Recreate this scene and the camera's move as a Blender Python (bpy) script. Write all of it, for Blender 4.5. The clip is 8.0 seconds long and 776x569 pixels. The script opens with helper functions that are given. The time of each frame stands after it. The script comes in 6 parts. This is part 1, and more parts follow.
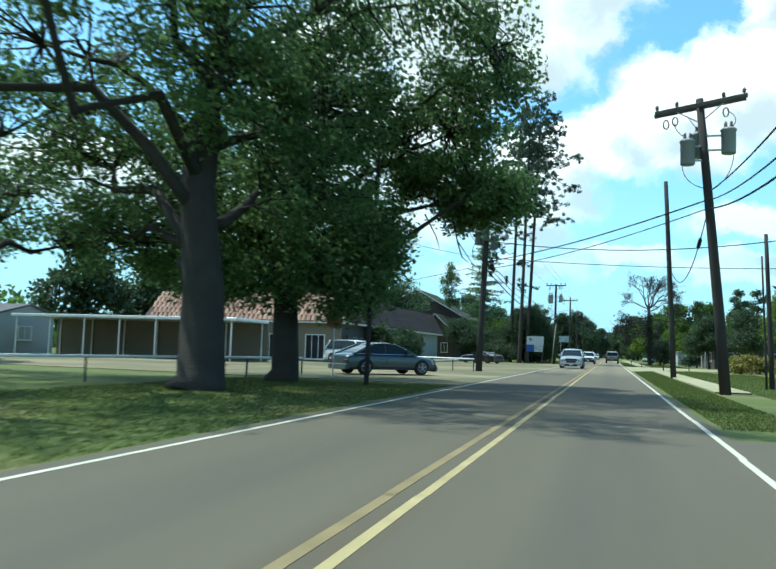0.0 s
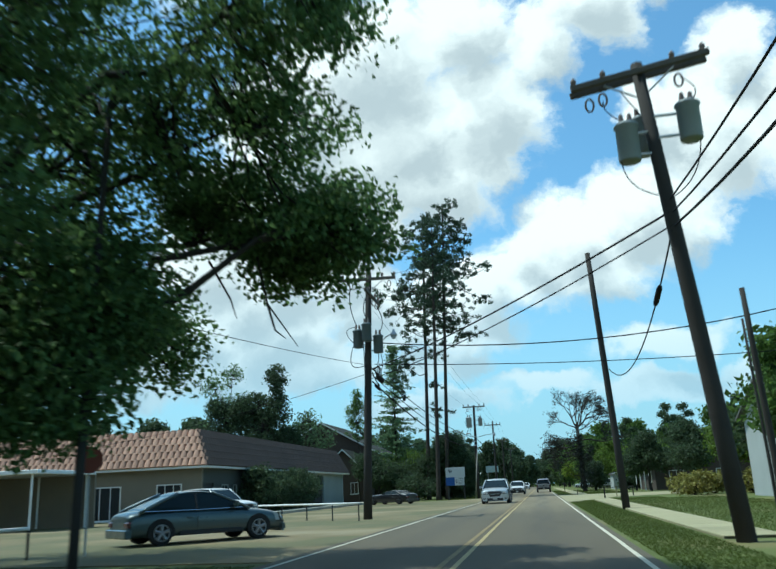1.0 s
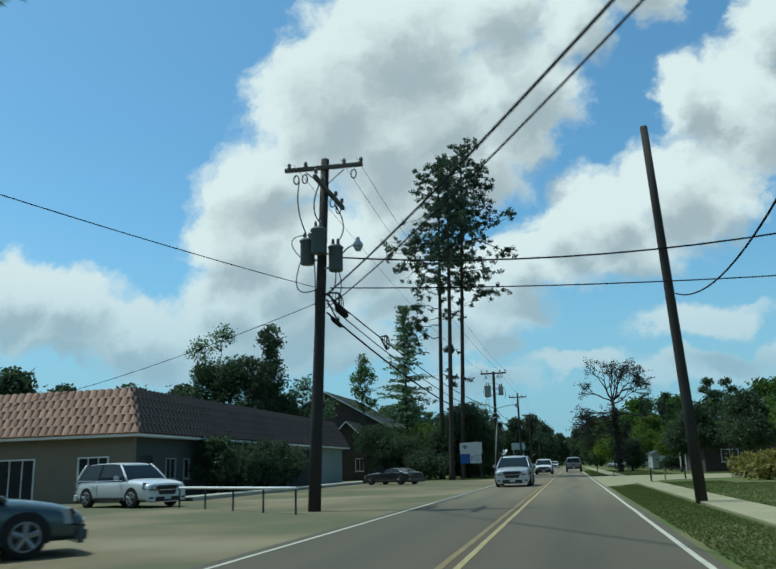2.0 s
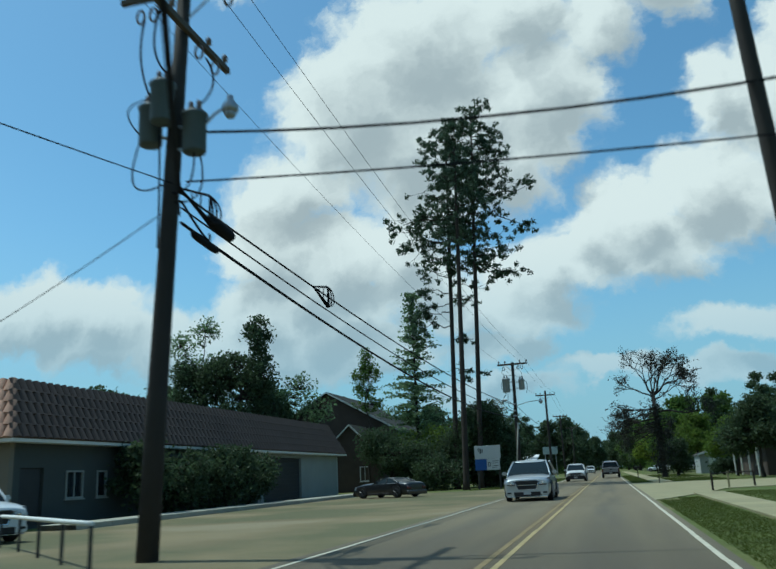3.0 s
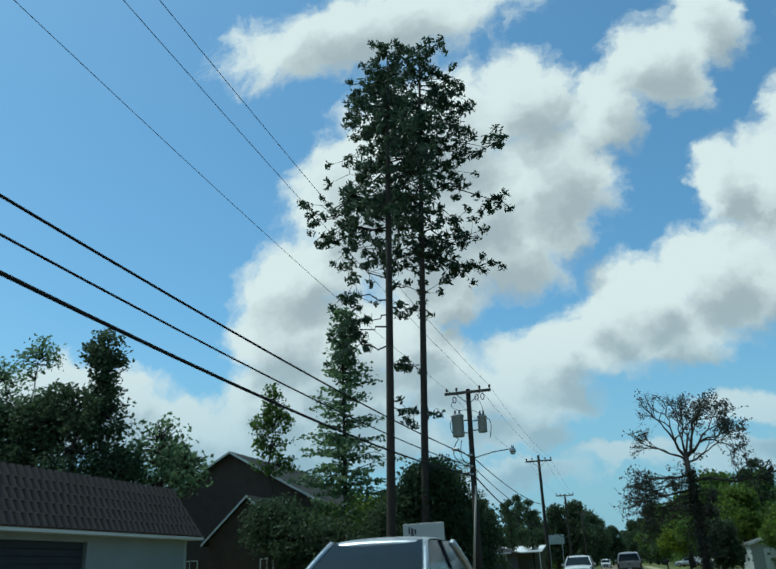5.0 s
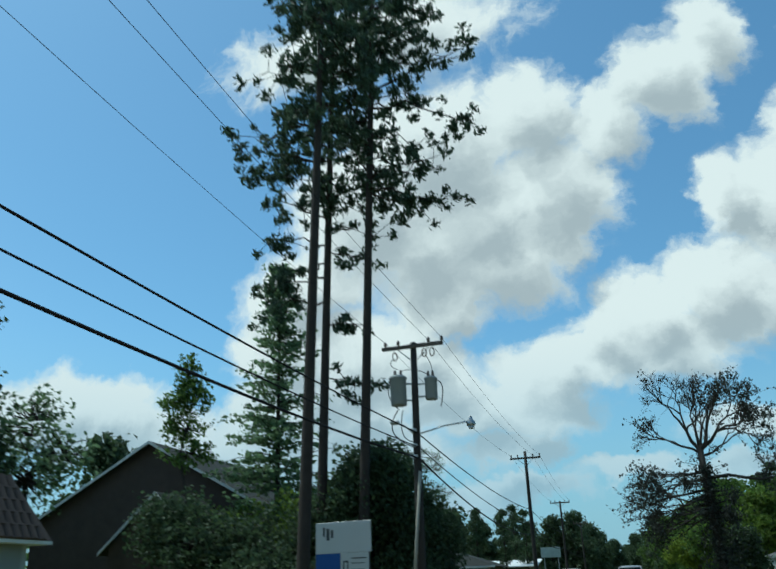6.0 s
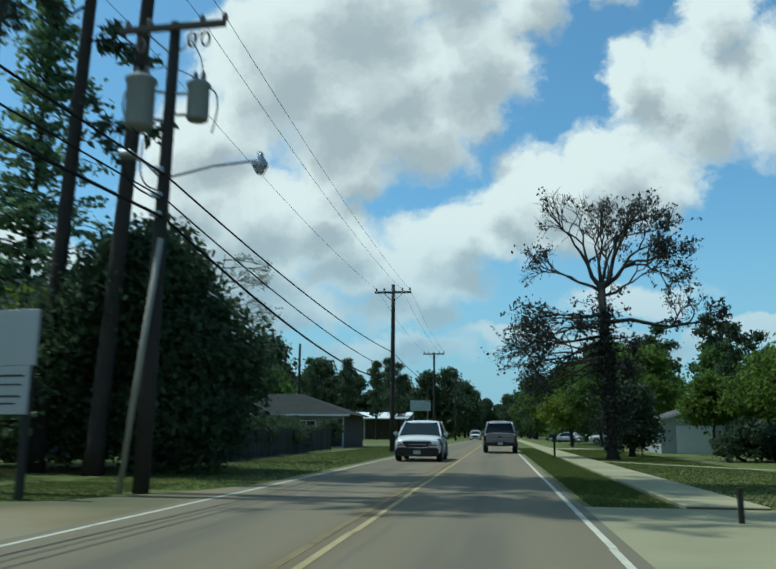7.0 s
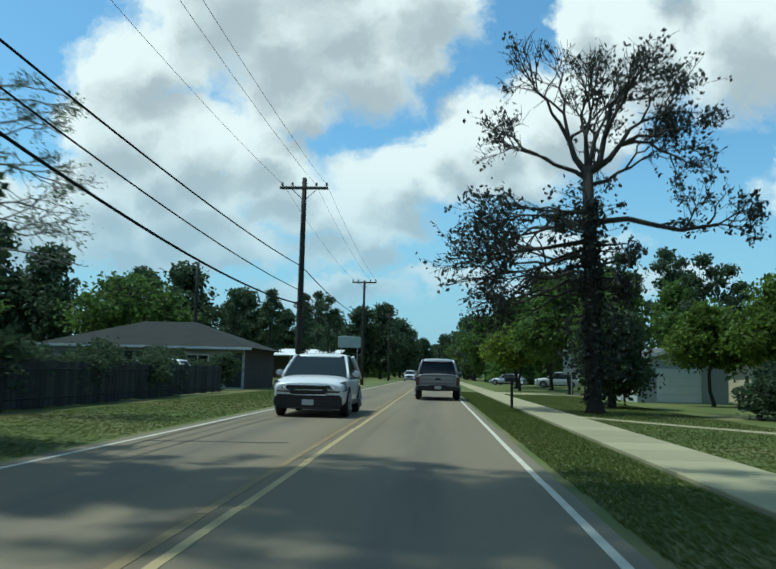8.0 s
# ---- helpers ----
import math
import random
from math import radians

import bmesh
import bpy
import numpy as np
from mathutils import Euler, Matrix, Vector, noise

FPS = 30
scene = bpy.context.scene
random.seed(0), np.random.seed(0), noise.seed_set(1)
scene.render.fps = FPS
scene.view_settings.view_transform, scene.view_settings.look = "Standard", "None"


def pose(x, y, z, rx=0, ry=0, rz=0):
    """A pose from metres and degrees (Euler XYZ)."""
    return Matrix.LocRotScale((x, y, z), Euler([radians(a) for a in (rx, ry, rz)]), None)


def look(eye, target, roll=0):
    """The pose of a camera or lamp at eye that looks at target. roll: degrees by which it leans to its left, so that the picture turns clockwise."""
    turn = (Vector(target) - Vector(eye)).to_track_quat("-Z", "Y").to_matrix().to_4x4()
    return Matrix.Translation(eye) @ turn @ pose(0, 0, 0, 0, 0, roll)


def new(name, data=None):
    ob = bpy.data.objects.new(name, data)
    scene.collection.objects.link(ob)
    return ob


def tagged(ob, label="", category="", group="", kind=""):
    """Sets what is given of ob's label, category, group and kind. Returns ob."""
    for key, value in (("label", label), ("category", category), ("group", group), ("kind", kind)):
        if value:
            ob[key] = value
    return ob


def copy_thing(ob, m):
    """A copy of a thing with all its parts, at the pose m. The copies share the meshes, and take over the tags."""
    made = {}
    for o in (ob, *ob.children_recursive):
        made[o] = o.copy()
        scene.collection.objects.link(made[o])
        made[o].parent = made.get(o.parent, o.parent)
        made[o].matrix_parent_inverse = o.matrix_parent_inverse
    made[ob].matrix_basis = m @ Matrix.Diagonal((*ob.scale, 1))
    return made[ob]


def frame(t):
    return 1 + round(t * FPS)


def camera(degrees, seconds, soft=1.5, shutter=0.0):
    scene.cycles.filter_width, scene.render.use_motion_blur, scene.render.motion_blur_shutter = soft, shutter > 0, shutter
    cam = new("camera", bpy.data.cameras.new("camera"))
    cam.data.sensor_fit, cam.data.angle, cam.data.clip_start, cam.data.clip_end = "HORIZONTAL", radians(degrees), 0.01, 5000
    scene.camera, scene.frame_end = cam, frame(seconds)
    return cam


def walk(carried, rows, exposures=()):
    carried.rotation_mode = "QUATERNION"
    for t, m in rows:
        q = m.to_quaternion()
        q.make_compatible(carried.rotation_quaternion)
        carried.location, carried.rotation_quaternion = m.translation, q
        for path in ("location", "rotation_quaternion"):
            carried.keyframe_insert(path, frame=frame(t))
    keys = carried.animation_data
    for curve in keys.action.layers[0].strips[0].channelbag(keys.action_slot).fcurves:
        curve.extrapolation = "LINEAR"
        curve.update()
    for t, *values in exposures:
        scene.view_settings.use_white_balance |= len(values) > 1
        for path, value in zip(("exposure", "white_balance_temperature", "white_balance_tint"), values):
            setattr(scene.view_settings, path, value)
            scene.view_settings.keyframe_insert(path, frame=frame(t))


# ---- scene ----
cam = camera(52.75, 8.0, soft=1.6, shutter=0.3)
# seconds, x, y, z, heading (left), pitch (up), roll
ROWS = [
    (0, -0.198, -2.248, 1.164, 15.91, 4.74, 1.80),
    (0.3, -0.170, 1.320, 1.190, 15.14, 6.33, 1.47),
    (0.5, -0.149, 3.696, 1.200, 15.01, 9.97, 0.10),
    (1, -0.166, 9.776, 1.213, 10.08, 14.76, -2.54),
    (1.2, -0.170, 12.240, 1.215, 11.37, 14.40, -3.40),
    (1.5, -0.176, 15.945, 1.219, 11.48, 13.28, -2.05),
    (1.7, -0.187, 18.363, 1.223, 11.98, 13.07, -1.85),
    (2.8, -0.081, 30.307, 1.239, 13.81, 13.97, -2.10),
    (3, -0.042, 32.644, 1.241, 14.70, 13.85, -2.67),
    (3.5, 0.079, 38.599, 1.229, 15.13, 13.31, -3.39),
    (4, 0.112, 44.417, 1.208, 14.94, 13.38, -2.34),
    (4.5, 0.075, 50.883, 1.237, 14.32, 13.68, -1.13),
    (4.7, 0.070, 53.410, 1.241, 14.64, 17.15, -2.35),
    (5.8, 0.152, 65.811, 1.228, 15.76, 21.96, -2.44),
    (6, 0.157, 68.281, 1.225, 15.41, 21.05, -2.23),
    (6.2, 0.165, 70.800, 1.220, 14.04, 20.20, -2.07),
    (6.5, 0.176, 74.637, 1.215, 11.69, 17.00, 0.40),
    (6.8, 0.150, 78.700, 1.200, 8.93, 12.45, 0.15),
    (7, 0.131, 81.412, 1.190, 8.02, 10.73, 0.49),
    (7.2, 0.110, 83.970, 1.190, 7.05, 9.82, 0.70),
    (7.5, 0.069, 87.796, 1.191, 5.53, 8.26, 1.94),
    (8, 0.050, 93.758, 1.218, 3.55, 6.45, 1.40),
]
KELVIN, TINT = 5600, -7
EXPOSURES = [(t, e, KELVIN, TINT) for t, e in ((0.0, 1.0), (0.5, 1.15), (1.0, 0.55), (1.5, 0.2), (2.0, 0.08), (4.5, 0.03), (6.0, 0.1), (6.5, 0.08), (7.2, 0.13), (8.0, 0.26))]
walk(cam, [(t, pose(x, y, z, 90 + p, 0, h) @ pose(0, 0, 0, 0, 0, r)) for t, x, y, z, h, p, r in ROWS], EXPOSURES)

# ---- world and sun ----
SUN_ELEVATION, SUN_AZIMUTH = 66.0, 277.0  # degrees; azimuth clockwise from +y
world = bpy.data.worlds.new("sky")
scene.world = world
world.use_nodes = True
wn, wl = world.node_tree.nodes, world.node_tree.links
wn.clear()


def math_node(nodes, links, op, a, b=None, c=None, clamp=False):
    n = nodes.new("ShaderNodeMath")
    n.operation, n.use_clamp = op, clamp
    for i, v in enumerate((a, b, c)):
        if v is None:
            continue
        if isinstance(v, (int, float)):
            n.inputs[i].default_value = v
        else:
            links.new(v, n.inputs[i])
    return n.outputs[0]


def vec_node(nodes, links, op, a, b=None):
    n = nodes.new("ShaderNodeVectorMath")
    n.operation = op
    for i, v in enumerate((a, b)):
        if v is None:
            continue
        if isinstance(v, tuple):
            n.inputs[i].default_value = v
        else:
            links.new(v, n.inputs[i])
    return n.outputs["Value"] if op in ("LENGTH", "DOT_PRODUCT") else n.outputs["Vector"]


def smooth_range(nodes, links, v, lo, hi, to_lo=0.0, to_hi=1.0):
    n = nodes.new("ShaderNodeMapRange")
    n.interpolation_type = "SMOOTHSTEP"
    links.new(v, n.inputs["Value"])
    for key, val in (("From Min", lo), ("From Max", hi), ("To Min", to_lo), ("To Max", to_hi)):
        n.inputs[key].default_value = val
    return n.outputs["Result"]


def mix_colour(nodes, links, fac, a, b):
    n = nodes.new("ShaderNodeMix")
    n.data_type = "RGBA"
    for sock, v in ((n.inputs[0], fac), (n.inputs[6], a), (n.inputs[7], b)):
        if isinstance(v, (int, float)):
            sock.default_value = v
        elif isinstance(v, tuple):
            sock.default_value = (*v[:3], 1)
        else:
            links.new(v, sock)
    return n.outputs[2]


# cumulus banks: east, height, half-width, half-height on the plane y = 1
CLOUDS_UPPER = [
    (-0.06, 0.64, 0.07, 0.09), (-0.03, 0.50, 0.085, 0.10), (-0.02, 0.43, 0.045, 0.05), (-0.12, 0.42, 0.11, 0.075), (-0.20, 0.60, 0.14, 0.12),
    (-0.20, 0.37, 0.09, 0.06), (-0.31, 0.52, 0.12, 0.13), (-0.40, 0.41, 0.10, 0.07), (0.05, 0.60, 0.065, 0.06), (0.13, 0.655, 0.07, 0.075),
    (0.20, 0.71, 0.06, 0.08), (0.15, 0.61, 0.05, 0.04), (-0.30, 0.82, 0.25, 0.08), (0.45, 0.75, 0.12, 0.10), (-0.39, 0.28, 0.08, 0.06),
    (-0.22, 0.46, 0.13, 0.08), (-0.14, 0.50, 0.09, 0.07), (-0.33, 0.31, 0.10, 0.06), (-0.25, 0.31, 0.05, 0.045), (-0.44, 0.33, 0.08, 0.06),
]
CLOUDS_LOWER = [
    (0.185, 0.47, 0.035, 0.06), (0.25, 0.44, 0.08, 0.10), (0.15, 0.355, 0.07, 0.055), (0.06, 0.325, 0.07, 0.045),
    (0.01, 0.305, 0.05, 0.04), (0.08, 0.275, 0.11, 0.05), (-0.05, 0.255, 0.10, 0.045), (0.19, 0.32, 0.07, 0.05),
    (-0.82, 0.27, 0.09, 0.06), (-0.72, 0.22, 0.12, 0.06), (-0.44, 0.20, 0.12, 0.06), (-0.30, 0.18, 0.10, 0.045),
    (0.17, 0.165, 0.09, 0.025), (-0.58, 0.20, 0.10, 0.05), (0.40, 0.44, 0.12, 0.10),
    (0.46, 0.25, 0.05, 0.05), (-0.17, 0.215, 0.08, 0.045), (0.30, 0.55, 0.05, 0.06),
    (-0.34, 0.23, 0.13, 0.06), (-0.22, 0.27, 0.07, 0.05), (-0.10, 0.20, 0.10, 0.04), (-0.46, 0.24, 0.08, 0.05),
    (-0.72, 0.26, 0.10, 0.05), (-0.88, 0.27, 0.10, 0.06), (-0.62, 0.215, 0.10, 0.05),
    (-0.40, 0.17, 0.12, 0.04), (-0.28, 0.15, 0.10, 0.03), (-0.54, 0.16, 0.10, 0.04), (-0.12, 0.15, 0.07, 0.025),
    (-0.14, 0.10, 0.10, 0.02), (0.02, 0.12, 0.07, 0.018), (0.16, 0.105, 0.09, 0.02), (0.30, 0.12, 0.08, 0.02),
]
tc = wn.new("ShaderNodeTexCoord")
sep = wn.new("ShaderNodeSeparateXYZ")
wl.new(tc.outputs["Generated"], sep.inputs[0])
ahead = math_node(wn, wl, "MAXIMUM", math_node(wn, wl, "ABSOLUTE", sep.outputs[1]), 0.2)
comb = wn.new("ShaderNodeCombineXYZ")
wl.new(math_node(wn, wl, "DIVIDE", sep.outputs[0], ahead), comb.inputs[0])
wl.new(math_node(wn, wl, "DIVIDE", sep.outputs[2], ahead), comb.inputs[1])
plane = comb.outputs[0]


def sky_noise(scale, detail, rough, vec):
    n = wn.new("ShaderNodeTexNoise")
    n.inputs["Scale"].default_value, n.inputs["Detail"].default_value, n.inputs["Roughness"].default_value = scale, detail, rough
    wl.new(vec, n.inputs["Vector"])
    return n


warp = sky_noise(9.0, 7.0, 0.6, plane)
shift = vec_node(wn, wl, "MULTIPLY", vec_node(wn, wl, "SUBTRACT", warp.outputs["Color"], (0.5, 0.5, 0.5)), (0.14, 0.12, 0.0))
bent = vec_node(wn, wl, "ADD", plane, shift)


def cloud_field(at):
    total = None
    for u, v, ru, rv in CLOUDS_UPPER + CLOUDS_LOWER:
        off = vec_node(wn, wl, "MULTIPLY", vec_node(wn, wl, "SUBTRACT", at, (u, v, 0.0)), (1 / ru, 1 / rv, 0.0))
        d = math_node(wn, wl, "SUBTRACT", 1.0, vec_node(wn, wl, "LENGTH", off))
        total = d if total is None else math_node(wn, wl, "SMOOTH_MAX", total, d, 0.25)
    return total


fine = sky_noise(26.0, 8.0, 0.6, bent)
puff = math_node(wn, wl, "MULTIPLY", math_node(wn, wl, "SUBTRACT", fine.outputs["Fac"], 0.5), 0.85)
dense = math_node(wn, wl, "ADD", cloud_field(bent), puff)
cover = smooth_range(wn, wl, dense, -0.24, 0.3)
# cloud above shades the cloud below it
above = math_node(wn, wl, "ADD", cloud_field(vec_node(wn, wl, "ADD", bent, (-0.02, 0.055, 0.0))), math_node(wn, wl, "MULTIPLY", puff, 0.6))
billow = sky_noise(9.0, 6.0, 0.5, bent)
shade = math_node(wn, wl, "ADD", above, math_node(wn, wl, "MULTIPLY", math_node(wn, wl, "SUBTRACT", billow.outputs["Fac"], 0.5), 0.6))
grey = smooth_range(wn, wl, shade, 0.0, 0.85)
cloud_colour = mix_colour(wn, wl, grey, (0.78, 0.765, 0.73), (0.41, 0.43, 0.44))
sky = wn.new("ShaderNodeTexSky")
sky.sky_type, sky.sun_disc = "NISHITA", False
sky.sun_elevation, sky.sun_rotation = radians(SUN_ELEVATION), radians(SUN_AZIMUTH)
sky.air_density, sky.dust_density, sky.ozone_density = 1.0, 1.0, 1.0
blue = vec_node(wn, wl, "MULTIPLY", sky.outputs[0], (0.093, 0.122, 0.124))
# thin high veil on the sunward side
veil_noise = sky_noise(2.2, 5.0, 0.6, plane)
veil = math_node(wn, wl, "MULTIPLY", smooth_range(wn, wl, comb.outputs[0], -0.05, -0.75), smooth_range(wn, wl, veil_noise.outputs["Fac"], 0.25, 0.75, 0.5, 0.9))
blue = mix_colour(wn, wl, veil, blue, (0.52, 0.61, 0.70))
bg = wn.new("ShaderNodeBackground")
# pale haze towards the horizon
haze = smooth_range(wn, wl, sep.outputs[2], 0.0, 0.32, 0.85, 0.0)
wl.new(mix_colour(wn, wl, haze, mix_colour(wn, wl, cover, blue, cloud_colour), (0.28, 0.44, 0.54)), bg.inputs["Color"])
bg.inputs["Strength"].default_value = 1.0
out = wn.new("ShaderNodeOutputWorld")
wl.new(bg.outputs[0], out.inputs[0])

sun = new("sun", bpy.data.lights.new("sun", "SUN"))
sun.data.energy, sun.data.angle, sun.data.color = 2.9, radians(0.7), (1.0, 0.95, 0.86)
az, el = radians(SUN_AZIMUTH), radians(SUN_ELEVATION)
to_sun = Vector((math.sin(az) * math.cos(el), math.cos(az) * math.cos(el), math.sin(el)))
sun.matrix_world = look(to_sun * 60, (0, 0, 0))


# ---- materials ----
def material(name, colour, rough=0.8, vary=0.25, scale=1.5, grain=30.0, bump=0.15, metal=0.0, random_hue=0.0, island=False, spec=0.3, stretch=None):
    """Surface with broad stains, fine grain and relief."""
    m = bpy.data.materials.new(name)
    m.use_nodes = True
    n, l = m.node_tree.nodes, m.node_tree.links
    b = n["Principled BSDF"]
    co = n.new("ShaderNodeTexCoord").outputs["Object"]

    def tex(sc, det):
        t = n.new("ShaderNodeTexNoise")
        t.inputs["Scale"].default_value, t.inputs["Detail"].default_value = sc, det
        l.new(co, t.inputs["Vector"])
        return t.outputs["Fac"]

    small = tex(grain, 4.0)
    if stretch:
        mp = n.new("ShaderNodeMapping")
        l.new(co, mp.inputs["Vector"])
        mp.inputs["Scale"].default_value = stretch
        co = mp.outputs[0]
    broad = tex(scale, 5.0)
    tone = math_node(n, l, "ADD", math_node(n, l, "MULTIPLY", broad, vary * 2), math_node(n, l, "MULTIPLY", small, vary))
    tone = math_node(n, l, "ADD", tone, 1 - 1.5 * vary)
    if random_hue:
        src = n.new("ShaderNodeNewGeometry").outputs["Random Per Island"] if island else n.new("ShaderNodeObjectInfo").outputs["Random"]
        tone = math_node(n, l, "MULTIPLY", tone, smooth_range(n, l, src, 0.0, 1.0, 1 - random_hue, 1 + random_hue))
    col = n.new("ShaderNodeVectorMath")
    col.operation = "SCALE"
    col.inputs[0].default_value = colour
    l.new(tone, col.inputs["Scale"])
    l.new(col.outputs[0], b.inputs["Base Color"])
    b.inputs["Metallic"].default_value, b.inputs["Specular IOR Level"].default_value = metal, spec
    l.new(smooth_range(n, l, small, 0.2, 0.8, max(rough - 0.1, 0.02), min(rough + 0.1, 1.0)), b.inputs["Roughness"])
    if bump:
        bp = n.new("ShaderNodeBump")
        bp.inputs["Strength"].default_value, bp.inputs["Distance"].default_value = bump, 0.02
        l.new(small, bp.inputs["Height"])
        l.new(bp.outputs[0], b.inputs["Normal"])
    return m


def leaf_material(name, colour, through_light=0.35, vary=0.35):
    m = material(name, colour, 0.6, 0.2, 0.5, 8.0, 0.0, random_hue=vary, island=True, spec=0.25)
    n, l = m.node_tree.nodes, m.node_tree.links
    b = n["Principled BSDF"]
    tr = n.new("ShaderNodeBsdfTranslucent")
    l.new(b.inputs["Base Color"].links[0].from_socket, tr.inputs["Color"])
    mix = n.new("ShaderNodeMixShader")
    mix.inputs[0].default_value = through_light
    l.new(b.outputs[0], mix.inputs[1])
    l.new(tr.outputs[0], mix.inputs[2])
    l.new(mix.outputs[0], n["Material Output"].inputs[0])
    return m


ASPHALT = material("asphalt", (0.172, 0.142, 0.09), 0.92, 0.3, 1.1, 60.0, 0.3, stretch=(1.0, 0.06, 1.0))


def wear_and_near_shade(m, bands):
    """Oil and rubber streaks along the lanes and brown staining along the centre: (x, half width, colour, strength).
    Also paints shade over the near stretch.
    """
    n, l = m.node_tree.nodes, m.node_tree.links
    b = n["Principled BSDF"]
    co = n.new("ShaderNodeTexCoord").outputs["Object"]
    sp = n.new("ShaderNodeSeparateXYZ")
    l.new(co, sp.inputs[0])
    mp = n.new("ShaderNodeMapping")
    mp.inputs["Scale"].default_value = (1.6, 0.12, 1.0)
    l.new(co, mp.inputs["Vector"])
    tx = n.new("ShaderNodeTexNoise")
    tx.inputs["Scale"].default_value, tx.inputs["Detail"].default_value = 1.0, 6.0
    l.new(mp.outputs[0], tx.inputs["Vector"])
    patch = n.new("ShaderNodeTexNoise")
    patch.inputs["Scale"].default_value, patch.inputs["Detail"].default_value = 0.16, 3.0
    l.new(co, patch.inputs["Vector"])
    col = b.inputs["Base Color"].links[0].from_socket
    col = mix_colour(n, l, smooth_range(n, l, patch.outputs["Fac"], 0.42, 0.62, 0.0, 0.35), col, (0.178, 0.152, 0.1))
    for x, w, c, k in bands:
        d = math_node(n, l, "ABSOLUTE", math_node(n, l, "SUBTRACT", sp.outputs[0], x))
        f = math_node(n, l, "MULTIPLY", smooth_range(n, l, d, w * 0.2, w, 1.0, 0.0), smooth_range(n, l, tx.outputs["Fac"], 0.3, 0.7, 0.15 * k, k))
        col = mix_colour(n, l, f, col, c)
    # shade painted into the near stretch as a darker colour, fading out farther on
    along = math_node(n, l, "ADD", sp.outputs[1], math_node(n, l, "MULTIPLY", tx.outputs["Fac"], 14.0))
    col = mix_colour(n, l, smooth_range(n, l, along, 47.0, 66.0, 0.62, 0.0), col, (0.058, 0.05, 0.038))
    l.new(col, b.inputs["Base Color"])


wear_and_near_shade(ASPHALT, [(-0.2, 0.7, (0.085, 0.078, 0.066), 0.6), (-3.3, 0.7, (0.09, 0.083, 0.07), 0.5), (-1.75, 0.45, (0.15, 0.105, 0.055), 0.85), (1.5, 0.25, (0.16, 0.14, 0.10), 0.7), (-5.1, 0.25, (0.16, 0.14, 0.10), 0.7)])
TAR = material("tar_seam", (0.03, 0.03, 0.03), 0.7, 0.2, 2.0, 40.0, 0.2)
APRON = material("worn_paving", (0.18, 0.143, 0.076), 0.92, 0.4, 0.22, 40.0, 0.3)
an, al = APRON.node_tree.nodes, APRON.node_tree.links
ab = an["Principled BSDF"]
atx = an.new("ShaderNodeTexNoise")
atx.inputs["Scale"].default_value, atx.inputs["Detail"].default_value = 0.13, 7.0
al.new(an.new("ShaderNodeTexCoord").outputs["Object"], atx.inputs["Vector"])
acol = mix_colour(an, al, smooth_range(an, al, atx.outputs["Fac"], 0.43, 0.56, 0.0, 0.8), ab.inputs["Base Color"].links[0].from_socket, (0.095, 0.098, 0.046))
acol = mix_colour(an, al, smooth_range(an, al, atx.outputs["Fac"], 0.46, 0.34, 0.0, 0.6), acol, (0.25, 0.215, 0.135))
al.new(acol, ab.inputs["Base Color"])
CONCRETE = material("concrete", (0.29, 0.262, 0.15), 0.9, 0.22, 0.8, 40.0, 0.25, random_hue=0.1)
KERB_STONE = material("weathered_kerb_concrete", (0.33, 0.32, 0.26), 0.9, 0.22, 0.8, 40.0, 0.25, random_hue=0.1)
WHITE_LINE = material("road_paint_white", (0.5, 0.465, 0.36), 0.8, 0.3, 3.0, 50.0, 0.1)
YELLOW_LINE = material("road_paint_yellow", (0.35, 0.275, 0.13), 0.8, 0.4, 2.0, 50.0, 0.1)
WORN_YELLOW = material("road_paint_worn_yellow", (0.21, 0.158, 0.076), 0.85, 0.4, 2.0, 50.0, 0.1)
GRASS = material("grass_ground", (0.09, 0.11, 0.024), 0.95, 0.35, 0.5, 35.0, 0.35)
gn_, gl_ = GRASS.node_tree.nodes, GRASS.node_tree.links
gb_ = gn_["Principled BSDF"]
gtx = gn_.new("ShaderNodeTexNoise")
gtx.inputs["Scale"].default_value, gtx.inputs["Detail"].default_value = 0.22, 8.0
gl_.new(gn_.new("ShaderNodeTexCoord").outputs["Object"], gtx.inputs["Vector"])
gcol = mix_colour(gn_, gl_, smooth_range(gn_, gl_, gtx.outputs["Fac"], 0.5, 0.66, 0.0, 0.75), gb_.inputs["Base Color"].links[0].from_socket, (0.17, 0.145, 0.06))
gcol = mix_colour(gn_, gl_, smooth_range(gn_, gl_, gtx.outputs["Fac"], 0.46, 0.32, 0.0, 0.7), gcol, (0.06, 0.09, 0.02))
gl_.new(gcol, gb_.inputs["Base Color"])
BLADE = leaf_material("grass_blade", (0.088, 0.112, 0.022), 0.45, 0.12)
POLE_WOOD = material("treated_pole_wood", (0.038, 0.033, 0.029), 0.9, 0.35, 1.2, 25.0, 0.4)
ARM_WOOD = material("crossarm_wood", (0.10, 0.085, 0.07), 0.9, 0.35, 2.0, 25.0, 0.3)
GREY_TANK = material("transformer_grey", (0.25, 0.27, 0.27), 0.5, 0.12, 2.0, 20.0, 0.05)
# darker copy of the tank grey, with the backlit shade in its colour
BACKLIT_TANK = material("transformer_backlit", (0.09, 0.115, 0.125), 0.55, 0.15, 2.0, 20.0, 0.05)
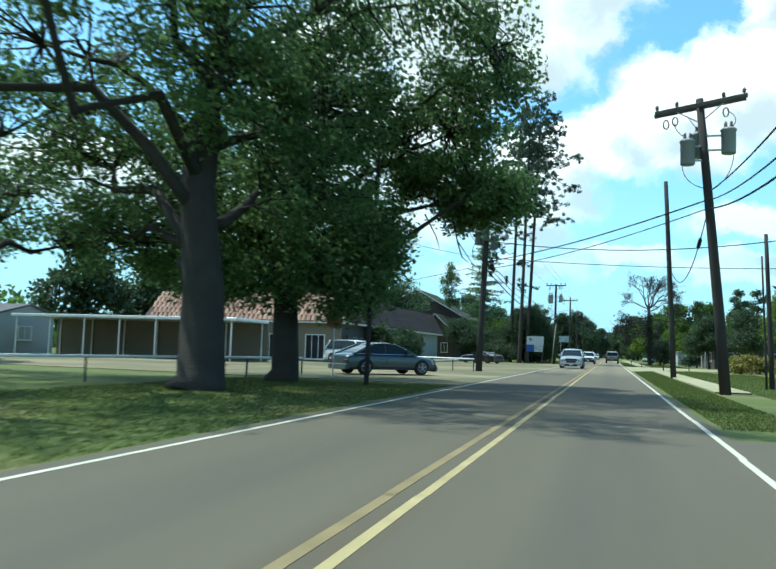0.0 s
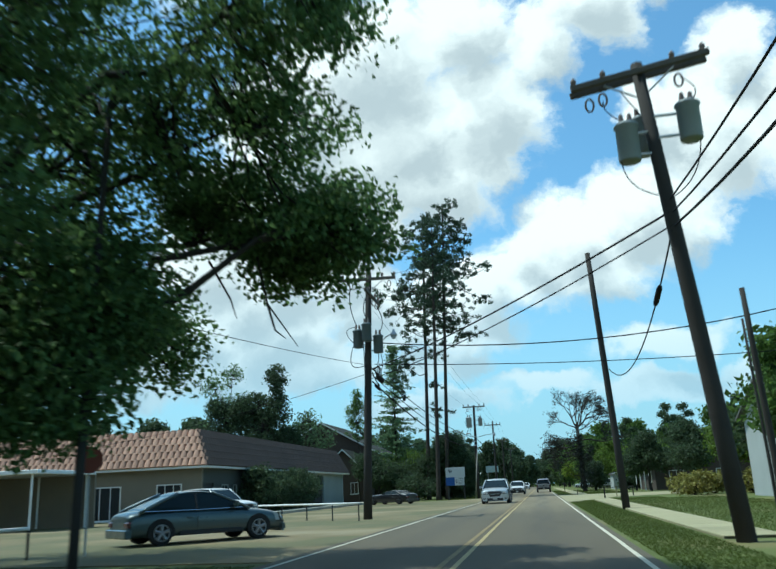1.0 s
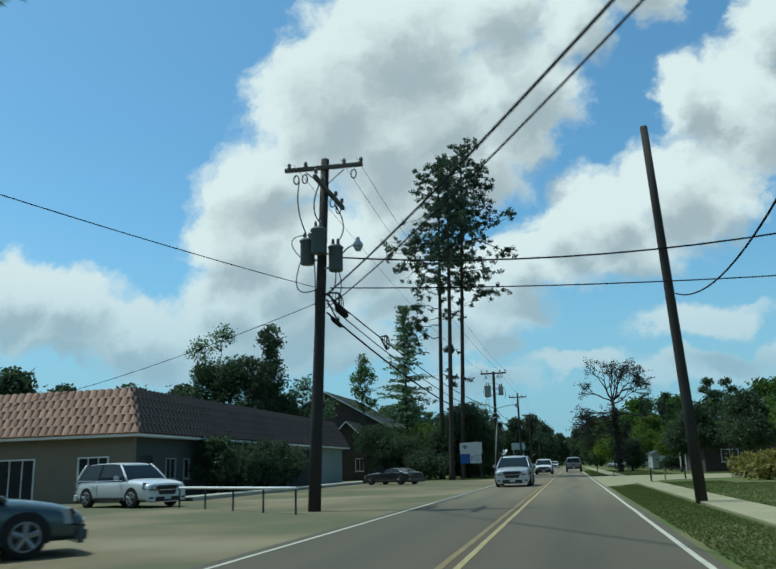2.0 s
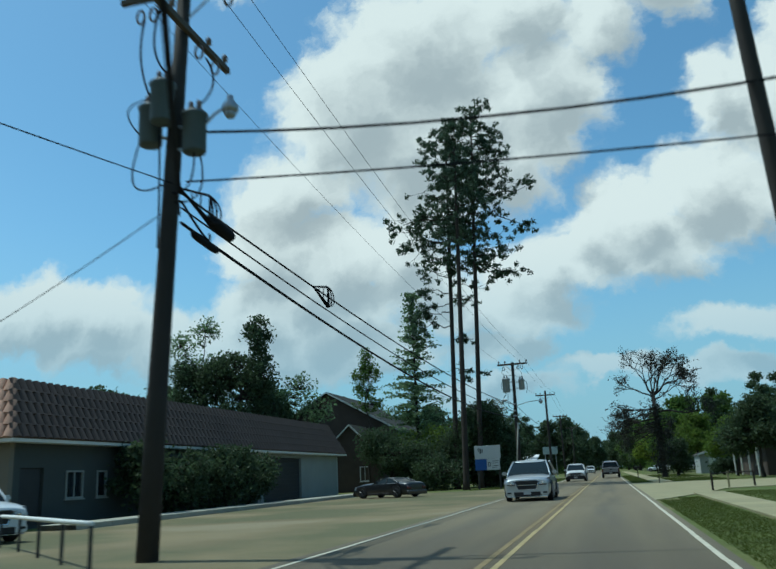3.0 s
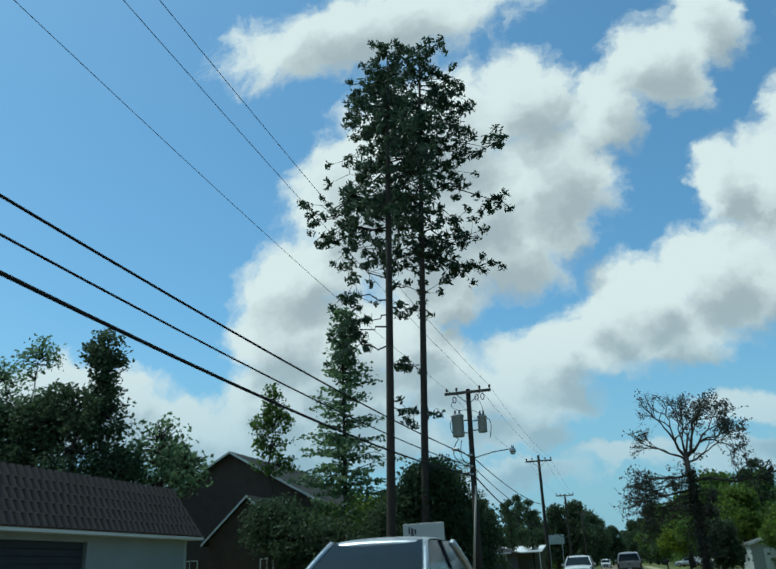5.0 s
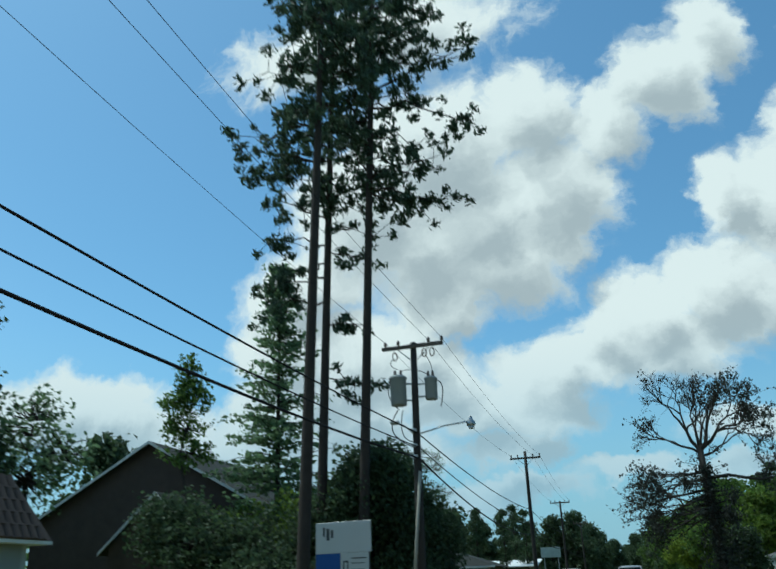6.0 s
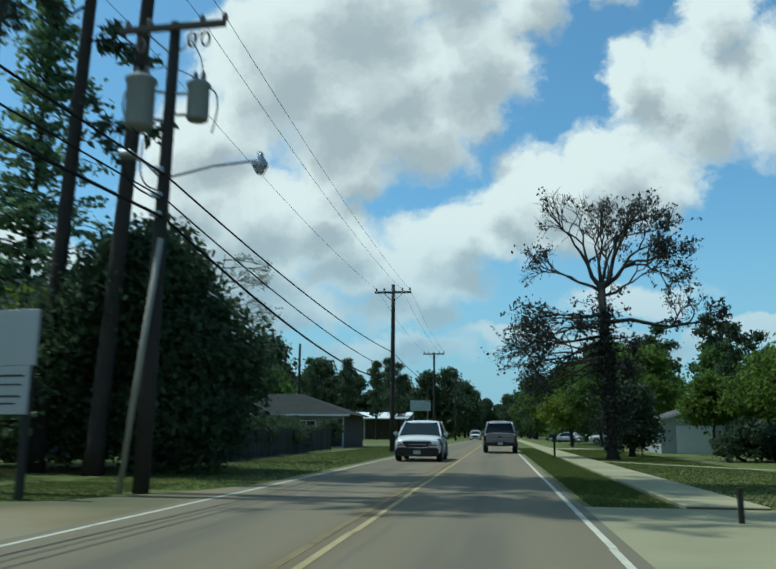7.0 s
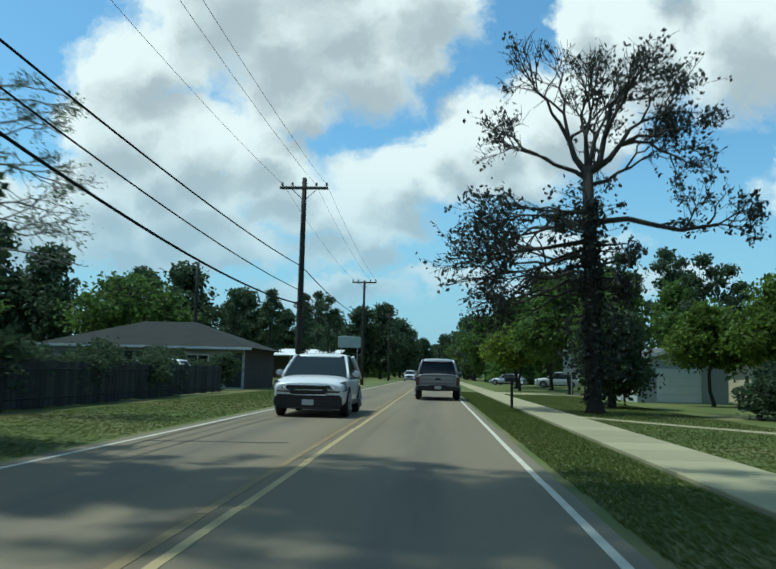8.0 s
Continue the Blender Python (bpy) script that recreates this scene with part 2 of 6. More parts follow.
STEEL = material("galvanised_steel", (0.38, 0.39, 0.40), 0.45, 0.15, 3.0, 40.0, 0.05, metal=0.7)
PORCELAIN = material("insulator_glaze", (0.16, 0.12, 0.10), 0.25, 0.1, 4.0, 20.0, 0.0)
CABLE = material("black_cable", (0.014, 0.014, 0.016), 0.75, 0.1, 3.0, 20.0, 0.0, spec=0.08)
BARK = material("oak_bark", (0.038, 0.033, 0.027), 0.95, 0.4, 2.0, 18.0, 0.9)
PINE_BARK = material("pine_bark", (0.042, 0.033, 0.027), 0.95, 0.4, 2.5, 14.0, 0.9)
PALE_BARK = material("pale_grey_bark", (0.19, 0.18, 0.155), 0.95, 0.3, 2.0, 18.0, 0.4)
OAK_LEAF = leaf_material("oak_leaf", (0.11, 0.175, 0.058), 0.55)
PINE_LEAF = leaf_material("pine_needles", (0.06, 0.092, 0.055), 0.35)
CYPRESS_LEAF = leaf_material("feathery_leaf", (0.14, 0.21, 0.10), 0.45)
DARK_LEAF = leaf_material("evergreen_leaf", (0.062, 0.092, 0.044), 0.45)
DRY_LEAF = leaf_material("dry_dark_leaf", (0.042, 0.048, 0.038), 0.25)
LIGHT_LEAF = leaf_material("spring_leaf", (0.112, 0.168, 0.028), 0.55)
MID_LEAF = leaf_material("broad_leaf", (0.088, 0.145, 0.032), 0.5)
LIME_LEAF = leaf_material("young_lime_leaf", (0.165, 0.22, 0.03), 0.55)
YELLOW_LEAF = leaf_material("yellow_shrub_leaf", (0.22, 0.20, 0.05))
# one tiled roof: light and shade of its sides put into two colours
LIT_TILE_ROOF = material("sunlit_salmon_tile", (0.42, 0.25, 0.175), 0.85, 0.2, 1.0, 20.0, 0.2, random_hue=0.15)
SHADED_TILE_ROOF = material("shaded_brown_tile", (0.105, 0.075, 0.062), 0.9, 0.25, 0.8, 20.0, 0.3, random_hue=0.2)
GREY_ROOF = material("grey_shingle", (0.10, 0.098, 0.09), 0.9, 0.25, 0.8, 20.0, 0.3)
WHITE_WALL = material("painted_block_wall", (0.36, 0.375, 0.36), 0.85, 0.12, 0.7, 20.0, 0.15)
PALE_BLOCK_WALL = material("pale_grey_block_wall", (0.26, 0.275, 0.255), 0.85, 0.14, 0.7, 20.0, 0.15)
# block wall with its shade painted into the base colour
SHADED_BLOCK_WALL = material("shaded_block_wall", (0.062, 0.07, 0.067), 0.85, 0.15, 0.7, 20.0, 0.15)
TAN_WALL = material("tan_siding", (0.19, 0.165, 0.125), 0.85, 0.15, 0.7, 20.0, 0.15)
BRICK_WALL = material("dark_brick_wall", (0.075, 0.058, 0.048), 0.9, 0.25, 1.5, 20.0, 0.3)
DARK_ROOF = material("dark_weathered_shingle", (0.03, 0.032, 0.028), 0.95, 0.3, 0.8, 20.0, 0.3, spec=0.15)
TRIM = material("white_trim", (0.7, 0.7, 0.67), 0.6, 0.08, 2.0, 20.0, 0.05)
DARK_DOOR = material("dark_door_paint", (0.03, 0.032, 0.035), 0.5, 0.15, 2.0, 20.0, 0.05)
WHITE_METAL = material("white_metal_roof", (0.78, 0.79, 0.78), 0.35, 0.06, 0.8, 20.0, 0.05)
FENCE_WOOD = material("dark_fence_board", (0.045, 0.042, 0.038), 0.9, 0.3, 1.5, 25.0, 0.3, random_hue=0.3)
SIGN_WHITE = material("sign_panel_white", (0.42, 0.44, 0.44), 0.4, 0.05, 1.5, 20.0, 0.0)
SIGN_BLUE = material("sign_panel_blue", (0.02, 0.07, 0.24), 0.4, 0.08, 1.5, 20.0, 0.0)
SIGN_DARK = material("sign_print", (0.05, 0.055, 0.06), 0.5, 0.05, 1.5, 20.0, 0.0)
RUBBER = material("tyre_rubber", (0.02, 0.02, 0.02), 0.85, 0.15, 5.0, 40.0, 0.1)
ALLOY = material("alloy_wheel", (0.3, 0.3, 0.31), 0.5, 0.1, 5.0, 30.0, 0.0, metal=0.6)
BLACK_TRIM = material("black_plastic", (0.02, 0.02, 0.022), 0.5, 0.1, 4.0, 40.0, 0.05)
CHROME = material("chrome", (0.6, 0.6, 0.62), 0.15, 0.05, 4.0, 30.0, 0.0, metal=1.0)
LAMP_LENS = material("headlamp_lens", (0.30, 0.32, 0.33), 0.12, 0.05, 6.0, 40.0, 0.0, spec=0.6)
TAIL_RED = material("tail_lamp_red", (0.07, 0.012, 0.01), 0.2, 0.08, 6.0, 40.0, 0.0, spec=0.6)
CAR_GLASS = material("tinted_car_glass", (0.012, 0.018, 0.02), 0.05, 0.05, 3.0, 20.0, 0.0, spec=0.22)
PANE = material("dark_window_pane", (0.02, 0.025, 0.03), 0.06, 0.05, 3.0, 20.0, 0.0, spec=0.8)


def car_paint(name, colour, metal=0.3):
    m = material(name, colour, 0.36, 0.03, 0.5, 8.0, 0.0, metal=metal, spec=0.5)
    m.node_tree.nodes["Principled BSDF"].inputs["Coat Weight"].default_value = 0.6
    return m


# ---- helpers of this scene ----
def part(name, bm, mat, parent=None, label="", smooth=False):
    """Link a bmesh, or a (verts, faces) pair, as one mesh object."""
    me = bpy.data.meshes.new(name)
    if isinstance(bm, tuple):
        me.from_pydata(*[list(map(tuple, a)) for a in (bm[0],)], [], [tuple(f) for f in bm[1]])
    else:
        bm.to_mesh(me)
        bm.free()
    me.materials.append(mat)
    if smooth:
        me.polygons.foreach_set("use_smooth", [True] * len(me.polygons))
    me.update()
    ob = new(name, me)
    if parent is not None:
        ob.parent = parent
    if label:
        ob["label"] = label
    return ob


def thing(name, x, y, z, label, category, group="", rz=0.0, kind=""):
    e = new(name)
    e.matrix_world = pose(x, y, z, 0, 0, rz)
    return tagged(e, label, category, group, kind)


def join(*pairs):
    verts, faces = [], []
    for v, f in pairs:
        k = len(verts)
        verts.extend(map(tuple, v))
        faces.extend(tuple(i + k for i in face) for face in f)
    return verts, faces


def box(x0, x1, y0, y1, z0, z1):
    v = [(x, y, z) for z in (z0, z1) for y in (y0, y1) for x in (x0, x1)]
    return v, [(0, 2, 3, 1), (4, 5, 7, 6), (0, 1, 5, 4), (2, 6, 7, 3), (0, 4, 6, 2), (1, 3, 7, 5)]


def bevelled(pair, width=0.02, segments=1):
    bm = bmesh.new()
    vs = [bm.verts.new(v) for v in pair[0]]
    for f in pair[1]:
        bm.faces.new([vs[i] for i in f])
    bmesh.ops.recalc_face_normals(bm, faces=bm.faces)
    bmesh.ops.bevel(bm, geom=bm.edges[:], offset=width, segments=segments, affect="EDGES", clamp_overlap=True)
    return bm


def tube(points, radii, n=8, caps=True):
    """A tapered tube along points."""
    pts = [Vector(p) for p in points]
    verts, faces = [], []
    for i, p in enumerate(pts):
        d = (pts[min(i + 1, len(pts) - 1)] - pts[max(i - 1, 0)]).normalized()
        side = d.cross(Vector((0.31, 0.95, 0.07)))
        if side.length < 1e-3:
            side = d.cross(Vector((1, 0, 0)))
        side.normalize()
        up = side.cross(d)
        r = radii[i] if isinstance(radii, (list, tuple)) else radii
        for k in range(n):
            a = 2 * math.pi * k / n
            verts.append(tuple(p + side * (r * math.cos(a)) + up * (r * math.sin(a))))
    for i in range(len(pts) - 1):
        for k in range(n):
            a, b = i * n + k, i * n + (k + 1) % n
            faces.append((a, b, b + n, a + n))
    if caps:
        faces.append(tuple(range(n - 1, -1, -1)))
        faces.append(tuple(range((len(pts) - 1) * n, len(pts) * n)))
    return verts, faces


def lathe(profile, n=20, centre=(0, 0, 0)):
    """Turn (radius, z) pairs round a vertical axis."""
    verts, faces = [], []
    for r, z in profile:
        for k in range(n):
            a = 2 * math.pi * k / n
            verts.append((centre[0] + r * math.cos(a), centre[1] + r * math.sin(a), centre[2] + z))
    for i in range(len(profile) - 1):
        for k in range(n):
            a, b = i * n + k, i * n + (k + 1) % n
            faces.append((a, b, b + n, a + n))
    faces.append(tuple(range(n - 1, -1, -1)))
    faces.append(tuple(range((len(profile) - 1) * n, len(profile) * n)))
    return verts, faces


def leaves(centres, rng, size, flat=0.0, stretch=1.6):
    """Small four-sided leaves at the given places, turned at random."""
    c = np.asarray(centres, float)
    n = len(c)
    a = rng.normal(size=(n, 3))
    a[:, 2] *= 1 - flat
    a /= np.linalg.norm(a, axis=1)[:, None] + 1e-9
    b = np.cross(a, rng.normal(size=(n, 3)))
    b /= np.linalg.norm(b, axis=1)[:, None] + 1e-9
    s = (size * rng.uniform(0.55, 1.25, n))[:, None]
    lift = np.cross(a, b) * s * 0.18
    v = np.empty((n, 4, 3))
    v[:, 0], v[:, 1], v[:, 2], v[:, 3] = c - a * s * stretch / 2, c + b * s / 2 + lift, c + a * s * stretch / 2, c - b * s / 2 + lift
    faces = np.arange(4 * n).reshape(n, 4)
    return v.reshape(-1, 3).tolist(), faces.tolist()


def bend(p, q, rng, wobble=0.12, steps=4):
    p, q = np.asarray(p, float), np.asarray(q, float)
    d = np.linalg.norm(q - p)
    out_pts = []
    for i in range(steps + 1):
        t = i / steps
        w = p + (q - p) * t
        if 0 < i < steps:
            w = w + rng.normal(size=3) * d * wobble * 0.5
        w[2] += math.sin(t * math.pi) * d * 0.05
        out_pts.append(tuple(w))
    return out_pts


# ---- ground, road, pavements ----
def slab(name, outline, z0, z1, mat, label, category="", kind="structure"):
    n = len(outline)
    v = [(x, y, z0) for x, y in outline] + [(x, y, z1) for x, y in outline]
    f = [tuple(range(n, 2 * n))] + [(i, (i + 1) % n, n + (i + 1) % n, n + i) for i in range(n)]
    return tagged(part(name, (v, f), mat), label, category, "", kind)


ROAD_LEFT, ROAD_RIGHT, LINE_LEFT, LINE_MID, LINE_RIGHT = -5.15, 1.48, -4.87, -1.72, 1.28
edge = [-1500.0, -400, -150, -60, -30, -16, -8, 0, 8, 16, 30, 60, 150, 400, 1500]
gv = [(x, y + 80, 0.0) for y in edge for x in edge]
gn = len(edge)
gf = [(j * gn + i, j * gn + i + 1, (j + 1) * gn + i + 1, (j + 1) * gn + i) for j in range(gn - 1) for i in range(gn - 1)]
tagged(part("ground", (gv, gf), GRASS), "mown green grass with bare worn patches", "ground", "", "structure")
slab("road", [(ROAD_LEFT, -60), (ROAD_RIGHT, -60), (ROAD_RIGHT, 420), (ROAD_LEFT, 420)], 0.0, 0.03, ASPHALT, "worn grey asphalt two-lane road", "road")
slab("pavement_apron", [(-40, 27), (ROAD_LEFT, 24.5), (ROAD_LEFT, 99.5), (-5.9, 96.8), (-7.2, 94.2), (-9.5, 92), (-17.2, 88), (-17.2, 56), (-40, 55)], 0.0, 0.024, APRON, "worn tan paved forecourt beside the road", "pavement")
slab("pavement_drive", [(ROAD_RIGHT, 63.5), (2.1, 64.9), (2.9, 67.0), (4.1, 70.0), (5.3, 74.5), (14, 79), (14, 92), (5.5, 95), (ROAD_RIGHT, 95)], 0.0, 0.026, CONCRETE, "pale concrete driveway apron", "pavement")
slab("pavement_drive", [(4.4, 146.0), (18, 146.0), (18, 151.5), (4.4, 151.5)], 0.0, 0.026, CONCRETE, "pale concrete driveway beyond the garage", "pavement")
slab("pavement_path", [(4.4, 118.2), (6.4, 114.8), (9.5, 110.6), (9.9, 111.0), (6.8, 115.3), (4.4, 118.9)], 0.0, 0.024, CONCRETE, "narrow pale path across the lawn", "pavement")
slab("pavement_side_street", [(ROAD_RIGHT, 1), (30, -4), (30, 9), (ROAD_RIGHT, 10)], 0.0, 0.022, ASPHALT, "asphalt side street mouth", "road")


def line_marks(name, x0, x1, y0, y1, mat, label, gap_odds, seed):
    """Painted line in worn lengths."""
    r = random.Random(seed)
    pieces, y = [], y0
    while y < y1:
        ln = r.uniform(2.5, 7.0)
        if r.random() > gap_odds:
            w = r.uniform(-0.012, 0.012)
            pieces.append(box(x0 + w, x1 + w, y, min(y + ln, y1), 0.03, 0.034))
        y += ln + r.uniform(0.0, 0.04)
    return tagged(part(name, join(*pieces), mat), label, "road marking", "", "structure")


line_marks("trim_edge_line", LINE_RIGHT - 0.042, LINE_RIGHT + 0.042, -40, 400, WHITE_LINE, "worn white painted edge line", 0.0, 1)
line_marks("trim_edge_line", LINE_LEFT - 0.042, LINE_LEFT + 0.042, -40, 400, WHITE_LINE, "worn white painted edge line", 0.0, 2)
line_marks("trim_centre_line", LINE_MID - 0.17, LINE_MID - 0.07, -40, 400, WORN_YELLOW, "worn yellow painted centre line", 0.0, 3)
line_marks("trim_centre_line", LINE_MID + 0.07, LINE_MID + 0.16, -40, 400, YELLOW_LINE, "worn yellow painted centre line", 0.02, 4)


def tar_seam(pts, w, seed):
    """A crack sealed with tar, slightly wandering."""
    r = random.Random(seed)
    v, f = [], []
    for i in range(len(pts) - 1):
        for k in range(8):
            t = k / 8
            x = pts[i][0] + (pts[i + 1][0] - pts[i][0]) * t + r.uniform(-0.06, 0.06)
            y = pts[i][1] + (pts[i + 1][1] - pts[i][1]) * t + r.uniform(-0.06, 0.06)
            ln = math.hypot(pts[i + 1][0] - pts[i][0], pts[i + 1][1] - pts[i][1])
            nx, ny = -(pts[i + 1][1] - pts[i][1]) / ln * w, (pts[i + 1][0] - pts[i][0]) / ln * w
            v += [(x - nx, y - ny, 0.0335), (x + nx, y + ny, 0.0335)]
    f = [(2 * i, 2 * i + 1, 2 * i + 3, 2 * i + 2) for i in range(len(v) // 2 - 1)]
    tagged(part("trim_tar_seam", (v, f), TAR), "dark sealed crack in the asphalt", "road marking", "", "structure")


tar_seam([(-4.6, 97.4), (-1.9, 97.0), (1.1, 97.6)], 0.05, 1)
tar_seam([(-4.7, 61.0), (1.2, 60.4)], 0.04, 3)
tar_seam([(-4.5, 106.5), (-2.0, 106.8)], 0.05, 4)
tar_seam([(-4.6, 20.0), (1.2, 20.8)], 0.04, 5)


def pavement_run(name, x0, x1, y0, y1, z, mat, label, step=1.5):
    """A pavement of separate concrete bays with recessed joints."""
    base = tagged(part(name, box(x0 + 0.01, x1 - 0.01, y0, y1, 0, z - 0.02), mat), label, "pavement", "", "structure")
    bm = bevelled(box(x0, x1, 0.0, step - 0.015, 0.0, z), 0.012)
    me = bpy.data.meshes.new("slab")
    bm.to_mesh(me)
    bm.free()
    me.materials.append(mat)
    y = y0
    while y + step <= y1:
        ob = new("slab", me)
        ob.location = (0, y, 0)
        ob.parent = base
        y += step
    return base


pavement_run("pavement_walk", 3.1, 4.4, 95.0, 245.0, 0.07, CONCRETE, "pale concrete pavement along the grass verge")
pavement_run("pavement_walk", 3.3, 4.5, 27.0, 69.0, 0.07, CONCRETE, "pale concrete pavement along the grass verge")
kerb = pavement_run("pavement_kerb", -18.6, -17.2, 56.0, 92.0, 0.21, KERB_STONE, "raised concrete walk and kerb in front of the long building", 2.0)

# ---- utility poles and cables ----
tank_profile = [(0.0, 0.0), (0.22, 0.0), (0.24, 0.03), (0.24, 0.78), (0.27, 0.80), (0.27, 0.84), (0.2, 0.9), (0.0, 0.93)]


def transformer(pole_ob, x, y, z, s=1.0, reach=(0, 0), mat=GREY_TANK, label="grey cylindrical transformer can"):
    t = part("transformer", lathe([(r * s, h * s) for r, h in tank_profile], 20, (x, y, z)), mat, pole_ob, label, True)
    for k in (-1, 1):
        c = (x + 0.09 * k * s, y, z + 0.88 * s)
        part("bushing", lathe([(0.05, 0), (0.07, 0.05), (0.045, 0.08), (0.065, 0.13), (0.04, 0.16), (0.055, 0.2), (0.02, 0.26)], 10, c), PORCELAIN, t, "", True)
    for h in (0.15, 0.65):
        part("bracket", tube([(x, y, z + h * s), (reach[0], reach[1], z + h * s)], 0.035, 6), STEEL, pole_ob)
    return t


def insulator(pole_ob, x, y, z, down=False):
    prof = [(0.02, 0.0), (0.025, 0.08), (0.07, 0.1), (0.05, 0.15), (0.075, 0.18), (0.03, 0.26)]
    if down:
        prof = [(r, -h) for r, h in prof]
    part("insulator", lathe(prof, 10, (x, y, z)), PORCELAIN, pole_ob, "", True)


def utility_pole(x, y, height, lean, label, radius=0.17, arm=0.0, arm_turn=0.0, arm_drop=0.25, arm_tilt=0.0, double=False):
    """Tapered wooden pole; lean is the offset of its top."""
    p = thing("utility_pole", x, y, 0, label, "utility pole", "utility poles along the road")
    pts = [(lean[0] * t, lean[1] * t, -0.4 * (t == 0) + height * t) for t in (0, 0.25, 0.5, 0.75, 1)]
    part("shaft", tube(pts, [radius * (1 - 0.32 * t) for t in (0, 0.25, 0.5, 0.75, 1)], 12), POLE_WOOD, p, "", True)
    if arm:
        z = height - arm_drop
        cx, cy = lean[0] * z / height, lean[1] * z / height
        dx, dy, dz = math.cos(arm_turn) * arm / 2, math.sin(arm_turn) * arm / 2, arm_tilt * arm / 2
        for side in ((-1, 1) if double else (1,)):
            nx, ny = -math.sin(arm_turn) * 0.17 * side, math.cos(arm_turn) * 0.17 * side
            beam = part("crossarm", bevelled(box(-arm / 2, arm / 2, -0.055, 0.055, -0.07, 0.07), 0.01), ARM_WOOD, p, "weathered timber crossarm")
            beam.matrix_local = Matrix.Translation((cx - nx, cy - ny, z)) @ Matrix.Rotation(arm_turn, 4, "Z") @ Matrix.Rotation(-math.atan(arm_tilt), 4, "Y")
        for k in (-1, 1):
            part("brace", tube([(cx + dx * 0.5 * k, cy + dy * 0.5 * k, z + dz * 0.5 * k - 0.05), (cx, cy, z - 0.6)], 0.022, 6), STEEL, p)
        for k in (-0.93, -0.5, 0.5, 0.93):
            insulator(p, cx + dx * k, cy + dy * k, z + dz * k + 0.07)
    return p


def cutouts(p, pts):
    """Fuse cutouts hanging as open loops below an arm."""
    for x, y, z in pts:
        ring = [(x + 0.09 * math.cos(a), y, z - 0.16 + 0.16 * math.sin(a)) for a in np.linspace(0, 2 * math.pi, 11)]
        part("fuse_cutout", tube(ring, 0.025, 6, False), PORCELAIN, p)


def pole_lamp(p, x0, y0, z0, x1, y1, z1):
    part("lamp_arm", tube([(x0, y0, z0), ((x0 + x1) / 2, (y0 + y1) / 2, (z0 + z1) / 2 + 0.12), (x1, y1, z1 + 0.1)], 0.028, 8), STEEL, p, "galvanised lamp arm", True)
    h = part("lamp_head", lathe([(0.0, -0.1), (0.13, -0.1), (0.17, -0.02), (0.15, 0.06), (0.07, 0.16), (0.06, 0.26), (0.0, 0.28)], 14, (x1, y1, z1)), STEEL, p, "round street lamp head", True)
    part("lens", lathe([(0.0, -0.2), (0.08, -0.19), (0.13, -0.1), (0.0, -0.1)], 14, (x1, y1, z1)), LAMP_LENS, h, "", True)


pole_a = utility_pole(3.55, 26.1, 10.2, (-0.8, 0.2), "leaning dark wooden utility pole carrying three transformers", 0.19, 3.05, 0.0, 0.25, 0.17, True)
transformer(pole_a, -1.2, 0.1, 7.85, 1.0, (-0.68, 0.1))
transformer(pole_a, -0.75, 0.75, 8.25, 1.0, (-0.65, 0.2))
transformer(pole_a, 0.12, 0.1, 8.2, 1.0, (-0.6, 0.1))
cutouts(pole_a, [(-1.9, 0.2, 9.5), (-1.6, 0.2, 9.6), (0.05, 0.2, 9.85)])
utility_pole(3.38, 46.1, 11.6, (-0.45, 0.1), "bare leaning wooden utility pole on the verge", 0.17)
pole_c = utility_pole(-7.85, 45.2, 11.4, (0.42, 0.2), "tall dark wooden utility pole with two crossarms and three transformers", 0.2, 2.7, 0.0, 0.35, -0.02)
part("crossarm", bevelled(box(0.48, 0.6, -1.35, 1.9, 10.15, 10.29), 0.01), ARM_WOOD, pole_c, "weathered timber crossarm set along the road")
for yy in (-1.2, -0.5, 1.0, 1.75):
    insulator(pole_c, 0.54, yy, 10.29)
# cans seen against the light: their shade is painted in
transformer(pole_c, -0.16, 0.0, 7.75, 0.95, (0.3, 0.1), BACKLIT_TANK, "cylindrical transformer can coloured dark as if backlit")
transformer(pole_c, 0.36, -0.45, 7.95, 0.95, (0.3, 0.1), BACKLIT_TANK, "cylindrical transformer can coloured dark as if backlit")
transformer(pole_c, 0.8, 0.0, 7.45, 0.95, (0.3, 0.1), BACKLIT_TANK, "cylindrical transformer can coloured dark as if backlit")
cutouts(pole_c, [(-0.6, 0.2, 10.95), (-0.3, 0.2, 10.95), (0.54, 0.6, 10.15), (0.54, 1.3, 10.15), (1.4, 0.2, 10.95)])
pole_lamp(pole_c, 0.85, 0.05, 7.9, 1.55, 0.0, 8.25)


def jumper(p, a, b, out, r=0.013):
    """A slack wire from a to b that bows out sideways by out."""
    pts = []
    for k in range(11):
        t = k / 10
        w = 4 * t * (1 - t)
        pts.append(tuple(a[i] + (b[i] - a[i]) * t + out[i] * w for i in range(3)))
    part("jumper_wire", tube(pts, r, 5), CABLE, p)


jumper(pole_c, (-0.1, 0.0, 8.75), (-0.3, 0.05, 7.9), (-0.5, 0, 0.25), 0.016)
jumper(pole_c, (-0.36, 0.0, 7.95), (0.3, 0.0, 6.95), (-0.45, 0, -0.5), 0.018)
jumper(pole_c, (0.45, -0.45, 8.95), (0.54, -0.9, 10.1), (-0.2, 0, -0.1), 0.022)
jumper(pole_c, (0.85, 0.0, 8.4), (0.54, 0.9, 10.0), (0.25, 0, -0.1), 0.022)
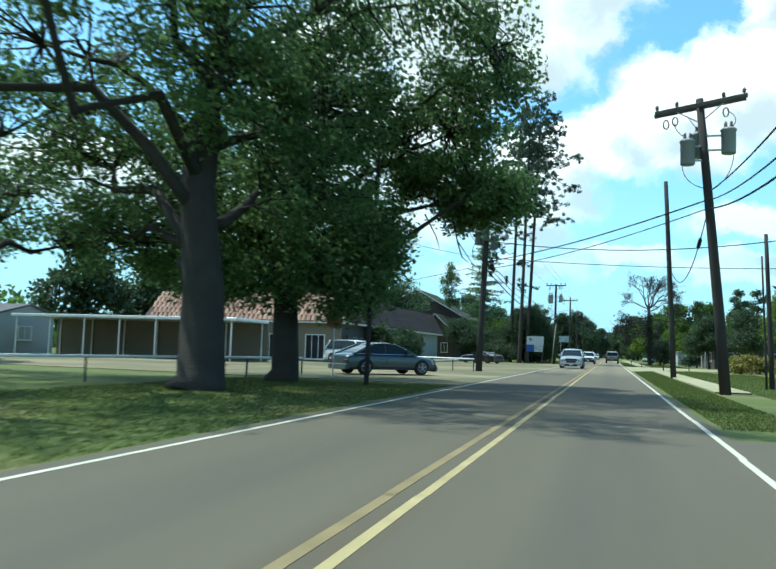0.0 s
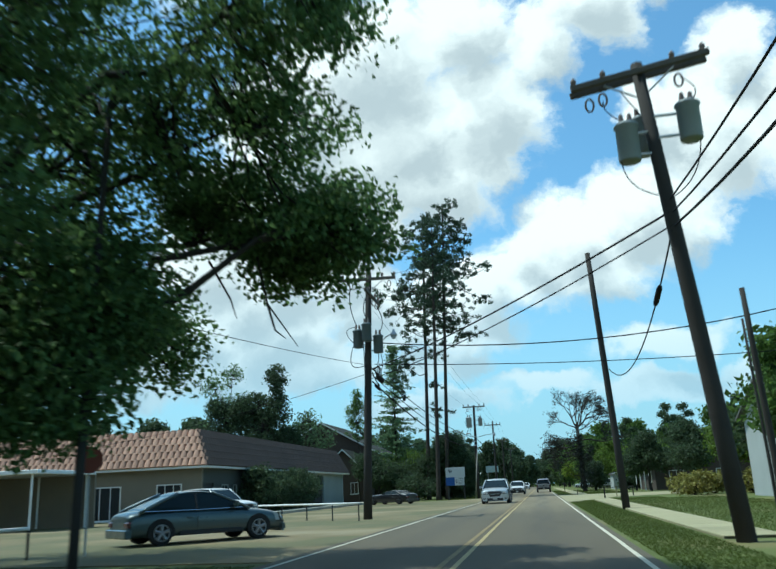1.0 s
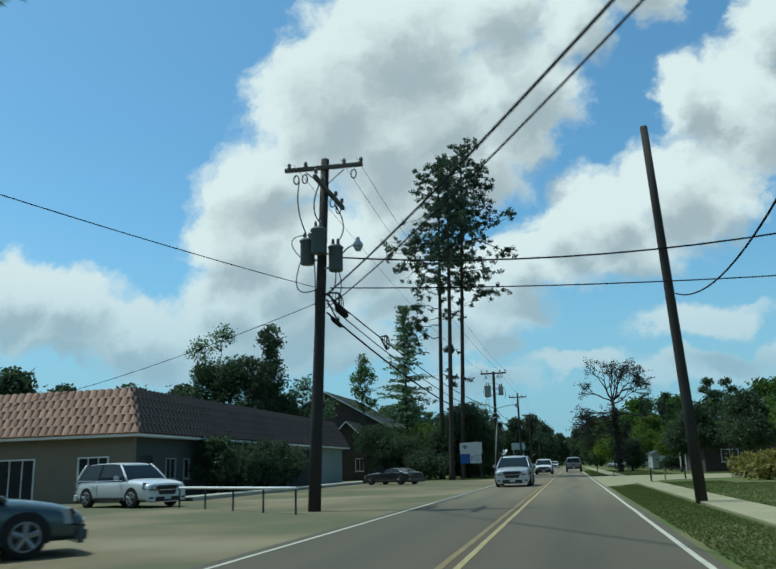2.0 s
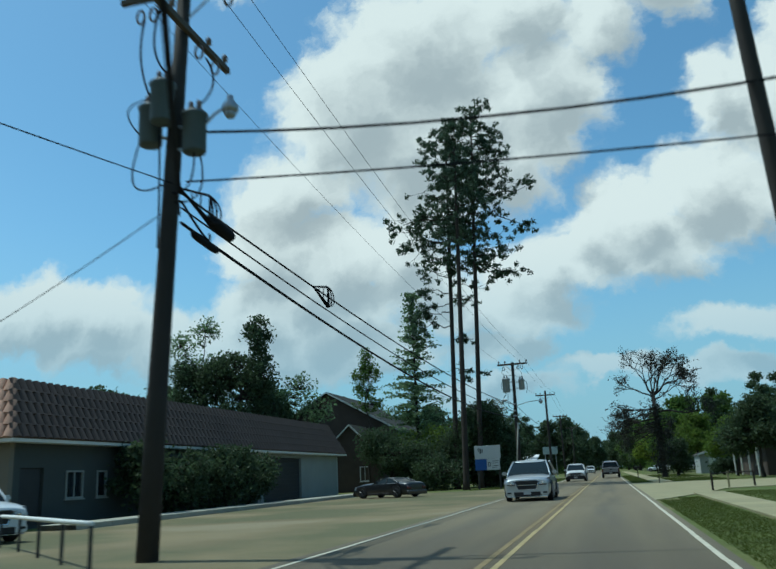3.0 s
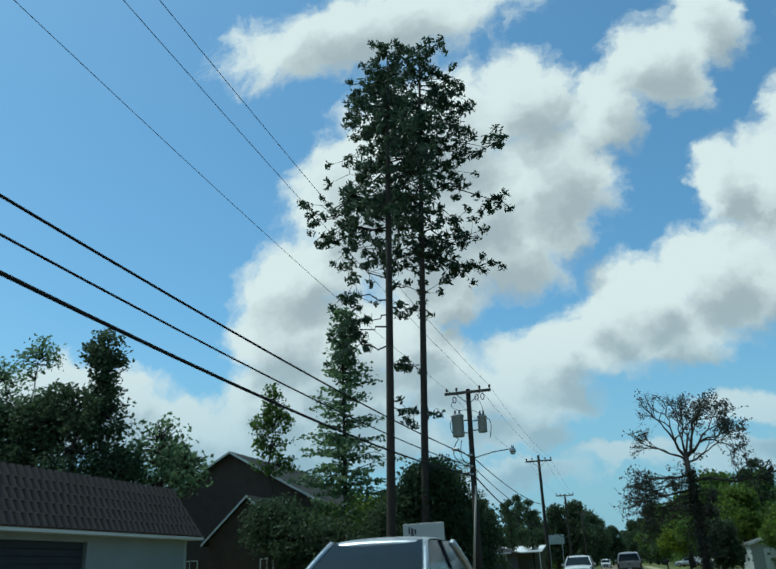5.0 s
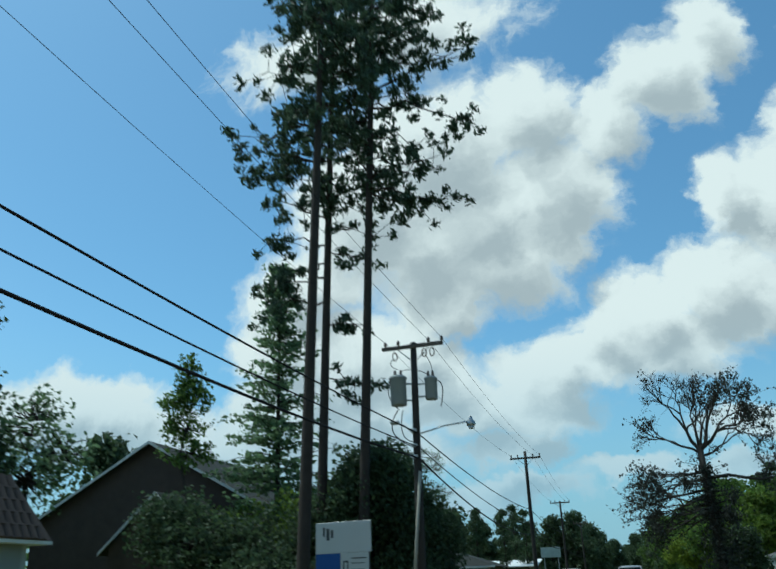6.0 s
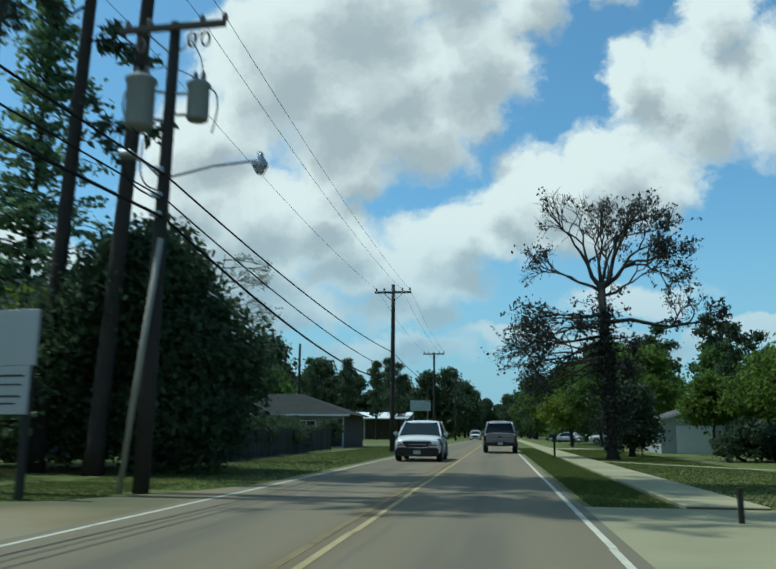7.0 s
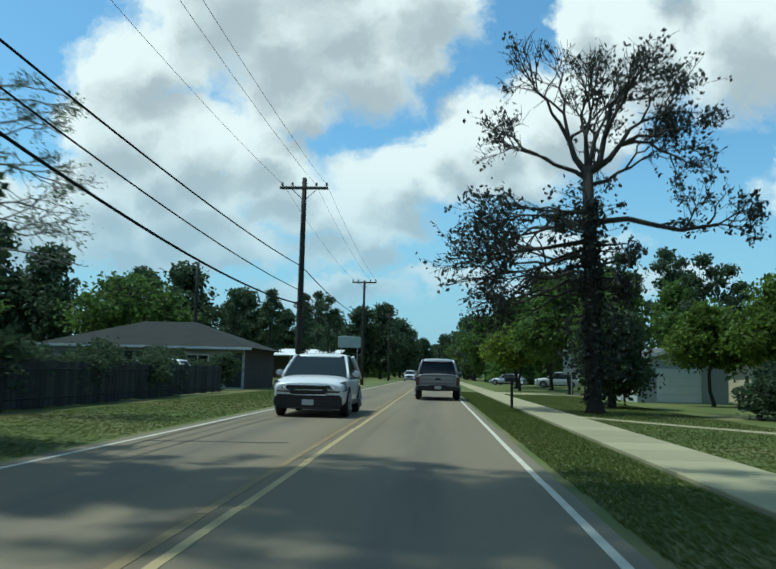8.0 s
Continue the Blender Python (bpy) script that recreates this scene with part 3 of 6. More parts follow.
jumper(pole_c, (-0.2, 0.0, 8.8), (-0.5, 0.2, 10.7), (-0.15, 0, 0), 0.022)
jumper(pole_c, (0.8, 0.0, 7.45), (0.35, 0.0, 6.7), (0.12, 0, -0.25), 0.018)
jumper(pole_c, (0.9, 0.05, 7.4), (0.4, 0.0, 6.5), (0.25, 0, -0.3), 0.018)
jumper(pole_c, (0.12, -0.15, 8.1), (0.12, -0.1, 5.6), (0.02, 0, 0), 0.02)
jumper(pole_c, (0.42, 0.2, 6.6), (0.5, 1.2, 6.2), (0.1, 0.2, -0.35), 0.025)
jumper(pole_a, (-1.15, 0.1, 8.75), (-1.6, 0.2, 9.4), (-0.15, 0, 0))
jumper(pole_a, (-0.7, 0.75, 9.15), (-1.2, 0.3, 9.65), (0.05, 0, -0.1))
jumper(pole_a, (0.2, 0.1, 9.1), (0.1, 0.2, 9.75), (0.2, 0, 0))
jumper(pole_a, (-1.3, 0.1, 8.5), (-0.6, 0.1, 7.0), (-0.35, 0, -0.25))
jumper(pole_a, (0.3, 0.1, 8.4), (-0.55, 0.1, 6.9), (0.2, 0, -0.2))
pole_d = utility_pole(-6.75, 96.2, 9.85, (0.12, 0.0), "wooden utility pole with two grey transformers and a street lamp", 0.17, 2.4, -0.03, 0.18, 0.0)
transformer(pole_d, -0.5, -0.15, 7.45, 1.25, (0.08, 0))
transformer(pole_d, 0.72, 0.0, 7.6, 0.95, (0.1, 0))
cutouts(pole_d, [(-0.6, -0.1, 9.5), (0.55, -0.1, 9.55), (0.85, -0.1, 9.55)])
pole_lamp(pole_d, 0.1, 0, 6.35, 2.1, 0.1, 6.6)
jumper(pole_d, (-0.45, -0.15, 8.8), (-0.6, -0.1, 9.3), (-0.25, 0, 0.0))
jumper(pole_d, (-0.6, -0.15, 8.6), (-0.5, -0.1, 7.3), (-0.35, 0, 0.0), 0.016)
jumper(pole_d, (0.72, 0.0, 8.45), (0.55, -0.1, 9.35), (0.15, 0, -0.05))
jumper(pole_d, (0.7, 0.0, 8.5), (-0.4, -0.1, 8.75), (0.0, 0, 0.15))
jumper(pole_d, (0.95, 0.0, 8.3), (1.05, 0.0, 7.3), (0.15, 0, 0.2), 0.018)
jumper(pole_d, (-0.6, 0.0, 7.3), (0.0, 0.0, 5.9), (-0.5, 0, -0.1), 0.022)
jumper(pole_d, (-0.4, 0.0, 7.3), (0.05, 0.0, 6.1), (-0.25, 0, -0.3), 0.018)
part("flood_lamp_arm", tube([(0.0, 0, 6.35), (-0.35, -0.05, 6.7), (-0.6, -0.1, 6.8)], 0.025, 6), STEEL, pole_d)
part("flood_lamp", bevelled(box(-0.85, -0.52, -0.35, -0.02, 6.76, 6.9), 0.04), STEEL, pole_d, "small flood lamp head")
for zz in (6.5, 5.95, 5.55):
    part("cable_clamp", bevelled(box(-0.12, 0.12, -0.2, -0.1, zz - 0.06, zz + 0.06), 0.015), STEEL, pole_d)
part("conduit", tube([(-0.3, -0.28, 0), (-0.06, -0.27, 2.5), (0.2, -0.24, 5.0)], 0.058, 8), material("pale_conduit", (0.31, 0.29, 0.24), 0.85), pole_d, "pale conduit riser", True)
utility_pole(-6.6, 131.7, 10.8, (0.0, 0.0), "slim wooden utility pole with one crossarm", 0.17, 2.4, 0.0, 0.55)
utility_pole(-7.0, 170.0, 10.2, (0.0, 0.0), "slim wooden utility pole with one crossarm", 0.16, 2.4, 0.0, 0.2)
utility_pole(-6.9, 212.0, 10.2, (0.0, 0.0), "slim wooden utility pole with one crossarm", 0.16, 2.4, 0.0, 0.2)
utility_pole(-17.5, 150.0, 9.0, (0.0, 0.0), "short wooden utility pole behind the hedge", 0.15)
utility_pole(-30.0, 190.0, 13.0, (0.0, 0.0), "wooden utility pole among distant trees", 0.17)
utility_pole(-7.75, 22.0, 8.6, (0.2, 0.1), "slim brown wooden pole rising into the oak leaves", 0.085)
utility_pole(6.3, 33.5, 6.5, (-0.2, 0.0), "thin wooden service pole on the verge", 0.11)
utility_pole(6.0, 33.0, 5.5, (-0.15, 0.0), "thin pale metal service mast", 0.05)


def cable(a, b, sag, r, label, n=22):
    pts = []
    for i in range(n + 1):
        t = i / n
        pts.append((a[0] + (b[0] - a[0]) * t, a[1] + (b[1] - a[1]) * t, a[2] + (b[2] - a[2]) * t - sag * 4 * t * (1 - t)))
    return tagged(part("overhead_cable", tube(pts, r, 5), CABLE), label, "cable", "overhead cables")


# telephone cables along the left side
for za, zb, zc, s1, s2, r in ((6.75, 6.4, 6.35, 0.63, 0.4, 0.024), (6.45, 5.9, 5.15, 0.78, 0.45, 0.02), (6.15, 5.5, 4.5, 0.95, 0.75, 0.034)):
    cable((-7.42, 45.4, za), (-6.62, 96.2, zb), s1, r, "sagging black telephone cable between poles")
    cable((-6.62, 96.2, zb), (-6.6, 131.9, zc), s2, r, "sagging black telephone cable between poles")
    cable((-6.6, 131.9, zc), (-7.0, 170.0, zc + 0.2), 0.4, r, "sagging black telephone cable between poles")
    cable((-7.0, 170.0, zc + 0.2), (-6.9, 212.0, zc + 0.2), 0.4, r, "sagging black telephone cable between poles")
# bare wires on the crossarms
for k in (-1.1, 0.55, 1.1):
    cable((-7.45 + k, 45.4, 11.35), (-6.63 + k, 96.2, 9.95), 0.7, 0.007, "thin bare power wire between crossarms")
    cable((-6.63 + k, 96.2, 9.95), (-6.6 + k, 131.9, 10.5), 0.4, 0.007, "thin bare power wire between crossarms")
    cable((-6.6 + k, 131.9, 10.5), (-7.0 + k, 170, 10.3), 0.4, 0.007, "thin bare power wire between crossarms")
# wires over the road
cable((-7.1, 45.35, 7.95), (24.0, 47.5, 12.0), 2.0, 0.028, "black service cable crossing over the road")
cable((-7.3, 45.35, 6.95), (24.0, 47.0, 7.1), 0.62, 0.02, "thin service cable crossing over the road")
cable((2.98, 26.1, 6.6), (-7.45, 45.4, 6.75), 0.25, 0.026, "black telephone cable crossing over the road")
cable((2.98, 26.1, 6.3), (-7.45, 45.4, 6.3), 0.3, 0.018, "black telephone cable crossing over the road")
cable((2.98, 26.1, 6.2), (3.3, 46.1, 6.1), 1.3, 0.02, "slack black guy cable between poles")
for z, sag, r in ((6.9, 1.6, 0.02), (6.6, 2.0, 0.02), (6.3, 2.1, 0.026)):
    cable((3.05, 26.1, z), (2.4, -22.0, z), sag, r, "black telephone cable running along the verge")
cable((-7.45, 45.4, 6.6), (-32.0, 58.0, 4.6), 0.5, 0.012, "thin service drop to the long building")
cable((-7.45, 45.4, 6.9), (-17.0, 6.0, 7.4), 0.7, 0.012, "thin service drop running back among the oaks")


def splice(x, y, z, dx, dy, dz, ln, r, label):
    d = Vector((dx, dy, dz)).normalized() * ln / 2
    c = Vector((x, y, z))
    prof = [(-1, 0.25), (-0.85, 0.8), (-0.6, 1.0), (0.6, 1.0), (0.85, 0.8), (1, 0.25)]
    tagged(part("cable_splice", tube([c + d * t for t, _ in prof], [r * s for _, s in prof], 10), CABLE, None, "", True), label, "cable fitting", "cable fittings")


splice(-7.36, 46.9, 6.48, 0.8, 50, -6, 1.15, 0.13, "fat black splice case on a telephone cable")
splice(-7.36, 46.25, 5.98, 0.8, 50, -5, 1.1, 0.08, "slim black splice case on a telephone cable")
splice(3.03, 29.2, 5.52, 0.3, 20, -4.0, 1.2, 0.07, "black splice case on the slack cable")


def slack_loop(x, y, z, label):
    """Snowshoe bracket: a frame that widens from the cable to a round end, with cross bars and coiled spare cable."""
    loops = []
    for k in range(3):
        h, e = 0.31 - 0.02 * k, 0.18 + 0.13 * k
        arc = [(x + 0.03 * k, y + 0.3 + e * math.cos(a), z + h * math.sin(a)) for a in np.linspace(-1.5, 1.5, 11)]
        loops.append(tube([(x, y - 0.8, z + 0.06)] + arc + [(x, y - 0.8, z + 0.06)], 0.024 - 0.004 * k, 6, False))
    for share, r in ((0.34, 0.014), (0.66, 0.016), (1.0, 0.024)):
        loops.append(tube([(x + 0.02, y - 0.8 + 1.1 * share, z - 0.31 * share), (x + 0.02, y - 0.77 + 1.1 * share, z + 0.31 * share)], r, 5))
    tagged(part("cable_loop", join(*loops), CABLE), label, "cable fitting", "cable fittings")


slack_loop(-7.3, 53.05, 6.35, "oval bracket with coiled spare cable on an overhead line")
slack_loop(-7.3, 45.95, 6.68, "oval bracket with coiled spare cable on an overhead line")

# ---- trees ----
def in_blob(rng, blob, n):
    d = rng.normal(size=(n, 3))
    d /= np.linalg.norm(d, axis=1)[:, None]
    r = rng.uniform(0.25, 1.0, n) ** 0.6
    return np.array(blob[:3]) + d * r[:, None] * np.array(blob[3:6])


def crown_tree(name, x, y, label, seed, trunk_top, r, blobs, tips, per_tip, clump, leaf, bark, leaf_mat, lean=(0, 0), group="", flat=0.0, thin_limbs=0.035, twigs=()):
    """Trunk, limbs to every blob of the crown, twigs to tips inside it, and leaf clumps round the tips. Blobs are relative to the foot."""
    rng = np.random.default_rng(seed)
    t = thing(name, x, y, 0, label, "tree", group)
    wood = []
    zs = [0, 0.04, 0.3, 0.6, 0.85, 1.0]
    rs = [1.5, 1.12, 0.95, 0.82, 0.68, 0.4]
    axis = [(lean[0] * k + rng.normal() * 0.12 * (0 < k < 1), lean[1] * k + rng.normal() * 0.12 * (0 < k < 1), trunk_top * k - 0.1 * (k == 0)) for k in zs]
    wood.append(tube(axis, [r * s for s in rs], 12))
    pts = []
    for b in blobs:
        # the limb leaves the trunk below the blob
        zb = min(max(b[2] - 0.55 * math.hypot(b[0] - lean[0], b[1] - lean[1]), trunk_top * 0.35), trunk_top * 0.98)
        k = zb / trunk_top
        s = (lean[0] * k, lean[1] * k, zb)
        limb = bend(s, b[:3], rng, 0.10, 5)
        r0 = r * 0.42 * (1.05 - 0.5 * k)
        wood.append(tube(limb, [r0 * (1 - 0.75 * i / 5) for i in range(6)], 7))
        n = max(3, int(tips * b[6])) if len(b) > 6 else tips
        for q in in_blob(rng, b, n):
            st = min(limb[2:], key=lambda p: math.dist(p, q) + (p[2] > q[2]) * 0.4)
            wood.append(tube(bend(st, q, rng, 0.2, 3), [thin_limbs * 1.6, thin_limbs, thin_limbs * 0.7, thin_limbs * 0.3], 4, False))
            c = q + np.clip(rng.normal(size=(per_tip, 3)), -1.7, 1.7) * clump * np.array([1, 1, 0.7])
            pts.append(c)
    # bare hanging twigs
    for tw in twigs:
        wood.append(tube(tw, [0.03, 0.022, 0.008], 5, False))
    part("trunk", join(*wood), bark, t, "", True)
    part("crown", leaves(np.concatenate(pts), rng, leaf, flat), leaf_mat, t)
    return t


crown_tree("oak_tree", -10.75, 22.1, "large spreading oak with dense dark green leaves", 11, 9.0, 0.42, [
    (5.2, 1.6, 8.6, 2.5, 3.0, 2.6), (6.5, 3.6, 6.8, 1.5, 1.7, 1.25), (5.5, 4.0, 6.7, 1.5, 1.5, 1.0), (3.8, 3.9, 7.7, 1.4, 1.3, 0.9, 0.75), (1.2, 5.0, 4.9, 2.0, 1.8, 1.1), (6.9, -0.6, 10.6, 1.6, 2.6, 2.6),
    (0.5, 0.5, 11.5, 4.0, 4.2, 3.4), (-3.5, 2.0, 9.0, 3.2, 3.6, 2.6, 0.8), (3.0, -3.0, 13.2, 3.8, 3.6, 2.8), (-5.0, -2.0, 7.5, 3.0, 3.0, 2.0, 0.5), (2.8, 1.8, 8.8, 2.4, 2.2, 2.0), (0.8, -0.6, 5.4, 2.4, 2.4, 1.8), (2.4, 1.6, 5.6, 1.6, 1.8, 1.4, 0.7), (-2.0, -0.5, 5.6, 2.2, 2.2, 1.6, 0.7), (-4.2, 3.0, 4.6, 2.8, 2.8, 1.5, 0.8), (-1.0, 3.6, 4.2, 2.0, 2.0, 1.1, 0.7), (-4.0, 5.5, 8.6, 3.4, 3.2, 2.2, 0.8), (-1.0, 5.0, 11.0, 3.4, 3.0, 2.4, 0.8), (0.3, -1.4, 3.5, 2.3, 1.5, 1.1, 0.8), (-2.3, -0.9, 3.3, 1.8, 1.5, 1.0, 0.6), (2.4, -0.2, 3.3, 1.3, 1.4, 1.3), (2.9, 0.6, 4.6, 1.4, 1.4, 1.2, 0.7)],
    58, 86, 0.34, 0.108, BARK, OAK_LEAF, (0.4, 0.0), twigs=(((5.0, 3.0, 6.4), (5.3, 2.9, 5.1), (5.95, 2.9, 4.15)), ((5.3, 2.9, 5.1), (5.5, 2.8, 4.5), (5.75, 2.7, 4.3)), ((4.2, 2.4, 6.0), (4.6, 2.6, 5.2), (4.7, 2.7, 4.8))))
crown_tree("oak_tree", -10.3, 15.7, "large spreading oak with a thick trunk beside the road", 12, 8.5, 0.56, [
    (4.5, 3.0, 12.0, 3.4, 3.4, 3.2), (0.5, 1.0, 11.0, 4.5, 4.0, 3.4), (-4.5, -1.0, 9.0, 3.6, 3.6, 2.4, 0.5), (-6.5, 3.0, 7.0, 3.2, 3.2, 2.0, 0.5), (3.5, -3.0, 13.0, 3.6, 3.2, 2.8),
    (-1.0, -4.0, 11.0, 4.0, 3.4, 2.8), (2.0, 3.0, 8.2, 2.4, 2.4, 1.8), (1.6, 2.6, 5.8, 2.2, 2.4, 1.9), (-2.2, 3.0, 6.0, 2.0, 2.4, 1.8, 0.6), (1.0, -1.0, 8.0, 2.4, 2.4, 2.0), (-5.0, 5.0, 4.6, 3.0, 3.0, 1.5, 0.8), (-3.0, -8.0, 10.0, 4.0, 4.0, 2.4, 0.8), (-7.0, -5.0, 9.0, 3.6, 3.6, 2.2, 0.7)],
    58, 86, 0.34, 0.108, BARK, OAK_LEAF, (-0.3, 0.3))
crown_tree("oak_tree", -18.5, 14.5, "spreading oak with open airy foliage", 13, 7.0, 0.4, [
    (-2.0, 1.0, 9.0, 4.0, 4.0, 2.8, 0.6), (2.5, 3.0, 8.0, 3.0, 3.0, 2.2, 0.6), (-1.0, 5.0, 6.0, 4.0, 3.0, 2.0, 0.7), (1.0, -2.0, 10.5, 3.5, 3.5, 2.5, 0.6), (-5.0, 6.0, 5.0, 3.0, 3.0, 2.0, 0.8), (2.0, 6.0, 4.6, 2.4, 2.4, 1.4, 0.7)],
    64, 50, 0.36, 0.125, BARK, OAK_LEAF)


def tall_pine(x, y, height, lean, seed, crown_from, reach, label, side=0.0, low=()):
    """Bare straight stem, high crown of level limbs carrying clumps of needles; low holds stray limbs (height, east, north)."""
    rng = np.random.default_rng(seed)
    t = thing("pine_tree", x, y, 0, label, "tree", "tall pines")
    wood = [tube([(lean[0] * k, lean[1] * k, height * k - 0.1 * (k == 0)) for k in (0, 0.02, 0.3, 0.6, 0.85, 1)], [0.33, 0.25, 0.205, 0.165, 0.10, 0.03], 10)]
    pts = []

    def limb_out(z, dx, dy, dz, clumps, inner):
        ln = math.hypot(dx, dy)
        s = np.array((lean[0] * z / height, lean[1] * z / height, z))
        limb = bend(s, s + np.array((dx, dy, dz)), rng, 0.12, 5)
        r0 = 0.03 + 0.009 * ln
        wood.append(tube(limb, [r0 * q for q in (1, 0.85, 0.7, 0.55, 0.4, 0.2)], 5, False))
        for j in range(clumps):
            base = np.array(limb[rng.integers(inner, 6)])
            q = base + rng.normal(size=3) * np.array((0.55, 0.55, 0.38))
            wood.append(tube([tuple(base), tuple(q)], [0.022, 0.009], 4, False))
            d = rng.normal(size=(24, 3))
            pts.append(q + d / np.linalg.norm(d, axis=1)[:, None] * rng.uniform(0.05, 0.42, (24, 1)) * np.array((1, 1, 0.75)))

    z = crown_from
    while z < height - 0.2:
        k = (z - crown_from) / (height - crown_from)
        ln = reach * min(1.0, 0.55 + 1.3 * k) * min(1.0, 0.28 + 1.25 * (1 - k)) * rng.uniform(0.55, 1.12)
        a = rng.uniform(0, 2 * math.pi)
        limb_out(z, math.cos(a) * ln + side * ln * 0.3, math.sin(a) * ln, rng.uniform(-0.25, 0.25) * ln + 0.25, 5 + int(2.1 * ln), 2)
        z += rng.uniform(0.24, 0.58)
    for zz, dx, dy in low:
        limb_out(zz, dx, dy, rng.uniform(-0.35, 0.1) * abs(dx), 6 + int(abs(dx) * 2), 3)
    part("trunk", join(*wood), PINE_BARK, t, "", True)
    part("crown", leaves(np.concatenate(pts), rng, 0.15, 0.0, 2.6), PINE_LEAF, t)
    return t


tall_pine(-12.95, 102.6, 34.6, (1.0, 0.3), 21, 19.0, 4.7, "tall straight pine with a high dark crown", -0.3, ((15.8, -3.6, 0.6), (17.6, -3.0, -1.0), (18.6, 2.2, 0.5), (13.2, 1.9, 0.4), (10.6, 1.6, -0.3), (17.2, 1.6, 1.0), (14.6, -3.2, 0.2), (16.6, -2.4, 0.8)))
tall_pine(-10.7, 101.7, 35.7, (1.5, 0.2), 22, 20.2, 4.6, "tall straight pine with a high spreading crown", 0.25, ((19.8, 4.0, 0.3), (20.4, 3.2, -0.6), (19.6, 2.4, 0.8), (24.6, 5.0, 0.4)))
tall_pine(-10.95, 95.6, 31.5, (0.9, 0.6), 23, 20.5, 2.7, "tall slender pine with a high dark crown", 0.3)


def tiered_tree(x, y, height, r, reach, first, seed, label, leaf_mat, leaf=0.22, step=0.38, boughs=3):
    """Straight stem with level, thinning tiers of feathery boughs."""
    rng = np.random.default_rng(seed)
    t = thing("conifer_tree", x, y, 0, label, "tree")
    wood = [tube([(0, 0, -0.1), (0, 0, height * 0.5), (0, 0, height)], [r, r * 0.6, 0.02], 8)]
    pts, z = [], first
    while z < height:
        k = (z - first) / (height - first)
        for _ in range(boughs):
            ln = reach * (1 - 0.86 * k ** 1.1) * rng.uniform(0.55, 1.12)
            a = rng.uniform(0, 2 * math.pi)
            s, e = np.array((0, 0, z)), np.array((math.cos(a) * ln, math.sin(a) * ln, z + ln * rng.uniform(-0.1, 0.28)))
            limb = bend(s, e, rng, 0.08, 3)
            wood.append(tube(limb, [0.04, 0.03, 0.02, 0.008], 4, False))
            m = int(46 * ln / reach) + 12
            tt = rng.uniform(0.15, 1.0, m)[:, None]
            pts.append(s + (e - s) * tt + rng.normal(size=(m, 3)) * np.array((0.26, 0.26, 0.09)))
        z += step * rng.uniform(0.6, 1.4)
    part("trunk", join(*wood), PINE_BARK, t, "", True)
    part("crown", leaves(np.concatenate(pts), rng, leaf, 0.5, 1.8), leaf_mat, t)
    return t


tiered_tree(-17.6, 108.5, 19.4, 0.2, 4.5, 3.6, 31, "light green feathery conifer with level tiers", CYPRESS_LEAF, 0.2, 0.4, 5)
crown_tree("young_tree", -21.9, 106.0, "slim young tree with an open leafy crown", 32, 9.6, 0.09, [(0, 0, 12.5, 0.7, 0.8, 1.2), (0.5, 0, 11.2, 1.0, 1.0, 1.1), (-0.6, 0, 11.0, 1.0, 1.0, 1.1), (0, 0.2, 9.6, 1.6, 1.3, 0.9), (0.3, 0, 8.2, 1.7, 1.4, 0.8)], 40, 12, 0.2, 0.16, BARK, MID_LEAF, (0.05, 0), "", 0.0, 0.016)


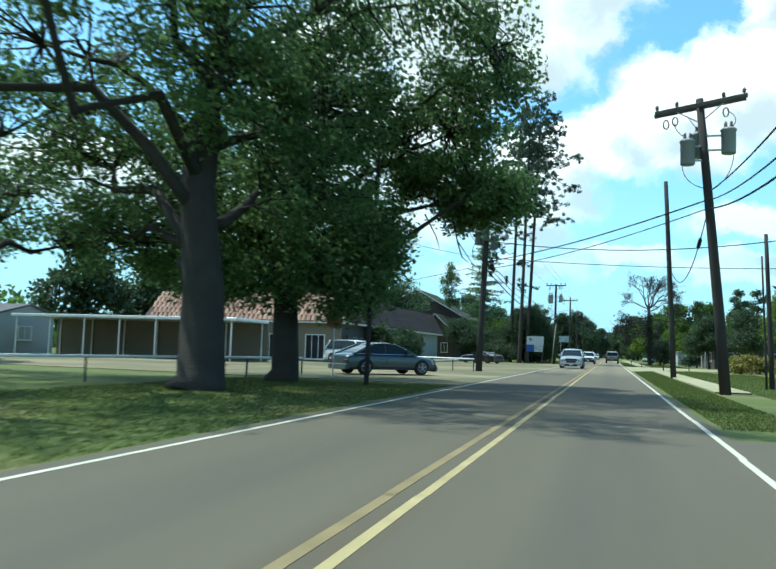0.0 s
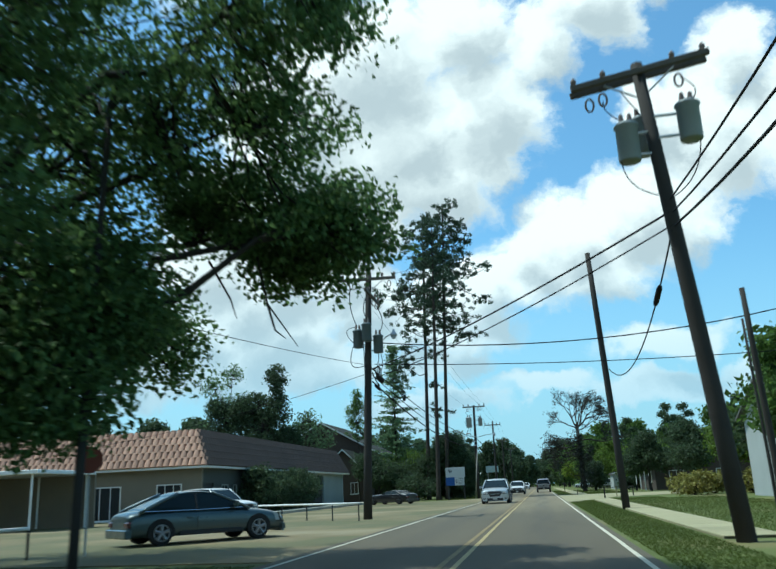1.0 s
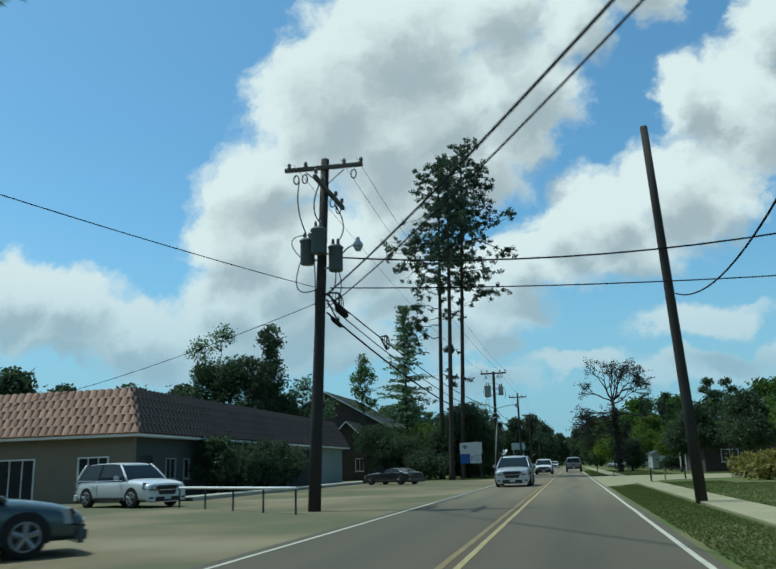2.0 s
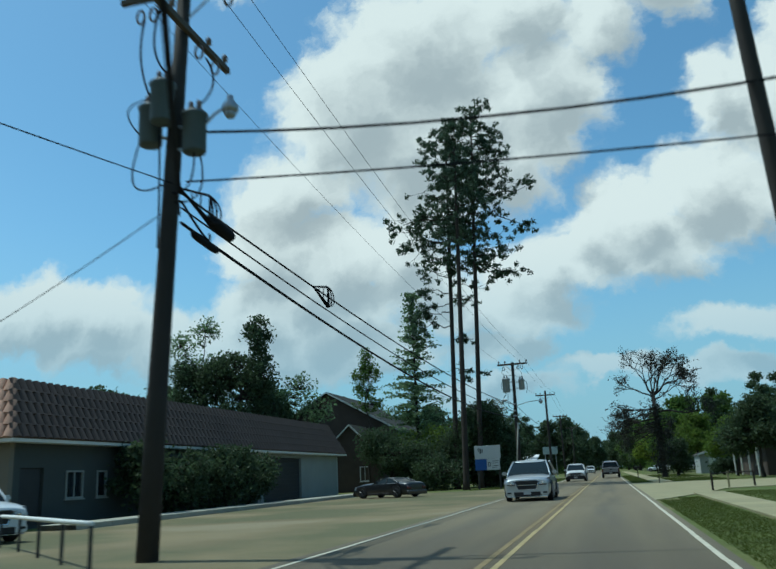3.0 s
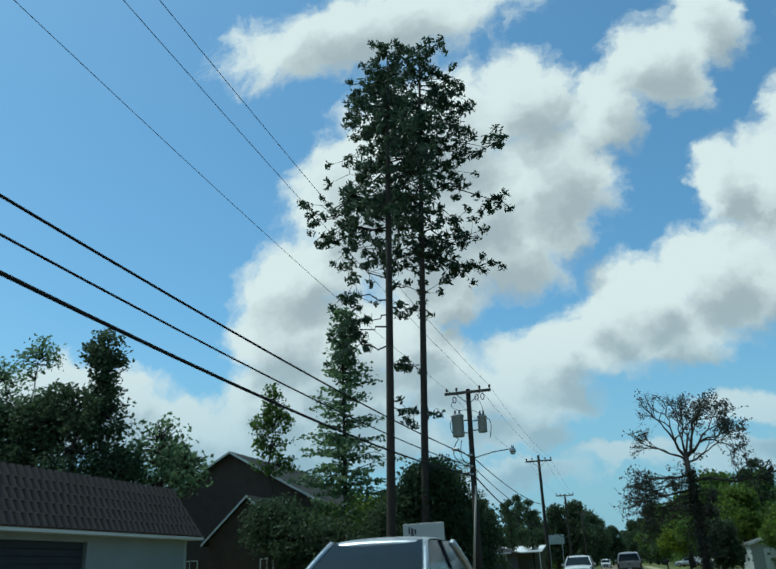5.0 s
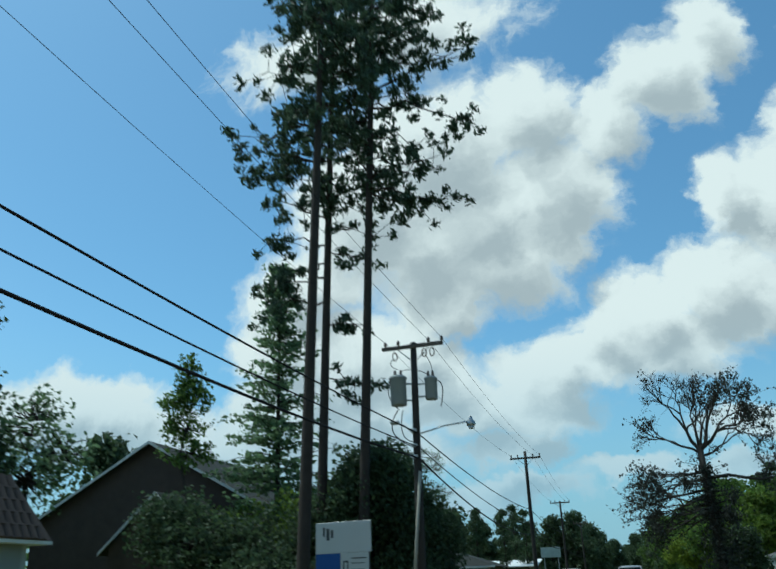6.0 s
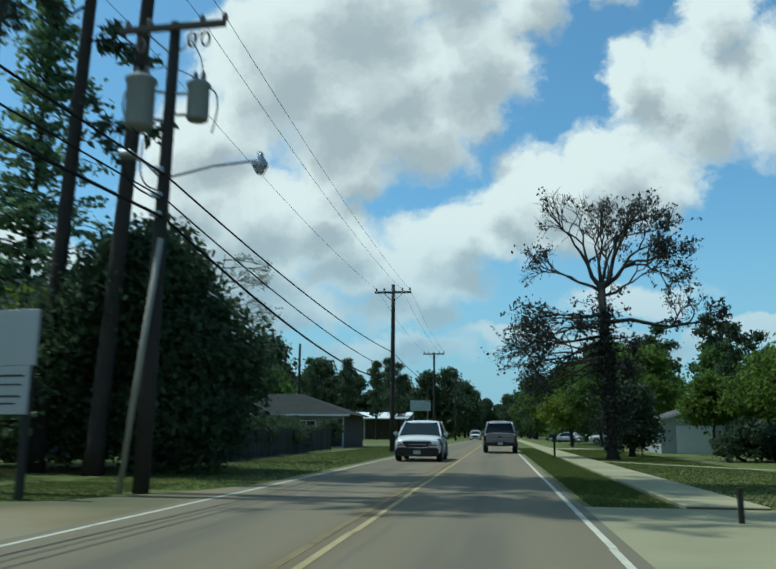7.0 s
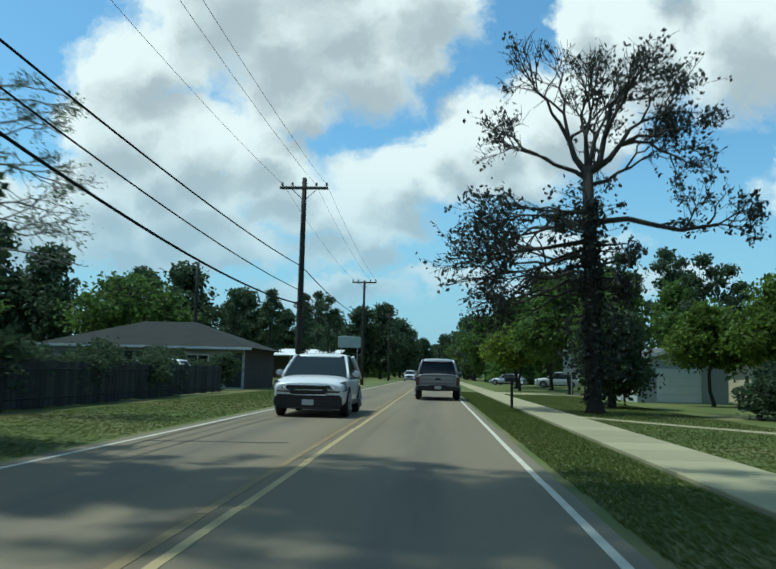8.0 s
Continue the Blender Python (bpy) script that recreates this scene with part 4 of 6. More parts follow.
def bare_tree(x, y, seed, label):
    """Half-bare old tree: a straight stem that breaks into forking boughs, with leafy limbs below and at one side."""
    rng = np.random.default_rng(seed)
    t = thing("bare_tree", x, y, 0, label, "tree")
    wood = [tube([(0.08, 0, -0.1), (0.05, 0, 0.3), (-0.02, 0, 3), (-0.12, 0, 6), (-0.15, 0, 8.8)], [0.42, 0.26, 0.225, 0.21, 0.185], 12)]
    tips = []

    def grow(p, d, ln, r, level, lift, spread):
        d = d / np.linalg.norm(d)
        q = p + d * ln
        mid = (p + q) / 2 + rng.normal(size=3) * ln * 0.08
        wood.append(tube([tuple(p), tuple(mid), tuple(q)], [r, r * 0.8, r * 0.62], 6 if level < 3 else 4, False))
        if level >= 3:
            tips.append(q)
            for base in (mid, q):
                e = base + (d + rng.normal(size=3) * 0.8) * ln * 0.42
                wood.append(tube([tuple(base), tuple(e)], [max(r * 0.4, 0.012), 0.008], 3, False))
                tips.append(e)
        if level >= 6:
            return
        for _ in range(2 + (rng.random() < 0.35)):
            nd = d + rng.normal(size=3) * spread
            nd[2] += lift
            grow(q, nd, ln * rng.uniform(0.66, 0.88), max(r * 0.62, 0.009), level + 1, lift, spread)

    for z, dx, dy, dz, ln, r in ((8.3, -1.0, 0.1, 0.5, 1.05, 0.09), (8.5, -0.45, 0.25, 1.0, 1.2, 0.12), (8.5, -0.1, -0.2, 1.2, 1.1, 0.1), (8.5, 0.45, 0.1, 1.0, 1.25, 0.13), (8.5, 0.8, -0.15, 0.75, 1.25, 0.12), (8.4, 0.25, 0.35, 1.1, 1.2, 0.1), (8.1, 0.9, 0.3, 0.45, 1.1, 0.08)):
        grow(np.array((-0.15, 0, z)), np.array((dx, dy, dz)), ln * 1.22, r * 1.15, 1, 0.09, 0.36)
    upper = list(tips)
    tips.clear()
    for z, dx, dy, dz, ln, r in ((7.5, -0.8, -0.5, 0.05, 1.2, 0.08), (6.1, -0.9, 0.5, -0.1, 1.25, 0.08), (4.9, -1.0, 0.1, -0.12, 1.3, 0.08), (7.6, -1.0, 0.2, -0.02, 1.2, 0.09), (7.0, -1.0, -0.2, 0.02, 1.35, 0.09), (6.4, -1.0, 0.3, 0.0, 1.45, 0.1), (5.8, -1.0, -0.1, -0.08, 1.4, 0.09), (5.2, -0.9, -0.5, -0.05, 1.3, 0.08), (6.6, -0.4, -0.9, 0.1, 1.0, 0.07), (5.6, -0.5, 0.9, 0.0, 1.0, 0.07), (4.6, -0.8, 0.3, -0.05, 1.1, 0.07), (5.0, 0.5, -0.6, 0.1, 0.6, 0.05), (6.0, 0.6, -0.4, 0.1, 0.6, 0.05)):
        grow(np.array((-0.08, 0, z * 0.95)), np.array((dx, dy, dz - 0.14)), ln * (1.1 if dx < -0.6 else 0.9), r, 2, 0.0, 0.3)
    # one long bough reaching out level, then rising
    long_bough = [(0.05, 0, 6.75), (1.2, -0.2, 6.85), (2.2, -0.3, 6.6), (3.0, -0.3, 6.45), (3.9, -0.3, 6.6)]
    wood.append(tube(long_bough, [0.12, 0.1, 0.09, 0.075, 0.06], 7))
    for p, dx, dy, dz in ((2, 0.8, 0.3, 0.2), (3, 0.6, 0.2, 0.7), (4, 1.0, -0.1, 0.35), (4, 0.5, 0.1, 0.9), (4, 0.9, -0.3, 0.0)):
        grow(np.array(long_bough[p]), np.array((dx, dy, dz)), 0.7, 0.045, 3, 0.05, 0.4)
    # short stubs
    for z, dx, dz in ((5.9, 1.3, 0.1), (5.2, 1.1, 0.25), (4.6, 1.4, 0.2)):
        wood.append(tube([(0.1, 0, z), (dx * 0.6, -0.1, z + dz * 0.4), (dx, -0.1, z + dz)], [0.06, 0.045, 0.02], 5))
        tips.append(np.array((dx, -0.1, z + dz)))
    pts = [q + rng.normal(size=(4, 3)) * 0.13 for q in tips if q[2] < 8.3 and rng.random() < (0.4 if abs(q[0]) < 2.6 else 0.36)]
    pts += [q + rng.normal(size=(4, 3)) * 0.12 for q in upper if rng.random() < (0.06 + 0.16 * (q[0] > 0.3) + 0.22 * (q[0] > 1.5) + 0.07 * (q[0] < -2.6))]
    n = 2200
    ivy = np.stack([rng.normal(0.03, 0.2, n), rng.normal(0, 0.2, n), rng.uniform(0.3, 7.6, n)], 1)
    low = np.stack([rng.normal(0.2, 0.75, 1500), rng.normal(0.2, 0.6, 1500), rng.uniform(1.2, 5.0, 1500)], 1)
    # sprouting shoots in loose tufts about the middle of the stem
    hub = np.stack([rng.normal(-0.35, 0.62, 90), rng.normal(0, 0.5, 90), rng.uniform(4.4, 8.2, 90)], 1)
    shoots = (hub[:, None, :] + rng.normal(size=(90, 9, 3)) * 0.15).reshape(-1, 3)
    for h in hub:
        wood.append(tube([(0, 0, h[2] - 0.35), tuple(h)], [0.022, 0.008], 3, False))
    part("trunk", join(*wood), BARK, t, "", True)
    part("crown", leaves(np.concatenate(pts + [ivy, low, shoots]), rng, 0.13, 0.0, 1.5), DRY_LEAF, t)
    return t


bare_tree(5.58, 121.7, 44, "old half-bare tree with forking boughs and sparse leaves")


crown_tree("evergreen_tree", 7.4, 127.0, "dense dark evergreen tree behind the half-bare tree", 52, 4.0, 0.16, [(0, 0, 3.2, 0.9, 1.0, 0.7), (-0.2, 0, 2.5, 1.2, 1.3, 1.0), (0.3, 0.2, 1.5, 1.4, 1.4, 1.0)], 90, 40, 0.34, 0.15, BARK, DARK_LEAF)


def pale_tree(x, y, seed, label):
    """Slender leaning tree of level grey sprays with hardly a leaf."""
    rng = np.random.default_rng(seed)
    t = thing("bare_tree", x, y, 0, label, "tree")
    axis = [(0, 0, -0.1), (0.1, 0, 1.5), (0.35, 0, 3.2), (0.5, 0.1, 5.0), (0.7, 0.1, 7.0), (0.9, 0.1, 8.6)]
    wood = [tube(axis, [0.17, 0.14, 0.12, 0.09, 0.06, 0.02], 9)]
    pts = []

    def spray(p, d, ln, r, level):
        d = d / np.linalg.norm(d)
        q = p + d * ln
        mid = (p + q) / 2 + rng.normal(size=3) * ln * 0.06
        wood.append(tube([tuple(p), tuple(mid), tuple(q)], [r, r * 0.8, r * 0.55], 4, False))
        if level >= 3:
            pts.append(q + rng.normal(size=(1, 3)) * 0.08)
        if level >= 5:
            return
        for base in (mid, q, q):
            nd = d + rng.normal(size=3) * np.array((0.55, 0.55, 0.28))
            spray(base, nd, ln * rng.uniform(0.55, 0.75), max(r * 0.58, 0.009), level + 1)

    for k in range(15):
        z = 3.6 + k * 0.34
        base = np.array((0.4 + 0.06 * k * 0.5, 0.1, z))
        a = rng.uniform(-1.1, 1.1) if k % 3 else rng.uniform(2.2, 4.0)
        spray(base, np.array((math.cos(a), math.sin(a), rng.uniform(-0.12, 0.25))), 1.4 * (1 - 0.03 * k), 0.036, 1)
    part("trunk", join(*wood), PALE_BARK, t, "", True)
    part("crown", leaves(np.concatenate(pts), rng, 0.06, 0.4, 1.6), CYPRESS_LEAF, t)
    return t


def shrub(name, x, y, label, seed, blobs, tips, per_tip, clump, leaf, leaf_mat, group=""):
    return crown_tree(name, x, y, label, seed, max(b[2] for b in blobs) * 0.7, 0.09, blobs, tips, per_tip, clump, leaf, BARK, leaf_mat, (0, 0), group, 0.0, 0.02)


crown_tree("evergreen_tree", -10.6, 103.9, "dense dark evergreen tree beside the road", 51, 5.0, 0.3, [
    (0.2, 0.0, 6.0, 1.6, 1.9, 1.3), (-0.2, 0.2, 4.6, 2.3, 2.4, 2.0), (1.7, 0.6, 3.4, 2.0, 1.9, 1.8), (-1.8, -0.2, 3.2, 2.2, 2.2, 2.2), (0.4, 1.2, 3.0, 2.6, 1.8, 2.4), (1.6, -0.4, 1.6, 1.8, 1.6, 1.4)],
    140, 60, 0.42, 0.15, BARK, DARK_LEAF)


# ---- buildings ----
def wall_run(name, parent, mat, axis, at, a0, a1, z1, thick, openings, label=""):
    """One connected wall along x or y with openings (from, to, sill, head) cut through it."""
    cuts = sorted({a0, a1} | {v for q in openings for v in q[:2]})
    levels = sorted({0.0, z1} | {v for q in openings for v in q[2:]})
    na, nz = len(cuts), len(levels)

    def solid(i, k):
        if not (0 <= i < na - 1 and 0 <= k < nz - 1):
            return False
        ca, cz = (cuts[i] + cuts[i + 1]) / 2, (levels[k] + levels[k + 1]) / 2
        return not any(q[0] < ca < q[1] and q[2] < cz < q[3] for q in openings)

    verts, index, faces = [], {}, []

    def v(i, k, side):
        if (i, k, side) not in index:
            index[i, k, side] = len(verts)
            d = at + thick * side
            verts.append((cuts[i], d, levels[k]) if axis == "x" else (d, cuts[i], levels[k]))
        return index[i, k, side]

    for i in range(na - 1):
        for k in range(nz - 1):
            if not solid(i, k):
                continue
            faces.append((v(i, k, 0), v(i + 1, k, 0), v(i + 1, k + 1, 0), v(i, k + 1, 0)))
            faces.append((v(i, k + 1, 1), v(i + 1, k + 1, 1), v(i + 1, k, 1), v(i, k, 1)))
            for di, dk, p, q in ((-1, 0, (i, k + 1), (i, k)), (1, 0, (i + 1, k), (i + 1, k + 1)), (0, -1, (i, k), (i + 1, k)), (0, 1, (i + 1, k + 1), (i, k + 1))):
                if not solid(i + di, k + dk):
                    faces.append((v(*p, 0), v(*p, 1), v(*q, 1), v(*q, 0)))
    if axis == "y":
        faces = [f[::-1] for f in faces]
    return part(name, (verts, faces), mat, parent, label)


def window(parent, axis, at, a0, a1, z0, z1, out_sign, mat=TRIM, bars=1):
    """Frame, pane, glazing bars and sill; at is the wall's outer face."""
    d = 0.05 * out_sign

    def b(a, c, lo, hi, n0, n1):
        n0, n1 = min(n0, n1), max(n0, n1)
        return box(a, c, n0, n1, lo, hi) if axis == "x" else box(n0, n1, a, c, lo, hi)

    w = 0.07
    fr = [b(a0, a0 + w, z0, z1, at + d, at - d), b(a1 - w, a1, z0, z1, at + d, at - d), b(a0 + w, a1 - w, z0, z0 + w, at + d, at - d), b(a0 + w, a1 - w, z1 - w, z1, at + d, at - d)]
    for k in range(bars):
        c = a0 + (a1 - a0) * (k + 1) / (bars + 1)
        fr.append(b(c - 0.02, c + 0.02, z0 + w, z1 - w, at + d * 0.5, at - d * 0.5))
    win = part("window", join(*fr), mat, parent, "framed window with dark panes")
    part("pane", b(a0 + w, a1 - w, z0 + w, z1 - w, at - d * 0.6, at - d * 0.8), PANE, win)
    part("sill", b(a0 - 0.06, a1 + 0.06, z0 - 0.06, z0 - 0.003, at + d * 2, at - d), mat, win)
    return win


def barrel_tile(width, length):
    v, f = [], []
    n = 6
    for y, s in ((0, 1.0), (length, 0.9)):
        for i in range(n + 1):
            a = math.pi * i / n
            v.append((-math.cos(a) * width / 2 * s, y, math.sin(a) * width * 0.32 * s + 0.01))
    for i in range(n):
        f.append((i, i + 1, n + 2 + i, n + 1 + i))
    f.append(tuple(range(n, -1, -1)))
    return v, f


BX0, BX1, BY0, BY1 = -38.0, -20.9, 57.0, 93.6
lb = thing("long_building", 0, 0, 0, "long low building with pale walls and a steep tiled roof skirt", "building")
# this stretch of the east wall is coloured dark to stand for shade
wall_run("wall", lb, SHADED_BLOCK_WALL, "y", BX1 - 0.25, BY0 + 0.25, 78.4, 3.1, 0.25, [(57.6, 58.9, 0.1, 2.2), (60.2, 61.3, 1.0, 2.1), (62.2, 62.9, 1.0, 2.1), (64.0, 66.0, 1.6, 2.15), (75.6, 76.7, 0.9, 2.2)])
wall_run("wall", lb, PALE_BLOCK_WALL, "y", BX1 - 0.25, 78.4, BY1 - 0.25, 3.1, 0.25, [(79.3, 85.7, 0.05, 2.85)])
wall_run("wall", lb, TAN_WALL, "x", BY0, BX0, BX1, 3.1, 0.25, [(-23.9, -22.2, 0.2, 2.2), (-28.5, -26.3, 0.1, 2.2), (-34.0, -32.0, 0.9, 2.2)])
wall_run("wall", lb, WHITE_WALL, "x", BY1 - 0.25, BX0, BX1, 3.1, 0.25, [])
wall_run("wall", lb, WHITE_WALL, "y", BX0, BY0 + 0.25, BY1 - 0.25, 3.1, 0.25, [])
part("soffit", box(BX0 - 0.6, BX1 + 0.6, BY0 - 0.6, BY1 + 0.6, 3.1, 3.22), TRIM, lb)
part("flat_roof", box(BX0 + 0.7, BX1 - 0.7, BY0 + 0.7, BY1 - 0.7, 5.25, 5.4), GREY_ROOF, lb)
part("floor", box(BX0 + 0.25, BX1 - 0.25, BY0 + 0.25, BY1 - 0.25, 0.0, 0.06), CONCRETE, lb)
part("door", bevelled(box(BX1 - 0.16, BX1 - 0.1, 57.65, 58.85, 0.1, 2.2), 0.01), DARK_DOOR, lb, "dark painted door")
roller = part("roller_door", box(BX1 - 0.22, BX1 - 0.19, 79.35, 85.65, 0.06, 2.85), DARK_DOOR, lb, "dark ribbed roller door")
for i in range(10):
    part("slat", bevelled(box(BX1 - 0.187, BX1 - 0.15, 79.35, 85.65, 0.06 + i * 0.279, 0.325 + i * 0.279), 0.012), DARK_DOOR, roller)
window(lb, "y", BX1, 60.2, 61.3, 1.0, 2.1, 1, PALE_BLOCK_WALL)
window(lb, "y", BX1, 62.2, 62.9, 1.0, 2.1, 1, PALE_BLOCK_WALL, 0)
window(lb, "y", BX1, 64.0, 66.0, 1.6, 2.15, 1, PALE_BLOCK_WALL, 2)
window(lb, "y", BX1, 75.6, 76.7, 0.9, 2.2, 1, PALE_BLOCK_WALL)
window(lb, "x", BY0, -23.9, -22.2, 0.2, 2.2, -1, TRIM, 2)
window(lb, "x", BY0, -28.5, -26.3, 0.1, 2.2, -1, TRIM, 2)
window(lb, "x", BY0, -34.0, -32.0, 0.9, 2.2, -1, TRIM, 1)
ez, tz, ins, ov = 3.22, 5.45, 1.15, 0.6
ox0, ox1, oy0, oy1 = BX0 - ov, BX1 + ov, BY0 - ov, BY1 + ov
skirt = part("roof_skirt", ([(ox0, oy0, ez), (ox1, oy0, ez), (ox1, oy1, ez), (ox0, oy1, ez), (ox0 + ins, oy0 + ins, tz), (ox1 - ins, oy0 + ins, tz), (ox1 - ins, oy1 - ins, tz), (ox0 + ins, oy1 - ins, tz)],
    [(0, 1, 5, 4), (1, 2, 6, 5), (2, 3, 7, 6), (3, 0, 4, 7)]), SHADED_TILE_ROOF, lb, "steep roof skirt in a shaded brown")
slope_len = math.hypot(ins, tz - ez)
tilt = math.atan2(tz - ez, ins)

# ---- gabled house ----
def gabled(name, x0, x1, y0, y1, eave, ridge, label, wall_mat, roof_mat, ridge_axis="y", over=0.5, group=""):
    h = thing(name, 0, 0, 0, label, "house", group)
    cx, cy = (x0 + x1) / 2, (y0 + y1) / 2
    t = 0.14
    if ridge_axis == "y":
        v = [(x0, y0, 0), (x1, y0, 0), (x1, y1, 0), (x0, y1, 0), (x0, y0, eave), (x1, y0, eave), (x1, y1, eave), (x0, y1, eave), (cx, y0, ridge), (cx, y1, ridge)]
        f = [(0, 1, 5, 8, 4), (2, 3, 7, 9, 6), (1, 2, 6, 5), (3, 0, 4, 7)]
        k = (ridge - eave) / ((x1 - x0) / 2)
        for s, xe in ((-1, x0), (1, x1)):
            xo, zo = xe + s * over, eave - over * k
            a = [(cx, y0 - over, ridge), (xo, y0 - over, zo), (xo, y1 + over, zo), (cx, y1 + over, ridge)]
            vv = a + [(p[0], p[1], p[2] + t) for p in a]
            part("roof", (vv, [(0, 1, 2, 3), (7, 6, 5, 4), (0, 4, 5, 1), (1, 5, 6, 2), (2, 6, 7, 3), (3, 7, 4, 0)]), roof_mat, h)
            for yy in (y0 - over, y1 + over):
                e = -0.03 if yy < cy else 0.0
                part("barge_board", ([(cx, yy + e, ridge - 0.04), (xo, yy + e, zo - 0.04), (xo, yy + e, zo + t), (cx, yy + e, ridge + t), (cx, yy + e + 0.03, ridge - 0.04), (xo, yy + e + 0.03, zo - 0.04), (xo, yy + e + 0.03, zo + t), (cx, yy + e + 0.03, ridge + t)],
                    [(0, 1, 2, 3), (7, 6, 5, 4), (0, 4, 5, 1), (2, 6, 7, 3)]), TRIM, h, "white barge board")
    else:
        v = [(x0, y0, 0), (x1, y0, 0), (x1, y1, 0), (x0, y1, 0), (x0, y0, eave), (x1, y0, eave), (x1, y1, eave), (x0, y1, eave), (x0, cy, ridge), (x1, cy, ridge)]
        f = [(0, 1, 5, 4), (2, 3, 7, 6), (1, 2, 6, 9, 5), (3, 0, 4, 8, 7)]
        k = (ridge - eave) / ((y1 - y0) / 2)
        for s, ye in ((-1, y0), (1, y1)):
            yo, zo = ye + s * over, eave - over * k
            a = [(x0 - over, cy, ridge), (x0 - over, yo, zo), (x1 + over, yo, zo), (x1 + over, cy, ridge)]
            vv = a + [(p[0], p[1], p[2] + t) for p in a]
            part("roof", (vv, [(0, 1, 2, 3), (7, 6, 5, 4), (0, 4, 5, 1), (1, 5, 6, 2), (2, 6, 7, 3), (3, 7, 4, 0)]), roof_mat, h)
    part("wall", (v, f), wall_mat, h)
    return h


gh = gabled("gabled_house", -37.2, -20.0, 113.4, 128.0, 5.6, 10.4, "two-storey house with steep grey gable roof", BRICK_WALL, DARK_ROOF)
window(gh, "x", 113.4, -32.6, -31.2, 1.0, 2.6, -1)
window(gh, "y", -20.0, 116.0, 117.6, 1.0, 2.6, 1)
window(gh, "y", -20.0, 121.0, 122.6, 1.0, 2.6, 1)
gp = gabled("porch", -27.2, -21.4, 107.6, 112.8, 3.7, 6.4, "small gabled porch with white trim", BRICK_WALL, DARK_ROOF, "y", 0.4)
window(gp, "x", 107.6, -23.4, -22.4, 1.0, 2.4, -1)

# ---- open shelter and pale block on the far forecourt ----
cp = thing("carport", -33.0, 47.5, 0, "long open carport with a white fascia on thin posts", "carport")
part("roof", bevelled(box(-9, 9, -2.6, 2.6, 2.75, 2.95), 0.02), WHITE_METAL, cp, "white flat roof")
for k in range(7):
    for yy in (-2.4, 2.4):
        part("post", tube([(-8.6 + k * 2.86, yy, 0), (-8.6 + k * 2.86, yy, 2.75)], 0.06, 8), TRIM, cp)
part("back_wall", box(-9, 9, 2.5, 2.65, 0, 2.75), TAN_WALL, cp, "dark tan rear wall")
shed = gabled("block_shed", -52.0, -44.0, 46.0, 52.0, 3.0, 3.7, "pale block shed with a low roof", WHITE_WALL, GREY_ROOF, "x", 0.3)
window(shed, "y", -44.0, 48.0, 49.5, 1.0, 2.1, 1)


def rail_fence(pts, h, label):
    r = thing("rail_fence", 0, 0, 0, label, "fence")
    part("rail", tube([(x, y, h) for x, y in pts], 0.045, 8), TRIM, r, "white pipe rail", True)
    for x, y in pts:
        part("post", tube([(x, y, 0), (x, y, h - 0.03)], 0.032, 8), DARK_DOOR, r, "dark thin post")


rail_fence([(-7.9, 43.7), (-9.4, 45.0), (-11.0, 46.4), (-12.7, 47.9), (-14.4, 49.3)], 0.75, "low white pipe rail on thin posts")
rail_fence([(-12.0, 27.0), (-12.7, 23.5), (-13.4, 20.0), (-14.2, 16.5), (-15.2, 13.0)], 0.72, "low white pipe rail on thin posts beneath the oaks")

ss = thing("road_sign", -10.9, 27.6, 0, "octagonal road sign on a thin steel post seen from behind", "sign", rz=20)
part("post", tube([(0, 0, 0), (0, 0, 2.5)], 0.03, 8), STEEL, ss)
part("plate", ([(0.34 * math.cos(a), y, 2.25 + 0.34 * math.sin(a)) for y in (-0.035, -0.045) for a in np.linspace(math.pi / 8, 2 * math.pi + math.pi / 8, 8, False)],
    [tuple(range(8)), tuple(range(15, 7, -1))] + [(i, (i + 1) % 8, 8 + (i + 1) % 8, 8 + i) for i in range(8)]), material("faded_red_plate", (0.28, 0.08, 0.06), 0.5), ss, "faded red octagonal plate")

# ---- business sign by the pole ----
bs = thing("business_sign", -8.9, 94.4, 0, "white and blue sign board on dark legs", "sign", rz=-8)
for k in (-1, 1):
    part("leg", bevelled(box(0.85 * k - 0.06, 0.85 * k + 0.06, -0.06, 0.06, 0, 3.2), 0.01), FENCE_WOOD, bs)
part("panel", bevelled(box(-1.03, 1.03, -0.13, -0.07, 2.3, 3.3), 0.008), SIGN_WHITE, bs, "white upper panel")
part("blue_panel", bevelled(box(-1.03, -0.1, -0.13, -0.07, 1.45, 2.295), 0.008), SIGN_BLUE, bs, "blue lower panel")
part("white_panel", bevelled(box(-0.095, 0.93, -0.13, -0.07, 1.45, 2.295), 0.008), SIGN_WHITE, bs, "white lower panel with small print")
for x0, x1, z0, z1 in ((-0.75, -0.67, 2.85, 3.15), (-0.62, -0.5, 2.72, 3.1), (-0.45, -0.36, 2.8, 3.05), (0.0, 0.05, 1.72, 2.05), (0.15, 0.2, 1.72, 2.05), (0.05, 0.15, 2.0, 2.05), (0.05, 0.15, 1.72, 1.77), (0.3, 0.85, 2.1, 2.14), (0.3, 0.8, 1.95, 1.98), (0.3, 0.8, 1.74, 1.78), (0.3, 0.7, 1.62, 1.65)):
    part("print_bar", box(x0, x1, -0.136, -0.131, z0, z1), SIGN_DARK, bs)

